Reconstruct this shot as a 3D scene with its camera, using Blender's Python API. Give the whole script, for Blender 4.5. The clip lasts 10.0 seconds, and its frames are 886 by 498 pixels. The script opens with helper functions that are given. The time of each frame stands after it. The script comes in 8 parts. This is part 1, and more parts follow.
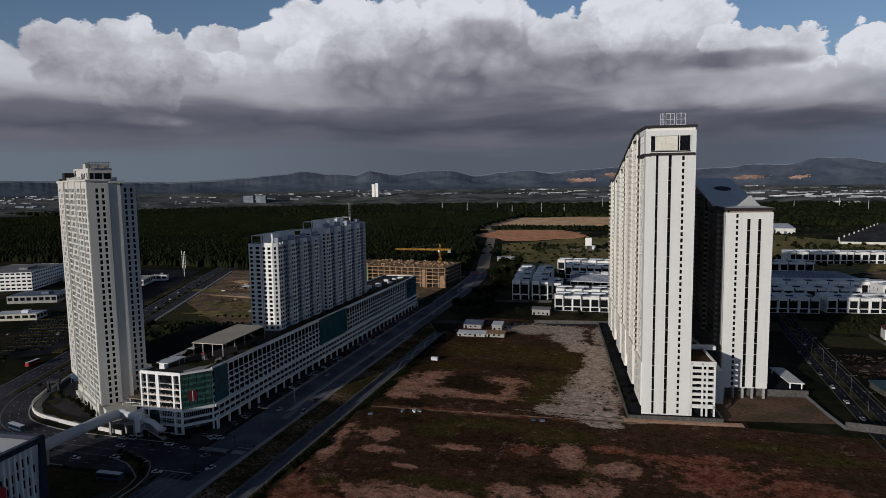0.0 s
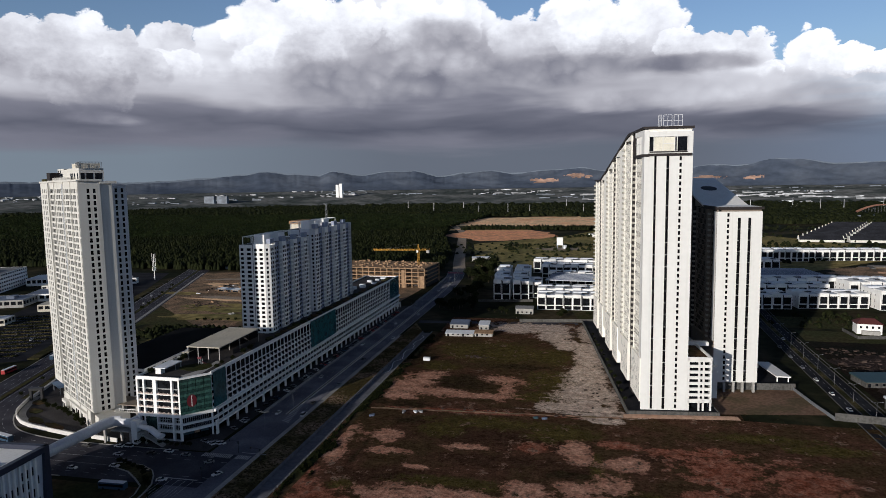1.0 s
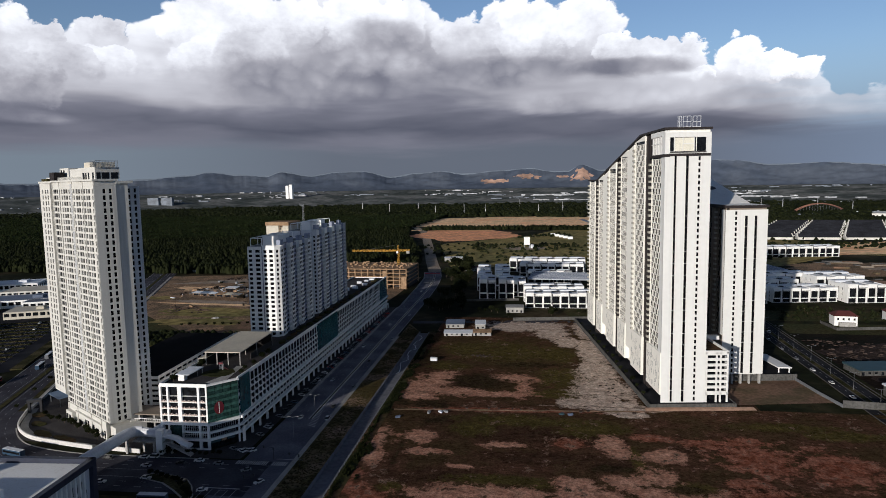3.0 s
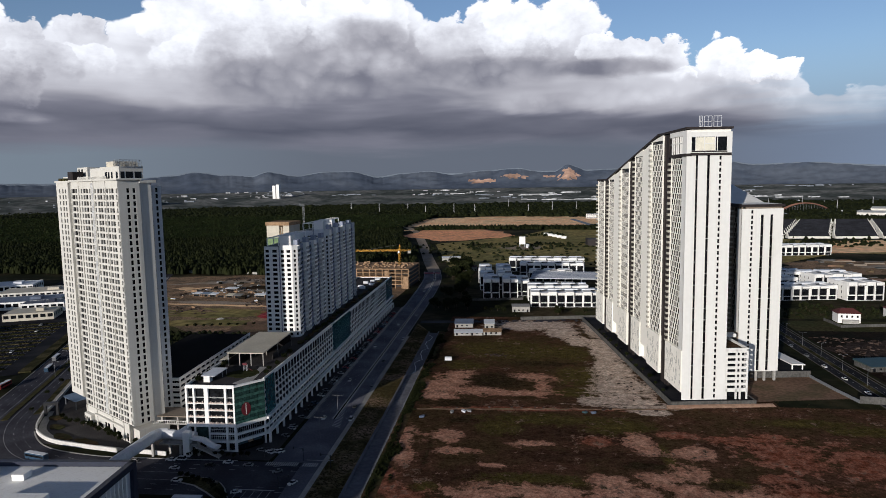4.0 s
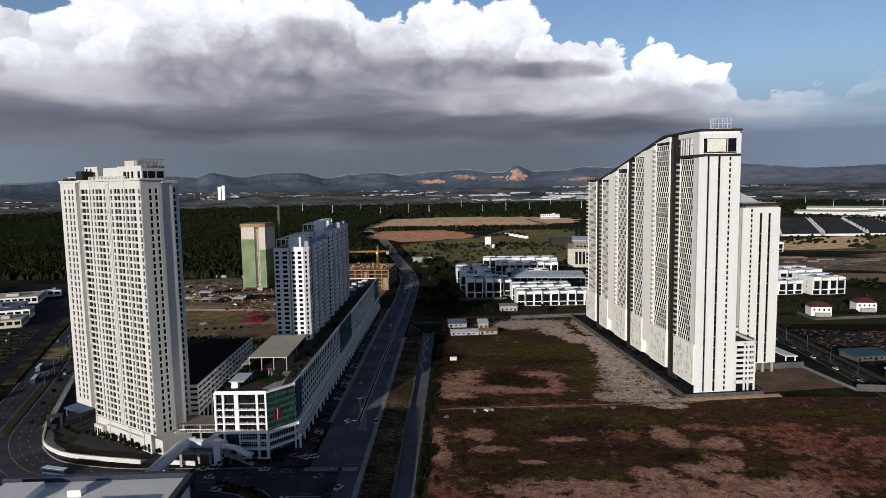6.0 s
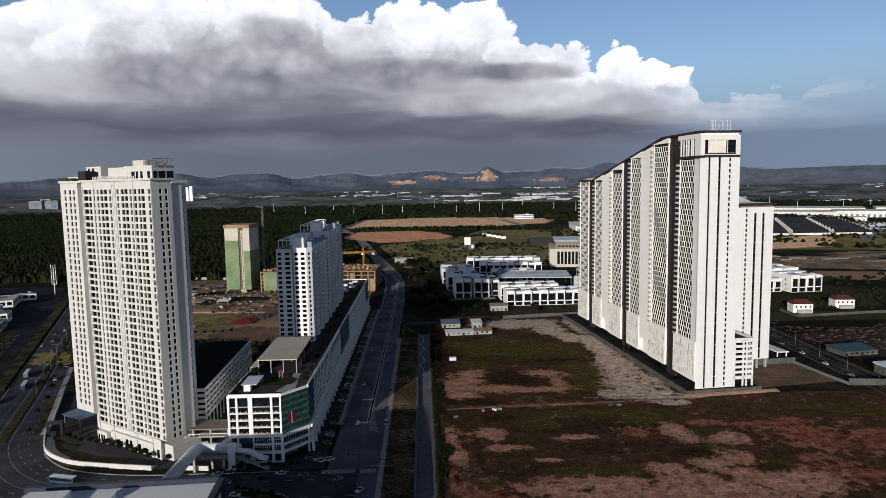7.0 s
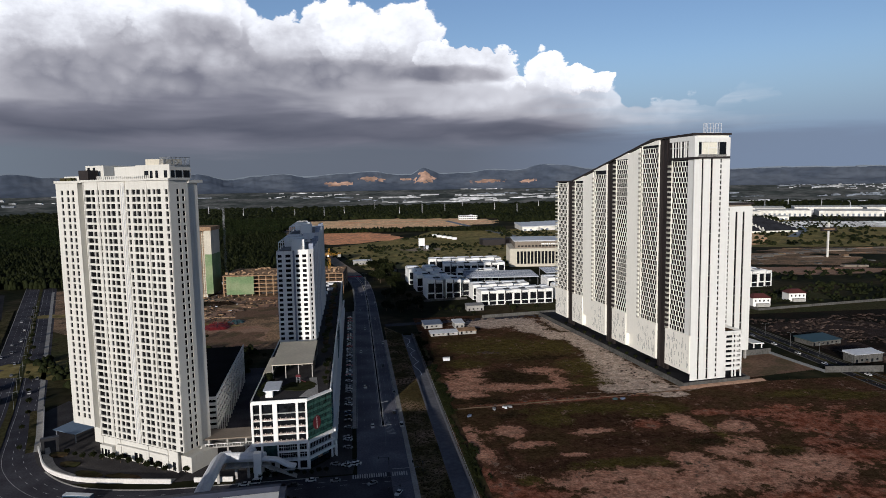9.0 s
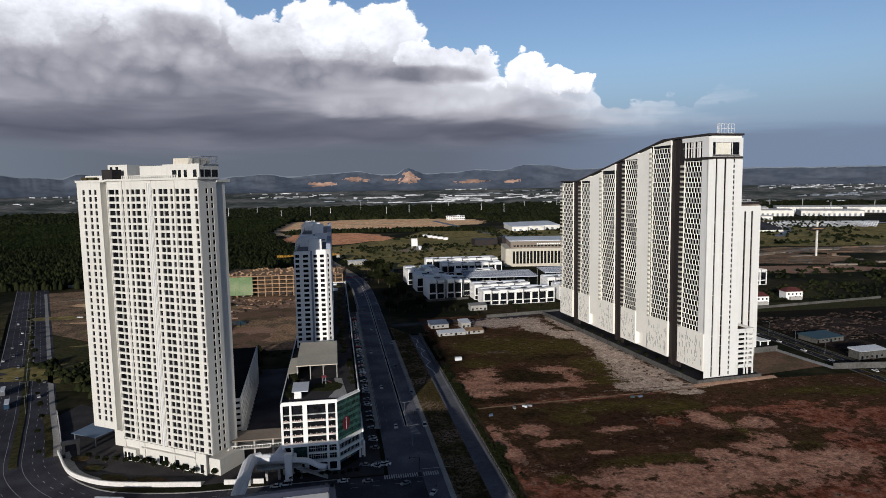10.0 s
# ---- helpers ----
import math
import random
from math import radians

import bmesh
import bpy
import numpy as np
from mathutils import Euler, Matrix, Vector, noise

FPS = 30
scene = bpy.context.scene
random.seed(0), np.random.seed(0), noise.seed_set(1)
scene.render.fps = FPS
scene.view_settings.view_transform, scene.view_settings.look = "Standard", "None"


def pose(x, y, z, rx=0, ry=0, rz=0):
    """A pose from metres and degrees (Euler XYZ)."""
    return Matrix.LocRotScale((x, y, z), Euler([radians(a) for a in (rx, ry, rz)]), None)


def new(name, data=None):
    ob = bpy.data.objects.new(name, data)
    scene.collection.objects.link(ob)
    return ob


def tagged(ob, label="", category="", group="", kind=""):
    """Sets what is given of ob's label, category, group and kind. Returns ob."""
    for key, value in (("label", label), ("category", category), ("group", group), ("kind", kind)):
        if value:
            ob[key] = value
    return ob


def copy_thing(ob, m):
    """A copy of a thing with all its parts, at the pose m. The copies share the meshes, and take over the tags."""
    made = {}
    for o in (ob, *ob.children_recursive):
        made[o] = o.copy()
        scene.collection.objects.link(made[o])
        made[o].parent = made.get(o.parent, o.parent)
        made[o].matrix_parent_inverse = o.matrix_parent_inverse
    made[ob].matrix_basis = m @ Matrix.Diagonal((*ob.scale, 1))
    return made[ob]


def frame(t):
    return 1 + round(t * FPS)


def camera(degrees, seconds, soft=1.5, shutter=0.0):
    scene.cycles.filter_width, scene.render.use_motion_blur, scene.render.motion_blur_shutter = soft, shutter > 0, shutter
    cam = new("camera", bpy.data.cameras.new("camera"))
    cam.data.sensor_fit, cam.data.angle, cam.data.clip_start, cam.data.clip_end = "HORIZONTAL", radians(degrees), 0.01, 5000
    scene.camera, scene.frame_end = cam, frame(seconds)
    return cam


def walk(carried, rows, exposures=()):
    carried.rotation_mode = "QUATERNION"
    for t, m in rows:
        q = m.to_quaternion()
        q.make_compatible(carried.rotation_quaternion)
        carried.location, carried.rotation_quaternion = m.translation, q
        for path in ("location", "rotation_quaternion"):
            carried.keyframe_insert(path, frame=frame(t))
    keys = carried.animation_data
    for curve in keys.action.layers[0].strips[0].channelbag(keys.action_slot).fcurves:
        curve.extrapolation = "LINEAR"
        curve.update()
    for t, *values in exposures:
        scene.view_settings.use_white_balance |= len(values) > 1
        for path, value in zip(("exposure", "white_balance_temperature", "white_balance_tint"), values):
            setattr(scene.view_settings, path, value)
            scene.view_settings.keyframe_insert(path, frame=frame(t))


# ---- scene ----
cam = camera(69.2, 10.0, soft=0.75)
METRES, EYE, TILT, LEAN, TURN = 206.6, 121.25, 0.0, 0.0, 15.8
ROWS = [
    (0.0, 0.0, 0.0, 0.0, -0.08, -5.89, 0.82),
    (0.5, -0.05, 0.0005, 0.0002, -1.8, -5.89, 0.83),
    (1.0, -0.0994, 0.0024, 0.0004, -3.53, -5.9, 0.85),
    (1.5, -0.1492, 0.006, 0.0003, -5.26, -5.89, 0.86),
    (2.0, -0.1983, 0.011, 0.0002, -6.97, -5.89, 0.89),
    (2.5, -0.2476, 0.017, 0.0002, -7.98, -5.9, 0.92),
    (3.0, -0.2991, 0.024, 0.0001, -8.42, -5.9, 0.92),
    (4.5, -0.4449, 0.0491, 0.0001, -10.91, -5.94, 0.97),
    (5.0, -0.4959, 0.0588, 0.0003, -12.21, -5.94, 0.99),
    (5.5, -0.5428, 0.0694, 0.0007, -13.52, -5.94, 0.99),
    (7.0, -0.6885, 0.1082, 0.0016, -17.68, -5.91, 0.95),
    (7.5, -0.7362, 0.1236, 0.0017, -19.24, -5.9, 0.95),
    (8.0, -0.7833, 0.1402, 0.0013, -20.78, -5.88, 0.96),
    (8.5, -0.8301, 0.1585, 0.0016, -22.32, -5.89, 0.95),
    (9.0, -0.8766, 0.1779, 0.0016, -23.78, -5.88, 0.95),
    (9.5, -0.9224, 0.1982, 0.0015, -24.74, -5.88, 0.94),
    (10.0, -0.968, 0.2189, 0.0013, -25.43, -5.87, 0.94),
]
# the clip opens with a short brightening
EXPOSURES = [(0.0, -0.58, 5950, 13), (0.25, -0.28, 5950, 13), (0.5, 0.0, 5950, 13), (0.8, 0.0, 5950, 13), (10.0, 0.0, 5950, 13)]
walk(cam, [(t, pose(0, 0, EYE, TILT, LEAN, TURN) @ pose(METRES * x, METRES * y, METRES * z, 90 + pitch, roll, yaw)) for t, x, y, z, yaw, pitch, roll in ROWS], EXPOSURES)

# ---- light ----
SUN_AZ, SUN_EL = 24.0, 11.0          # light travels towards this bearing (from +y to +x)
sun_data = bpy.data.lights.new("sun", "SUN")
sun_data.energy, sun_data.angle, sun_data.color = 4.3, radians(0.6), (1.0, 0.91, 0.76)
sun = new("sun", sun_data)
sun.rotation_euler = (radians(90 - SUN_EL), 0, radians(-SUN_AZ))

world = bpy.data.worlds.new("sky")
scene.world = world
world.use_nodes = True
wt = world.node_tree
wt.nodes.clear()


def wnode(kind, **vals):
    n = wt.nodes.new(kind)
    for k, v in vals.items():
        n.inputs[k].default_value = v
    return n


def wmath(op, a, b=None, c=None):
    n = wt.nodes.new("ShaderNodeMath")
    n.operation = op
    for i, s in enumerate((a, b, c)):
        if s is None:
            continue
        if isinstance(s, (int, float)):
            n.inputs[i].default_value = s
        else:
            wt.links.new(s, n.inputs[i])
    return n.outputs[0]


def wramp(fac, stops, interp="LINEAR"):
    n = wt.nodes.new("ShaderNodeValToRGB")
    n.color_ramp.interpolation = interp
    el = n.color_ramp.elements
    while len(el) < len(stops):
        el.new(0.5)
    for e, (p, c) in zip(el, stops):
        e.position = p
        e.color = (c, c, c, 1) if isinstance(c, (int, float)) else (*c, 1)
    wt.links.new(fac, n.inputs[0])
    return n.outputs[0]


def wrange(v, a, b, lo=0.0, hi=1.0, smooth=True):
    n = wt.nodes.new("ShaderNodeMapRange")
    n.interpolation_type = "SMOOTHSTEP" if smooth else "LINEAR"
    wt.links.new(v, n.inputs[0])
    for i, s in enumerate((a, b, lo, hi), 1):
        n.inputs[i].default_value = s
    return n.outputs[0]


def wmix(fac, a, b):
    n = wt.nodes.new("ShaderNodeMix")
    n.data_type = "RGBA"
    for s, i in ((fac, 0), (a, 6), (b, 7)):
        if isinstance(s, tuple):
            n.inputs[i].default_value = (*s, 1)
        elif isinstance(s, (int, float)):
            n.inputs[i].default_value = s
        else:
            wt.links.new(s, n.inputs[i])
    return n.outputs[2]


def wnoise(vec, scale, detail=6.0, rough=0.55, distort=0.0):
    n = wnode("ShaderNodeTexNoise", Scale=scale, Detail=detail, Roughness=rough, Distortion=distort)
    wt.links.new(vec, n.inputs["Vector"])
    return n.outputs[0]


def wvec(x, y, z):
    n = wt.nodes.new("ShaderNodeCombineXYZ")
    for i, s in enumerate((x, y, z)):
        if isinstance(s, (int, float)):
            n.inputs[i].default_value = s
        else:
            wt.links.new(s, n.inputs[i])
    return n.outputs[0]


sky = wt.nodes.new("ShaderNodeTexSky")
sky.sky_type, sky.sun_disc = "NISHITA", False
sky.sun_elevation, sky.sun_rotation = radians(SUN_EL), radians(180 + SUN_AZ)
sky.altitude, sky.air_density, sky.dust_density, sky.ozone_density = 100, 1.0, 0.6, 1.2
co = wt.nodes.new("ShaderNodeTexCoord")
sep = wt.nodes.new("ShaderNodeSeparateXYZ")
wt.links.new(co.outputs["Generated"], sep.inputs[0])
DEG = 57.29578
az = wmath("MULTIPLY", wmath("ARCTAN2", sep.outputs[0], sep.outputs[1]), DEG)   # degrees, 0 ahead, + right
el = wmath("MULTIPLY", wmath("ARCSINE", sep.outputs[2]), DEG)
p2 = wvec(wmath("MULTIPLY", az, 0.1), wmath("MULTIPLY", el, 0.13), 0.0)         # billows
p3 = wvec(wmath("MULTIPLY", az, 0.045), wmath("MULTIPLY", el, 0.40), 3.7)       # flat layers


def wvoro(vec, scale):
    n = wnode("ShaderNodeTexVoronoi", Scale=scale)
    n.feature = "SMOOTH_F1"
    n.inputs["Smoothness"].default_value = 0.25
    wt.links.new(vec, n.inputs["Vector"])
    return n.outputs[0]


big = wnoise(p2, 1.25, 8.0, 0.58, 0.3)
fine = wnoise(p2, 5.0, 8.0, 0.62, 0.2)
warp = wnode("ShaderNodeVectorMath")
warp.operation = "ADD"
wt.links.new(p2, warp.inputs[0])
wt.links.new(wvec(wmath("MULTIPLY", big, 0.35), wmath("MULTIPLY", fine, 0.22), 0.0), warp.inputs[1])
lobes = wvoro(warp.outputs[0], 2.6)
small_lobes = wvoro(warp.outputs[0], 7.5)
layer = wnoise(p3, 1.1, 7.0, 0.58, 0.25)
soft_layer = wnoise(wvec(wmath("MULTIPLY", az, 0.055), wmath("MULTIPLY", el, 0.26), 8.1), 1.2, 3.5, 0.5, 0.4)
# height of the cloud tops over the bearing (-60 to 60 degrees -> 0 to 1), in units of 20 degrees
azf = wmath("MULTIPLY_ADD", az, 1 / 120, 0.5)
top = wmath("MULTIPLY", wramp(azf, [(0.0, 0.66), (0.08, 0.68), (0.17, 0.72), (0.20, 0.69), (0.235, 0.74), (0.27, 0.86), (0.34, 0.95), (0.42, 0.93), (0.445, 0.79), (0.47, 0.83), (0.52, 0.80), (0.562, 0.75), (0.575, 0.66), (0.60, 0.62),
                                    (0.616, 0.555), (0.63, 0.555), (0.645, 0.605), (0.66, 0.59), (0.675, 0.53), (0.688, 0.50), (0.70, 0.43), (1.0, 0.42)]), 18.4)
bumps = wmath("SUBTRACT", 0.9, wmath("ADD", wmath("MULTIPLY", lobes, 3.0), wmath("MULTIPLY", small_lobes, 1.4)))
edge = wmath("SUBTRACT", wmath("ADD", top, wmath("ADD", bumps, wmath("MULTIPLY", wmath("SUBTRACT", fine, 0.5), 1.2))), el)
cumulus = wrange(edge, -0.12, 0.25)
# brightness: a flat dark base, grey bellies in layers, white sunlit heads
body = wrange(el, 7.5, 10.5)
roll = wnoise(wvec(wmath("MULTIPLY", az, 0.045), wmath("MULTIPLY", el, 0.16), 1.9), 1.5, 6.0, 0.55, 0.6)
lift = wmath("ADD", el, wmath("MULTIPLY", wmath("SUBTRACT", soft_layer, 0.5), 5.5))
lift = wmath("ADD", lift, wmath("MULTIPLY", wramp(azf, [(0.0, 0.0), (0.45, 0.0), (0.58, 0.05), (0.64, 0.18), (0.70, 0.30), (1.0, 0.2)]), 10.0))
base_b = wramp(wmath("MULTIPLY", lift, 0.05), [(0.0, 0.33), (0.18, 0.30), (0.24, 0.22), (0.30, 0.28), (0.37, 0.48), (0.44, 0.60), (0.58, 0.67), (0.80, 0.72)])
rim = wmath("MULTIPLY", wrange(edge, 3.0, 0.2), wramp(azf, [(0.0, 0.10), (0.22, 0.12), (0.27, 0.18), (1.0, 0.20)]))
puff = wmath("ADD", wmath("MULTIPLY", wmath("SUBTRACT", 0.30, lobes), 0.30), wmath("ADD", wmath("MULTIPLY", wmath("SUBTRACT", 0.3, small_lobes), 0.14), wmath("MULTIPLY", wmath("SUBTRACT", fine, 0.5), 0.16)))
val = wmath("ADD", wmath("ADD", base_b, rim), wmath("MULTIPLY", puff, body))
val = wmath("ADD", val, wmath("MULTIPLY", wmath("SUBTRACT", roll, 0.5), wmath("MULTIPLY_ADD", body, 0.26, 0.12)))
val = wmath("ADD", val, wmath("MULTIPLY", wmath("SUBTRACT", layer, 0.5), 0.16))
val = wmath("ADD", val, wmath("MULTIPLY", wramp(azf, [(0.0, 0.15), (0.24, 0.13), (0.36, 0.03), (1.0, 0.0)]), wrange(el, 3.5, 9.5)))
# cauliflower heads: round lobes with a crisp sunlit crown that melt into the grey below (bearing, height, half width, half height, brightness)
crisp = wnoise(p2, 16.0, 5.0, 0.6, 0.0)
az_w = wmath("ADD", az, wmath("ADD", wmath("MULTIPLY", wmath("SUBTRACT", big, 0.5), 3.0), wmath("MULTIPLY", wmath("SUBTRACT", fine, 0.5), 2.0)))
el_w = wmath("ADD", el, wmath("ADD", wmath("MULTIPLY", wmath("SUBTRACT", fine, 0.5), 1.7), wmath("MULTIPLY", wmath("SUBTRACT", crisp, 0.5), 0.8)))
el_w = wmath("ADD", el_w, wmath("MULTIPLY", wmath("SUBTRACT", small_lobes, 0.3), 1.1))
HEADS = [(-44.9, 11.1, 3.5, 1.8, 0.82), (-41.3, 11.5, 2.5, 1.8, 0.82), (-38.8, 11.3, 1.7, 1.6, 0.80), (-34.5, 12.0, 2.1, 1.4, 0.82), (-27.3, 12.8, 3.5, 2.7, 0.95), (-23.6, 13.9, 2.9, 2.5, 0.98), (-19.8, 13.5, 2.6, 2.3, 0.95), (-14.7, 14.1, 3.1, 2.7, 0.98), (-10.6, 13.8, 2.3, 2.3, 0.96), (-1.4, 14.0, 2.7, 2.0, 0.98), (1.0, 12.8, 4.2, 2.5, 1.0), (5.1, 12.9, 3.2, 2.8, 1.02), (7.3, 11.1, 2.0, 1.5, 0.98), (-5.2, 12.4, 3.4, 1.9, 0.9), (11.1, 10.3, 3.2, 1.7, 0.92), (13.4, 10.2, 1.8, 1.5, 0.95), (17.3, 9.7, 1.9, 1.6, 1.02), (19.2, 8.8, 2.4, 1.2, 1.0), (21.0, 8.5, 1.5, 0.9, 1.0), (14.3, 8.6, 1.2, 0.8, 0.9)]
SHOULDERS = [(-34.6, 9.8, 2.4, 1.5, 0.84), (-27.4, 10.5, 2.8, 1.7, 0.86), (-23.2, 11.1, 3.4, 2.0, 0.8), (-37.3, 9.5, 2.7, 1.9, 0.76), (-43.3, 9.1, 4.4, 2.2, 0.72), (-40.7, 8.1, 3.9, 2.3, 0.66)]
BELLIES = [(-12.2, 12.5, 3.9, 1.7, 0.54), (-20.8, 8.4, 6.4, 2.0, 0.54), (-2.0, 9.3, 6.4, 1.2, 0.47), (8.6, 9.4, 5.4, 0.8, 0.44), (8.6, 7.1, 3.4, 1.5, 0.72), (12.5, 7.1, 2.9, 1.2, 0.72), (2.9, 6.7, 4.4, 1.0, 0.62), (17.1, 6.0, 3.4, 0.9, 0.62), (24.7, 5.5, 1.8, 0.8, 0.72), (-15.6, 9.8, 4.4, 1.2, 0.54), (-39.3, 5.4, 2.9, 0.6, 0.5), (-15.0, 8.5, 5.9, 1.5, 0.52)]
heads = 0.0
for a_, e_, ra_, re_, b_ in HEADS + SHOULDERS:
    dx_ = wmath("MULTIPLY_ADD", az_w, 1 / ra_, -a_ / ra_)
    dy_ = wmath("MULTIPLY_ADD", el_w, 1 / re_, -e_ / re_)
    h_ = wmath("SUBTRACT", 1.0, wmath("ADD", wmath("MULTIPLY", dx_, dx_), wmath("MULTIPLY", dy_, dy_)))
    crown = wrange(h_, 0.0, 0.22)
    mask = wmath("MULTIPLY", crown, wrange(dy_, -1.0, 0.15))
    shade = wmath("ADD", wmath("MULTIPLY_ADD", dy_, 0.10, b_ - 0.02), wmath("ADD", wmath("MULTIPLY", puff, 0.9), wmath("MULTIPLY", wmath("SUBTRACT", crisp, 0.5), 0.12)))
    n = wt.nodes.new("ShaderNodeMix")
    wt.links.new(mask, n.inputs[0])
    wt.links.new(val, n.inputs[2])
    wt.links.new(shade, n.inputs[3])
    val = n.outputs[0]
    heads = wmath("MAXIMUM", crown, heads)
cumulus = wmath("MAXIMUM", cumulus, heads)
az_s = wmath("ADD", az, wmath("MULTIPLY", wmath("SUBTRACT", big, 0.5), 5.0))
el_s = wmath("ADD", el, wmath("MULTIPLY", wmath("SUBTRACT", roll, 0.5), 2.4))
for a_, e_, ra_, re_, b_ in BELLIES:                                            # soft grey bellies and lit shelves before them
    dx_ = wmath("MULTIPLY_ADD", az_s, 0.8 / ra_, -0.8 * a_ / ra_)
    dy_ = wmath("MULTIPLY_ADD", el_s, 0.8 / re_, -0.8 * e_ / re_)
    h_ = wmath("SUBTRACT", 1.0, wmath("ADD", wmath("MULTIPLY", dx_, dx_), wmath("MULTIPLY", dy_, dy_)))
    n = wt.nodes.new("ShaderNodeMix")
    wt.links.new(wmath("MULTIPLY", wrange(h_, 0.0, 1.0), 0.8), n.inputs[0])
    wt.links.new(val, n.inputs[2])
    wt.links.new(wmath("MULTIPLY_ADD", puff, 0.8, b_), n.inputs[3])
    val = n.outputs[0]
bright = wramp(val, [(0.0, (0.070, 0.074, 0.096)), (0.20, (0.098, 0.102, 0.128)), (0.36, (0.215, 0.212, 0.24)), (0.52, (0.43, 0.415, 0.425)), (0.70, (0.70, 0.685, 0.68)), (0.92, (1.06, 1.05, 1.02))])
away = wmath("ABSOLUTE", wmath("SUBTRACT", az, 8.0))                          # degrees from the middle of the view
bright = wmix(wrange(away, 80.0, 115.0), bright, (0.86, 0.90, 1.02))             # the hazy bright sky round the low sun, behind
fade = wmath("MULTIPLY", wrange(wmath("ADD", az, wmath("MULTIPLY", wmath("SUBTRACT", layer, 0.5), 30.0)), 36.0, 15.0), 1.0)
streak = wmath("MULTIPLY", wrange(wmath("ABSOLUTE", wmath("SUBTRACT", wmath("ADD", el, wmath("MULTIPLY", wmath("SUBTRACT", layer, 0.5), 2.4)), 8.3)), 0.9, 0.1), wrange(az, 38.0, 26.0))
blue = wt.nodes.new("ShaderNodeVectorMath")
blue.operation = "MULTIPLY"
wt.links.new(sky.outputs[0], blue.inputs[0])
blue.inputs[1].default_value = (0.086, 0.091, 0.106)
clear = wmix(wrange(el, 11.0, 2.0), blue.outputs[0], (0.225, 0.30, 0.41))
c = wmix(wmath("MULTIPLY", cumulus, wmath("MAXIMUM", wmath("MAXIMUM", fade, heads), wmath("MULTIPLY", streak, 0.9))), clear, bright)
# overhead, out of view, an added dark cloud deck closes to cut the fill
deck = wmath("MULTIPLY", wrange(wmath("SUBTRACT", el, wmath("MULTIPLY", wrange(away, 80.0, 115.0), 6.0)), 19.0, 32.0), wrange(big, 0.30, 0.50))
c = wmix(deck, c, (0.014, 0.020, 0.040))
haze = wramp(azf, [(0.0, (0.205, 0.245, 0.272)), (0.20, (0.195, 0.232, 0.258)), (0.36, (0.135, 0.152, 0.176)), (0.58, (0.130, 0.146, 0.172)), (0.74, (0.195, 0.240, 0.310)), (1.0, (0.20, 0.25, 0.33))])
c = wmix(wmath("MULTIPLY", wrange(wmath("ADD", el, wmath("MULTIPLY", wmath("SUBTRACT", layer, 0.5), 4.0)), 4.3, 2.6), 0.93), c, haze)
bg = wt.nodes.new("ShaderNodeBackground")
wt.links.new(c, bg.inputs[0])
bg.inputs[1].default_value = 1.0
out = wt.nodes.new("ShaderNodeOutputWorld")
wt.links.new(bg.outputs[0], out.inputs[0])
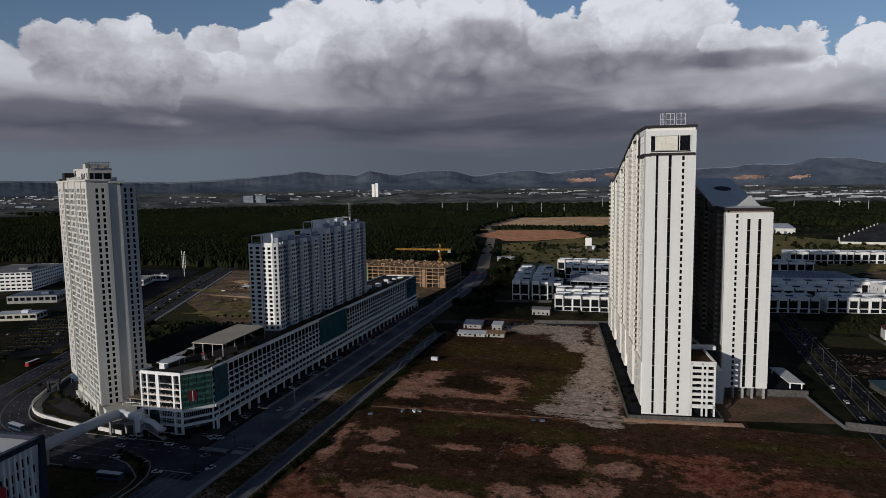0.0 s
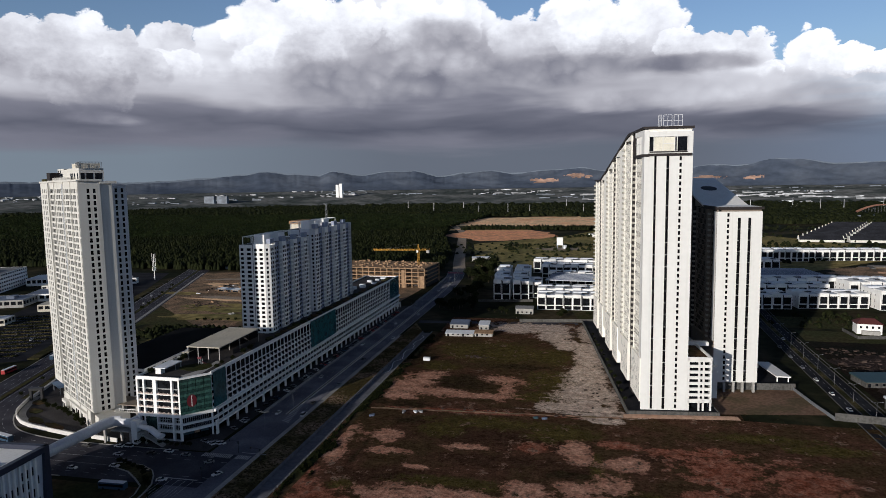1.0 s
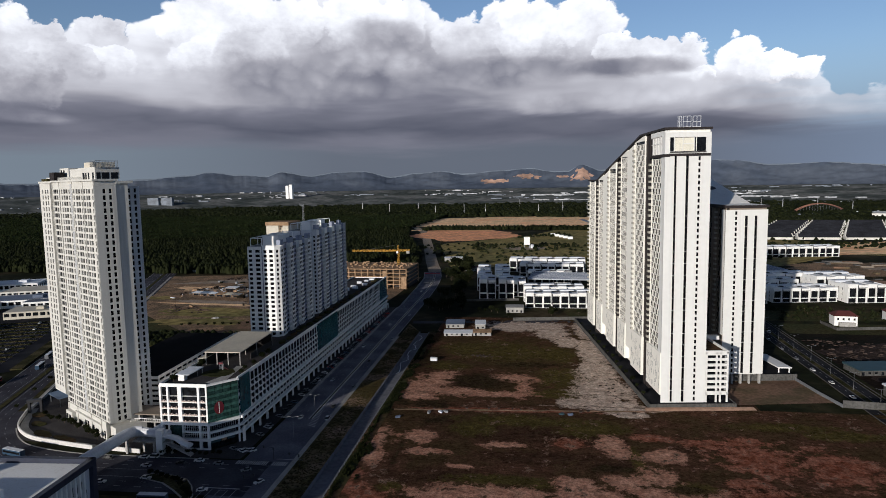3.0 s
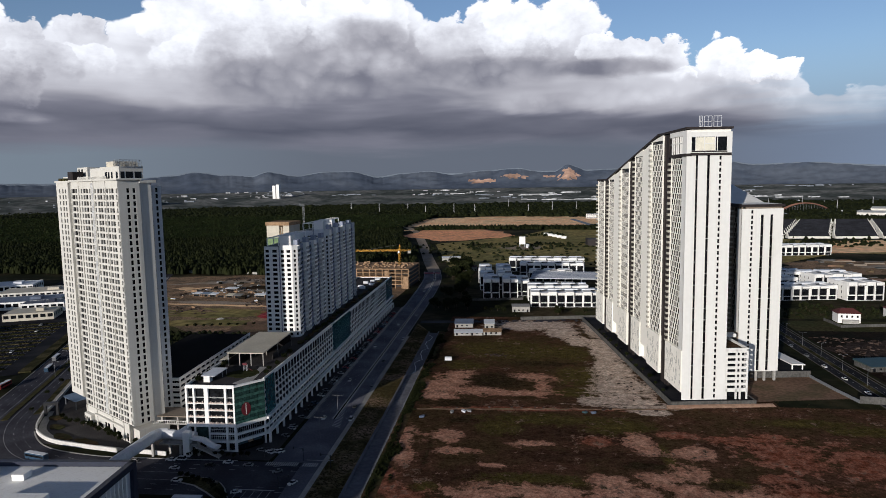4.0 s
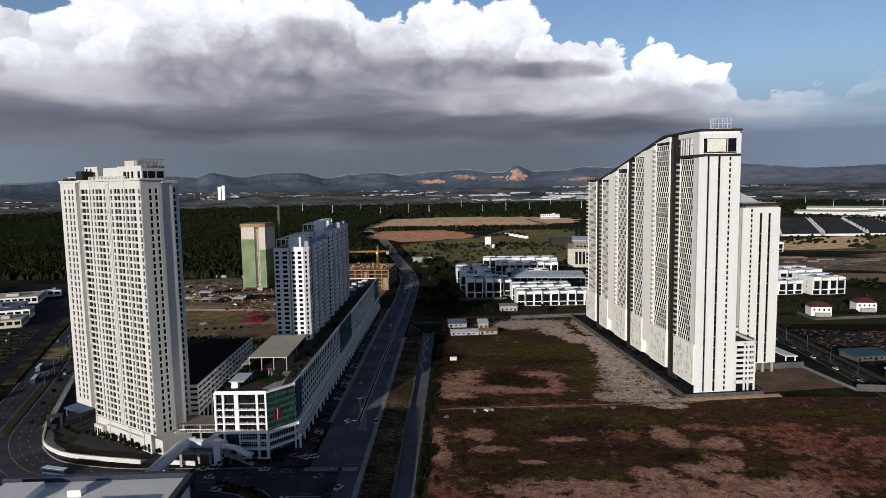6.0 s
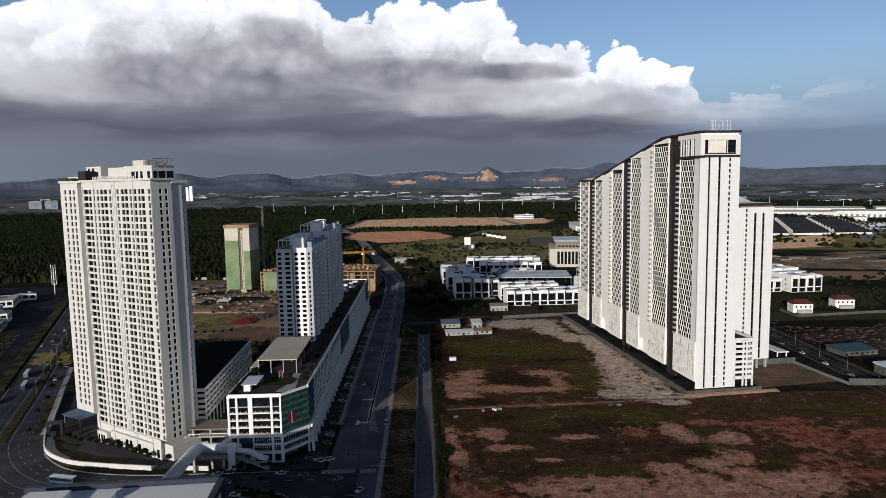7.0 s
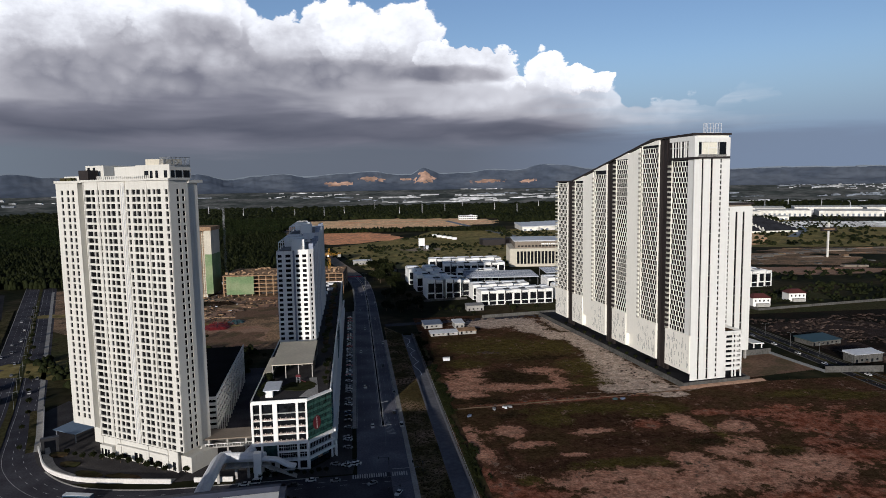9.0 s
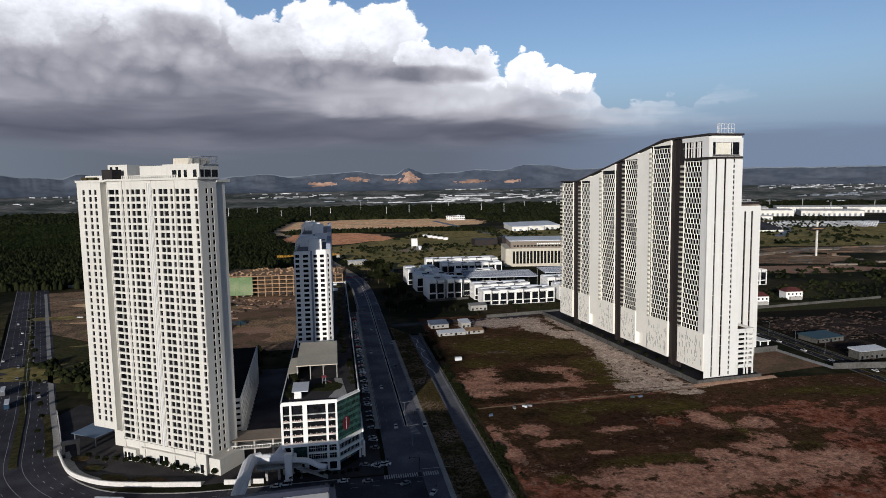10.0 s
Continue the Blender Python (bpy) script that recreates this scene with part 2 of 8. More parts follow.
# ---- materials ----
def mat(name, color, rough=0.8, var=0.12, scale=0.15, fine=2.0, metal=0.0, bump=0.0, second=None, amount=0.5, streak=0.0, spec=0.3, rand=0.0):
    """A surface of one base colour, varied at two scales; second: another colour that noise lays over it; streak: rain streaks down walls."""
    m = bpy.data.materials.new(name)
    m.use_nodes = True
    nt = m.node_tree
    b = nt.nodes["Principled BSDF"]
    b.inputs["Roughness"].default_value, b.inputs["Metallic"].default_value = rough, metal
    b.inputs["Specular IOR Level"].default_value = spec
    if rough >= 0.85:                                       # porous, matt surfaces
        b.inputs["Specular IOR Level"].default_value = min(spec, 0.03)
    geo = nt.nodes.new("ShaderNodeNewGeometry")

    def noise_of(s, detail=4.0, stretch=None):
        n = nt.nodes.new("ShaderNodeTexNoise")
        n.inputs["Scale"].default_value, n.inputs["Detail"].default_value = s, detail
        if stretch:
            k = nt.nodes.new("ShaderNodeVectorMath")
            k.operation = "MULTIPLY"
            k.inputs[1].default_value = stretch
            nt.links.new(geo.outputs["Position"], k.inputs[0])
            nt.links.new(k.outputs[0], n.inputs["Vector"])
        else:
            nt.links.new(geo.outputs["Position"], n.inputs["Vector"])
        return n.outputs[0]

    def mixed(f, a, c, blend="MIX"):
        n = nt.nodes.new("ShaderNodeMix")
        n.data_type, n.blend_type = "RGBA", blend
        for s, i in ((f, 0), (a, 6), (c, 7)):
            if isinstance(s, tuple):
                n.inputs[i].default_value = (*s, 1)
            elif isinstance(s, (int, float)):
                n.inputs[i].default_value = s
            else:
                nt.links.new(s, n.inputs[i])
        return n.outputs[2]

    def ramp(f, a, c):
        n = nt.nodes.new("ShaderNodeMapRange")
        n.interpolation_type = "SMOOTHSTEP"
        nt.links.new(f, n.inputs[0])
        n.inputs[1].default_value, n.inputs[2].default_value = a, c
        return n.outputs[0]

    col = color
    coarse, small = noise_of(scale), noise_of(fine)
    if second:
        col = mixed(ramp(coarse, amount - 0.1, amount + 0.1), col, second)
    lo, hi = 1 - var, 1 + var
    col = mixed(1.0, col, mixed(ramp(coarse, 0.3, 0.7), (lo, lo, lo), (hi, hi, hi)), "MULTIPLY")
    col = mixed(1.0, col, mixed(ramp(small, 0.3, 0.7), (lo, lo, lo), (hi, hi, hi)), "MULTIPLY")
    if streak:
        col = mixed(ramp(noise_of(1.0, 3.0, (0.7, 0.7, 0.03)), 0.52, 0.75), col, mixed(1.0, col, (1 - streak, 1 - streak * 1.1, 1 - streak * 1.25), "MULTIPLY"))
    if rand:
        info = nt.nodes.new("ShaderNodeObjectInfo")
        a = 1 - rand
        col = mixed(1.0, col, mixed(info.outputs["Random"], (a, a, a), (1 + rand, 1 + rand, 1 + rand)), "MULTIPLY")
    if isinstance(col, tuple):
        b.inputs["Base Color"].default_value = (*col, 1)
    else:
        nt.links.new(col, b.inputs["Base Color"])
    if bump:
        bn = nt.nodes.new("ShaderNodeBump")
        bn.inputs["Strength"].default_value, bn.inputs["Distance"].default_value = min(1.0, bump), 0.3
        nt.links.new(small, bn.inputs["Height"])
        nt.links.new(bn.outputs[0], b.inputs["Normal"])
    return m


def leafy(name, dark, light, rough=0.7):
    """Foliage whose clumps differ one from the next."""
    m = bpy.data.materials.new(name)
    m.use_nodes = True
    nt = m.node_tree
    b = nt.nodes["Principled BSDF"]
    b.inputs["Roughness"].default_value, b.inputs["Specular IOR Level"].default_value = rough, 0.03
    geo = nt.nodes.new("ShaderNodeNewGeometry")
    n = nt.nodes.new("ShaderNodeTexNoise")
    n.inputs["Scale"].default_value, n.inputs["Detail"].default_value = 0.012, 4
    nt.links.new(geo.outputs["Position"], n.inputs["Vector"])
    add = nt.nodes.new("ShaderNodeMath")
    add.operation = "MULTIPLY_ADD"
    nt.links.new(geo.outputs["Random Per Island"], add.inputs[0])
    add.inputs[1].default_value = 0.6
    nt.links.new(n.outputs[0], add.inputs[2])
    r = nt.nodes.new("ShaderNodeMapRange")
    nt.links.new(add.outputs[0], r.inputs[0])
    r.inputs[1].default_value, r.inputs[2].default_value = 0.35, 1.15
    mx = nt.nodes.new("ShaderNodeMix")
    mx.data_type = "RGBA"
    mx.inputs[6].default_value, mx.inputs[7].default_value = (*dark, 1), (*light, 1)
    nt.links.new(r.outputs[0], mx.inputs[0])
    nt.links.new(mx.outputs[2], b.inputs["Base Color"])
    return m


WHITE = mat("white_painted_render", (0.80, 0.79, 0.76), 0.75, 0.03, 0.08, 1.5, streak=0.10)
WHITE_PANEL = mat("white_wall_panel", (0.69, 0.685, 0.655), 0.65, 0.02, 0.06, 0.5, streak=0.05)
# lighter and warmer than the front panel: the long side's sunlight is in the colour
LIT_SIDE_PANEL = mat("sunlit_side_wall_panel", (0.83, 0.805, 0.73), 0.65, 0.02, 0.06, 0.5, streak=0.05)
LTWHITE = mat("cream_white_render", (0.555, 0.54, 0.495), 0.75, 0.03, 0.08, 1.5, streak=0.10)
GREYWALL = mat("light_grey_render", (0.60, 0.61, 0.63), 0.8, 0.05, 0.1, 1.2, streak=0.12)
BLUEGREY = mat("blue_grey_render", (0.27, 0.30, 0.38), 0.8, 0.05, 0.1, 1.2, streak=0.1)
BROWN = mat("dark_brown_cladding", (0.022, 0.017, 0.016), 0.6, 0.15, 0.2, 2.0)
BLACK = mat("black_metal", (0.02, 0.02, 0.022), 0.45, 0.15, 0.2, 2.0)
# near-black because the tower's shadow is put into this roof colour
SHADED_ROOF = mat("shadow_black_roof", (0.007, 0.007, 0.008), 0.95, 0.25, 0.08, 1.0, spec=0.05)
GREYROOF = mat("grey_concrete_roof", (0.26, 0.26, 0.26), 0.9, 0.15, 0.06, 0.9, second=(0.17, 0.17, 0.165), amount=0.55)
PALEROOF = mat("pale_metal_roof", (0.62, 0.64, 0.67), 0.5, 0.06, 0.05, 0.6, streak=0.05)
BEIGEROOF = mat("beige_metal_roof", (0.50, 0.455, 0.36), 0.6, 0.06, 0.1, 0.8)
BLUEROOF = mat("slate_blue_metal_roof", (0.11, 0.135, 0.19), 0.5, 0.12, 0.05, 0.6)
REDROOF = mat("red_tile_roof", (0.085, 0.024, 0.022), 0.8, 0.12, 0.3, 2.0)
GLASS = mat("dark_window_glass", (0.007, 0.007, 0.008), 0.16, 0.3, 0.15, 0.8, spec=0.12, rand=0.5)
# dark window glass; also the painted shade inside open decks and rooms
GLASS_AND_SHADE = mat("dark_glass_and_shade_fill", (0.008, 0.009, 0.011), 0.25, 0.5, 0.3, 0.9, spec=0.14)
GREENGLASS = mat("green_tinted_curtain_glass", (0.040, 0.098, 0.082), 0.18, 0.2, 0.2, 0.8, spec=0.6)
TEALGLASS = mat("teal_tinted_curtain_glass", (0.02, 0.09, 0.10), 0.18, 0.2, 0.2, 0.8, spec=0.6)
RED = mat("red_paint", (0.42, 0.02, 0.03), 0.5, 0.1, 0.3, 2.0)
NAVY = mat("navy_cladding", (0.025, 0.03, 0.05), 0.45, 0.1, 0.2, 1.0)
ASPHALT = mat("asphalt", (0.046, 0.045, 0.055), 0.85, 0.18, 0.05, 1.2, second=(0.058, 0.057, 0.067), amount=0.52)
# a much darker and a lighter asphalt tone, chosen road by road
BLACK_ASPHALT = mat("near_black_asphalt", (0.018, 0.018, 0.022), 0.85, 0.16, 0.05, 1.2, second=(0.025, 0.025, 0.028), amount=0.52)
GREY_ASPHALT = mat("light_grey_asphalt", (0.118, 0.118, 0.140), 0.85, 0.18, 0.05, 1.2, second=(0.142, 0.140, 0.164), amount=0.52)
PAVING = mat("grey_paving", (0.054, 0.050, 0.050), 0.9, 0.16, 0.1, 1.5)
CONCRETE = mat("weathered_concrete", (0.33, 0.32, 0.30), 0.9, 0.12, 0.1, 1.2, streak=0.2)
DRAIN = mat("drain_concrete", (0.175, 0.178, 0.200), 0.85, 0.14, 0.06, 0.6, second=(0.120, 0.122, 0.138), amount=0.5)
PAINT = mat("road_paint", (0.34, 0.34, 0.34), 0.7, 0.15, 0.3, 2.0)
WATER = mat("shallow_drain_water", (0.05, 0.06, 0.07), 0.08, 0.2, 0.1, 0.8, spec=0.6)
SOIL = mat("red_laterite_soil", (0.20, 0.075, 0.045), 0.95, 0.22, 0.035, 0.45, second=(0.25, 0.125, 0.08), amount=0.52, bump=0.4)
PALESOIL = mat("pale_dry_soil", (0.34, 0.22, 0.155), 0.95, 0.18, 0.05, 0.5, second=(0.26, 0.145, 0.095), amount=0.55, bump=0.3)
GREYSOIL = mat("grey_gravel_soil", (0.34, 0.28, 0.22), 0.95, 0.22, 0.05, 0.5, second=(0.22, 0.17, 0.12), amount=0.55, bump=0.3)
ORANGE = mat("orange_cleared_earth", (0.88, 0.42, 0.22), 0.95, 0.25, 0.02, 0.12, second=(0.52, 0.25, 0.14), amount=0.55)
TAN = mat("tan_cleared_earth", (0.95, 0.63, 0.36), 0.95, 0.25, 0.012, 0.08, second=(0.66, 0.37, 0.20), amount=0.56)
GRASS = mat("rough_grass", (0.040, 0.044, 0.017), 0.95, 0.30, 0.03, 0.4, second=(0.065, 0.040, 0.022), amount=0.50, bump=0.5)
GRASS_TAN = mat("dry_grass", (0.068, 0.060, 0.026), 0.95, 0.34, 0.04, 0.4, second=(0.036, 0.038, 0.015), amount=0.5, bump=0.4)
VERGE = mat("patchy_verge", (0.095, 0.078, 0.034), 0.95, 0.4, 0.05, 0.5, second=(0.20, 0.135, 0.092), amount=0.54, bump=0.4)
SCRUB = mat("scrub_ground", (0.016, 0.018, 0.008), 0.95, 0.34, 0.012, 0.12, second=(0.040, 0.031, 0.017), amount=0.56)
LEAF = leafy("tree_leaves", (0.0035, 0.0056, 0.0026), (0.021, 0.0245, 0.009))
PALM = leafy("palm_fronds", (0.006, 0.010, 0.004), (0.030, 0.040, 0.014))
TUFT = leafy("grass_tufts", (0.026, 0.020, 0.008), (0.070, 0.052, 0.021))
BARK = mat("bark", (0.10, 0.075, 0.055), 0.95, 0.2, 1.0, 6.0)
STEEL = mat("galvanised_steel", (0.20, 0.21, 0.22), 0.6, 0.1, 0.5, 3.0, metal=0.3)
YELLOW = mat("yellow_crane_paint", (0.55, 0.28, 0.03), 0.55, 0.1, 0.4, 2.0)
FORMWORK = mat("raw_concrete_and_timber", (0.29, 0.19, 0.115), 0.9, 0.2, 0.2, 1.0)
NETTING = mat("green_safety_netting", (0.155, 0.225, 0.115), 0.85, 0.10, 0.06, 0.5, second=(0.195, 0.235, 0.135), amount=0.5, streak=0.12)
CREAM = mat("cream_render", (0.50, 0.46, 0.38), 0.8, 0.06, 0.1, 1.0, streak=0.1)
# brown stone; also the shorter slab's side, with its shade painted in
STONE_AND_SHADE = mat("brown_stone_and_shaded_side", (0.20, 0.165, 0.13), 0.8, 0.08, 0.1, 1.0)
INTERIOR = mat("pale_interior", (0.70, 0.67, 0.56), 0.8, 0.08, 0.3, 2.0)
# both hill colours are paled and blued: distance haze is painted in
HILL = mat("haze_tinted_hill_forest", (0.082, 0.101, 0.138), 1.0, 0.12, 0.0035, 0.02, second=(0.100, 0.117, 0.148), amount=0.5, spec=0.0)
HILL_FAR = mat("haze_tinted_far_hill", (0.150, 0.178, 0.215), 1.0, 0.08, 0.002, 0.01, spec=0.0)
QUARRY = mat("bare_quarry_earth", (0.42, 0.27, 0.20), 1.0, 0.25, 0.006, 0.03, spec=0.0)
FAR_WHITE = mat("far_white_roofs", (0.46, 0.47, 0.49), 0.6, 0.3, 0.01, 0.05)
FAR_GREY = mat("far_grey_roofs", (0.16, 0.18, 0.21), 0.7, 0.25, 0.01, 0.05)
BALCONY = mat("grey_balcony_concrete", (0.40, 0.385, 0.33), 0.85, 0.08, 0.2, 1.5)
# far plain and far walls carry the same haze in their base colours
PLAIN = mat("haze_tinted_far_plain", (0.094, 0.106, 0.100), 1.0, 0.3, 0.006, 0.03, second=(0.136, 0.138, 0.130), amount=0.5, spec=0.0)
FAR_PALE = mat("haze_tinted_far_walls", (0.36, 0.37, 0.38), 0.8, 0.4, 0.01, 0.05)
HALL = mat("cream_factory_cladding", (0.66, 0.64, 0.58), 0.7, 0.12, 0.01, 0.1)
OLDWALL = mat("dark_weathered_wall", (0.085, 0.083, 0.078), 0.9, 0.2, 0.1, 0.8, streak=0.3)
DARKPLOT = mat("dark_rubble_ground", (0.022, 0.015, 0.010), 0.95, 0.35, 0.03, 0.4, second=(0.008, 0.008, 0.005), amount=0.5, bump=0.4)
RUBBLE = leafy("broken_rubble", (0.010, 0.007, 0.006), (0.105, 0.076, 0.062), 0.9)
MEADOW = mat("olive_meadow", (0.33, 0.26, 0.10), 0.95, 0.4, 0.012, 0.12, second=(0.13, 0.115, 0.044), amount=0.5, bump=0.3)
RUBBLEGROUND = mat("grey_rubble_earth", (0.060, 0.043, 0.036), 0.95, 0.5, 0.12, 1.1, second=(0.018, 0.013, 0.011), amount=0.52, bump=0.5)
CHURNED = mat("churned_site_soil", (0.36, 0.235, 0.145), 0.95, 0.45, 0.045, 0.5, second=(0.11, 0.080, 0.052), amount=0.5, bump=0.5)
TERRACEROOF = mat("dark_terrace_tiles", (0.024, 0.025, 0.030), 0.9, 0.25, 0.05, 0.5)
HEAP = mat("dark_red_steel", (0.12, 0.010, 0.012), 0.6, 0.2, 0.5, 3.0)
TEALROOF = mat("teal_metal_roof", (0.028, 0.058, 0.064), 0.5, 0.1, 0.2, 1.0)
PLOT = mat("brown_fenced_earth", (0.20, 0.125, 0.085), 0.95, 0.2, 0.05, 0.5, second=(0.10, 0.075, 0.045), amount=0.52, bump=0.3)
ROADGREEN = mat("clipped_hedge_ground", (0.036, 0.036, 0.014), 0.95, 0.4, 0.08, 0.9, second=(0.058, 0.048, 0.022), amount=0.5, bump=0.5)
CANOPYGLASS = mat("blue_grey_canopy_sheet", (0.10, 0.14, 0.19), 0.3, 0.1, 0.2, 1.0, spec=0.5)


def field_cover():
    """Ground whose cover changes with the mesh's own cover values, torn at the edges, with scattered weeds and grain
    that also paints tuft shadows.
    """
    m = bpy.data.materials.new("field_cover")
    m.use_nodes = True
    nt = m.node_tree
    b = nt.nodes["Principled BSDF"]
    b.inputs["Roughness"].default_value, b.inputs["Specular IOR Level"].default_value = 0.95, 0.0
    geo = nt.nodes.new("ShaderNodeNewGeometry")

    def noise_of(s, detail, rough):
        n = nt.nodes.new("ShaderNodeTexNoise")
        n.inputs["Scale"].default_value, n.inputs["Detail"].default_value, n.inputs["Roughness"].default_value = s, detail, rough
        nt.links.new(geo.outputs["Position"], n.inputs["Vector"])
        return n.outputs[0]

    def link_in(sock, v):
        if isinstance(v, tuple):
            sock.default_value = (*v, 1)
        elif isinstance(v, (int, float)):
            sock.default_value = v
        else:
            nt.links.new(v, sock)

    def calc(op, a_, b_=0.0, c_=0.0):
        n = nt.nodes.new("ShaderNodeMath")
        n.operation = op
        for i, v in enumerate((a_, b_, c_)):
            link_in(n.inputs[i], v)
        return n.outputs[0]

    def step(v, lo, hi, top=1.0):
        n = nt.nodes.new("ShaderNodeMapRange")
        n.interpolation_type = "SMOOTHSTEP"
        nt.links.new(v, n.inputs[0])
        n.inputs[1].default_value, n.inputs[2].default_value, n.inputs[4].default_value = lo, hi, top
        return n.outputs[0]

    def mixed(f, a_, c_, blend="MIX"):
        n = nt.nodes.new("ShaderNodeMix")
        n.data_type, n.blend_type = "RGBA", blend
        for v, i in ((f, 0), (a_, 6), (c_, 7)):
            link_in(n.inputs[i], v)
        return n.outputs[2]

    broad, torn, grain, weeds = noise_of(0.035, 8.0, 0.6), noise_of(0.16, 10.0, 0.72), noise_of(0.7, 8.0, 0.75), noise_of(0.33, 6.0, 0.7)
    ragged = calc("ADD", calc("MULTIPLY_ADD", broad, 1.3, -0.65), calc("MULTIPLY_ADD", torn, 2.7, -1.35))
    col = mixed(step(broad, 0.4, 0.6), (0.057, 0.037, 0.019), (0.080, 0.041, 0.026))
    for cover, one, two in (("brown", (0.040, 0.023, 0.015), (0.060, 0.032, 0.020)), ("green", (0.084, 0.066, 0.020), (0.046, 0.038, 0.014)), ("red", (0.165, 0.054, 0.030), (0.27, 0.122, 0.080)),
                            ("pale", (0.46, 0.26, 0.18), (0.31, 0.15, 0.098)), ("grey", (0.52, 0.42, 0.34), (0.42, 0.315, 0.25)), ("scrub", (0.028, 0.019, 0.012), (0.040, 0.029, 0.015))):
        at = nt.nodes.new("ShaderNodeAttribute")
        at.attribute_name = cover
        firm = 1.5 if cover == "grey" else 1.0
        col = mixed(step(calc("ADD", calc("MULTIPLY", at.outputs["Fac"], firm), ragged), 0.24, 0.56), col, mixed(step(torn, 0.40, 0.62), one, two))
    col = mixed(step(weeds, 0.60, 0.70, 0.55), col, (0.030, 0.030, 0.013))
    # soil grain, its dark end doubling as painted shadows between tufts
    col = mixed(1.0, col, mixed(step(grain, 0.28, 0.72), (0.45, 0.45, 0.45), (1.55, 1.55, 1.55)), "MULTIPLY")
    col = mixed(1.0, col, mixed(step(noise_of(0.22, 9.0, 0.7), 0.36, 0.62), (0.66, 0.66, 0.66), (1.22, 1.22, 1.22)), "MULTIPLY")
    nt.links.new(col, b.inputs["Base Color"])
    bn = nt.nodes.new("ShaderNodeBump")
    bn.inputs["Strength"].default_value, bn.inputs["Distance"].default_value = 0.7, 0.35
    nt.links.new(grain, bn.inputs["Height"])
    nt.links.new(bn.outputs[0], b.inputs["Normal"])
    return m


FIELD_COVER = field_cover()
EMBLEM = mat("deep_red_film", (0.11, 0.016, 0.022), 0.4, 0.1, 0.3, 2.0)
DIMGLASS = mat("dim_green_vision_glass", (0.018, 0.045, 0.040), 0.15, 0.3, 0.2, 0.8, spec=0.6)
WARMRAIL = mat("pinkish_balcony_front", (0.58, 0.48, 0.43), 0.8, 0.15, 0.3, 1.5)
KERBWALL = mat("pale_boundary_wall", (0.62, 0.60, 0.57), 0.85, 0.08, 0.1, 1.0)
ARCHPAINT = mat("rusty_brown_arch", (0.20, 0.10, 0.07), 0.7, 0.15, 0.05, 0.5)
# ---- mesh helpers ----
class Shape:
    """Gathers boxes and faces for one mesh."""
    def __init__(self):
        self.v, self.f = [], []

    def quad(self, *pts):
        i = len(self.v)
        self.v.extend(pts)
        self.f.append(tuple(range(i, i + len(pts))))
        return self

    def box(self, x0, y0, z0, x1, y1, z1):
        return self.hexa([(x0, y0, z0), (x1, y0, z0), (x1, y1, z0), (x0, y1, z0), (x0, y0, z1), (x1, y0, z1), (x1, y1, z1), (x0, y1, z1)])

    def hexa(self, p):
        i = len(self.v)
        self.v.extend(p)
        self.f += [(i, i + 3, i + 2, i + 1), (i + 4, i + 5, i + 6, i + 7), (i, i + 1, i + 5, i + 4), (i + 1, i + 2, i + 6, i + 5), (i + 2, i + 3, i + 7, i + 6), (i + 3, i, i + 4, i + 7)]
        return self

    def prism(self, poly, z0, z1):
        """A flat-topped block over a plan that runs anticlockwise; z1 may be a list of heights."""
        i, n = len(self.v), len(poly)
        tops = z1 if isinstance(z1, (list, tuple)) else [z1] * n
        self.v += [(x, y, z0) for x, y in poly] + [(x, y, h) for (x, y), h in zip(poly, tops)]
        self.f += [tuple(range(i + n - 1, i - 1, -1)), tuple(range(i + n, i + 2 * n))]
        self.f += [(i + k, i + (k + 1) % n, i + n + (k + 1) % n, i + n + k) for k in range(n)]
        return self

    def bar(self, a, b, r, n=6, r2=None):
        """A round bar from a to b."""
        a, b = Vector(a), Vector(b)
        d = (b - a).normalized()
        s = d.orthogonal().normalized()
        w = d.cross(s)
        i, r2 = len(self.v), r if r2 is None else r2
        for p, q in ((a, r), (b, r2)):
            self.v += [tuple(p + (s * math.cos(2 * math.pi * k / n) + w * math.sin(2 * math.pi * k / n)) * q) for k in range(n)]
        self.f += [(i + k, i + (k + 1) % n, i + n + (k + 1) % n, i + n + k) for k in range(n)]
        self.f += [tuple(range(i + n - 1, i - 1, -1)), tuple(range(i + n, i + 2 * n))]
        return self

    def mesh(self, name, material):
        me = bpy.data.meshes.new(name)
        me.from_pydata(self.v, [], self.f)
        me.materials.append(material)
        return me


def part(name, shape, material, parent, label="", kind=""):
    """Links a shape as one mesh under a thing or a part."""
    ob = new(name, shape.mesh(name, material))
    ob.parent = parent
    return tagged(ob, label, kind=kind)


def thing(name, m, label, category, group="", kind=""):
    ob = new(name)
    ob.matrix_basis = m
    return tagged(ob, label, category, group, kind)


def solid(name, shape, material, label="", category="", group="", kind="", m=None):
    ob = new(name, shape.mesh(name, material))
    if m is not None:
        ob.matrix_basis = m
    return tagged(ob, label, category, group, kind)


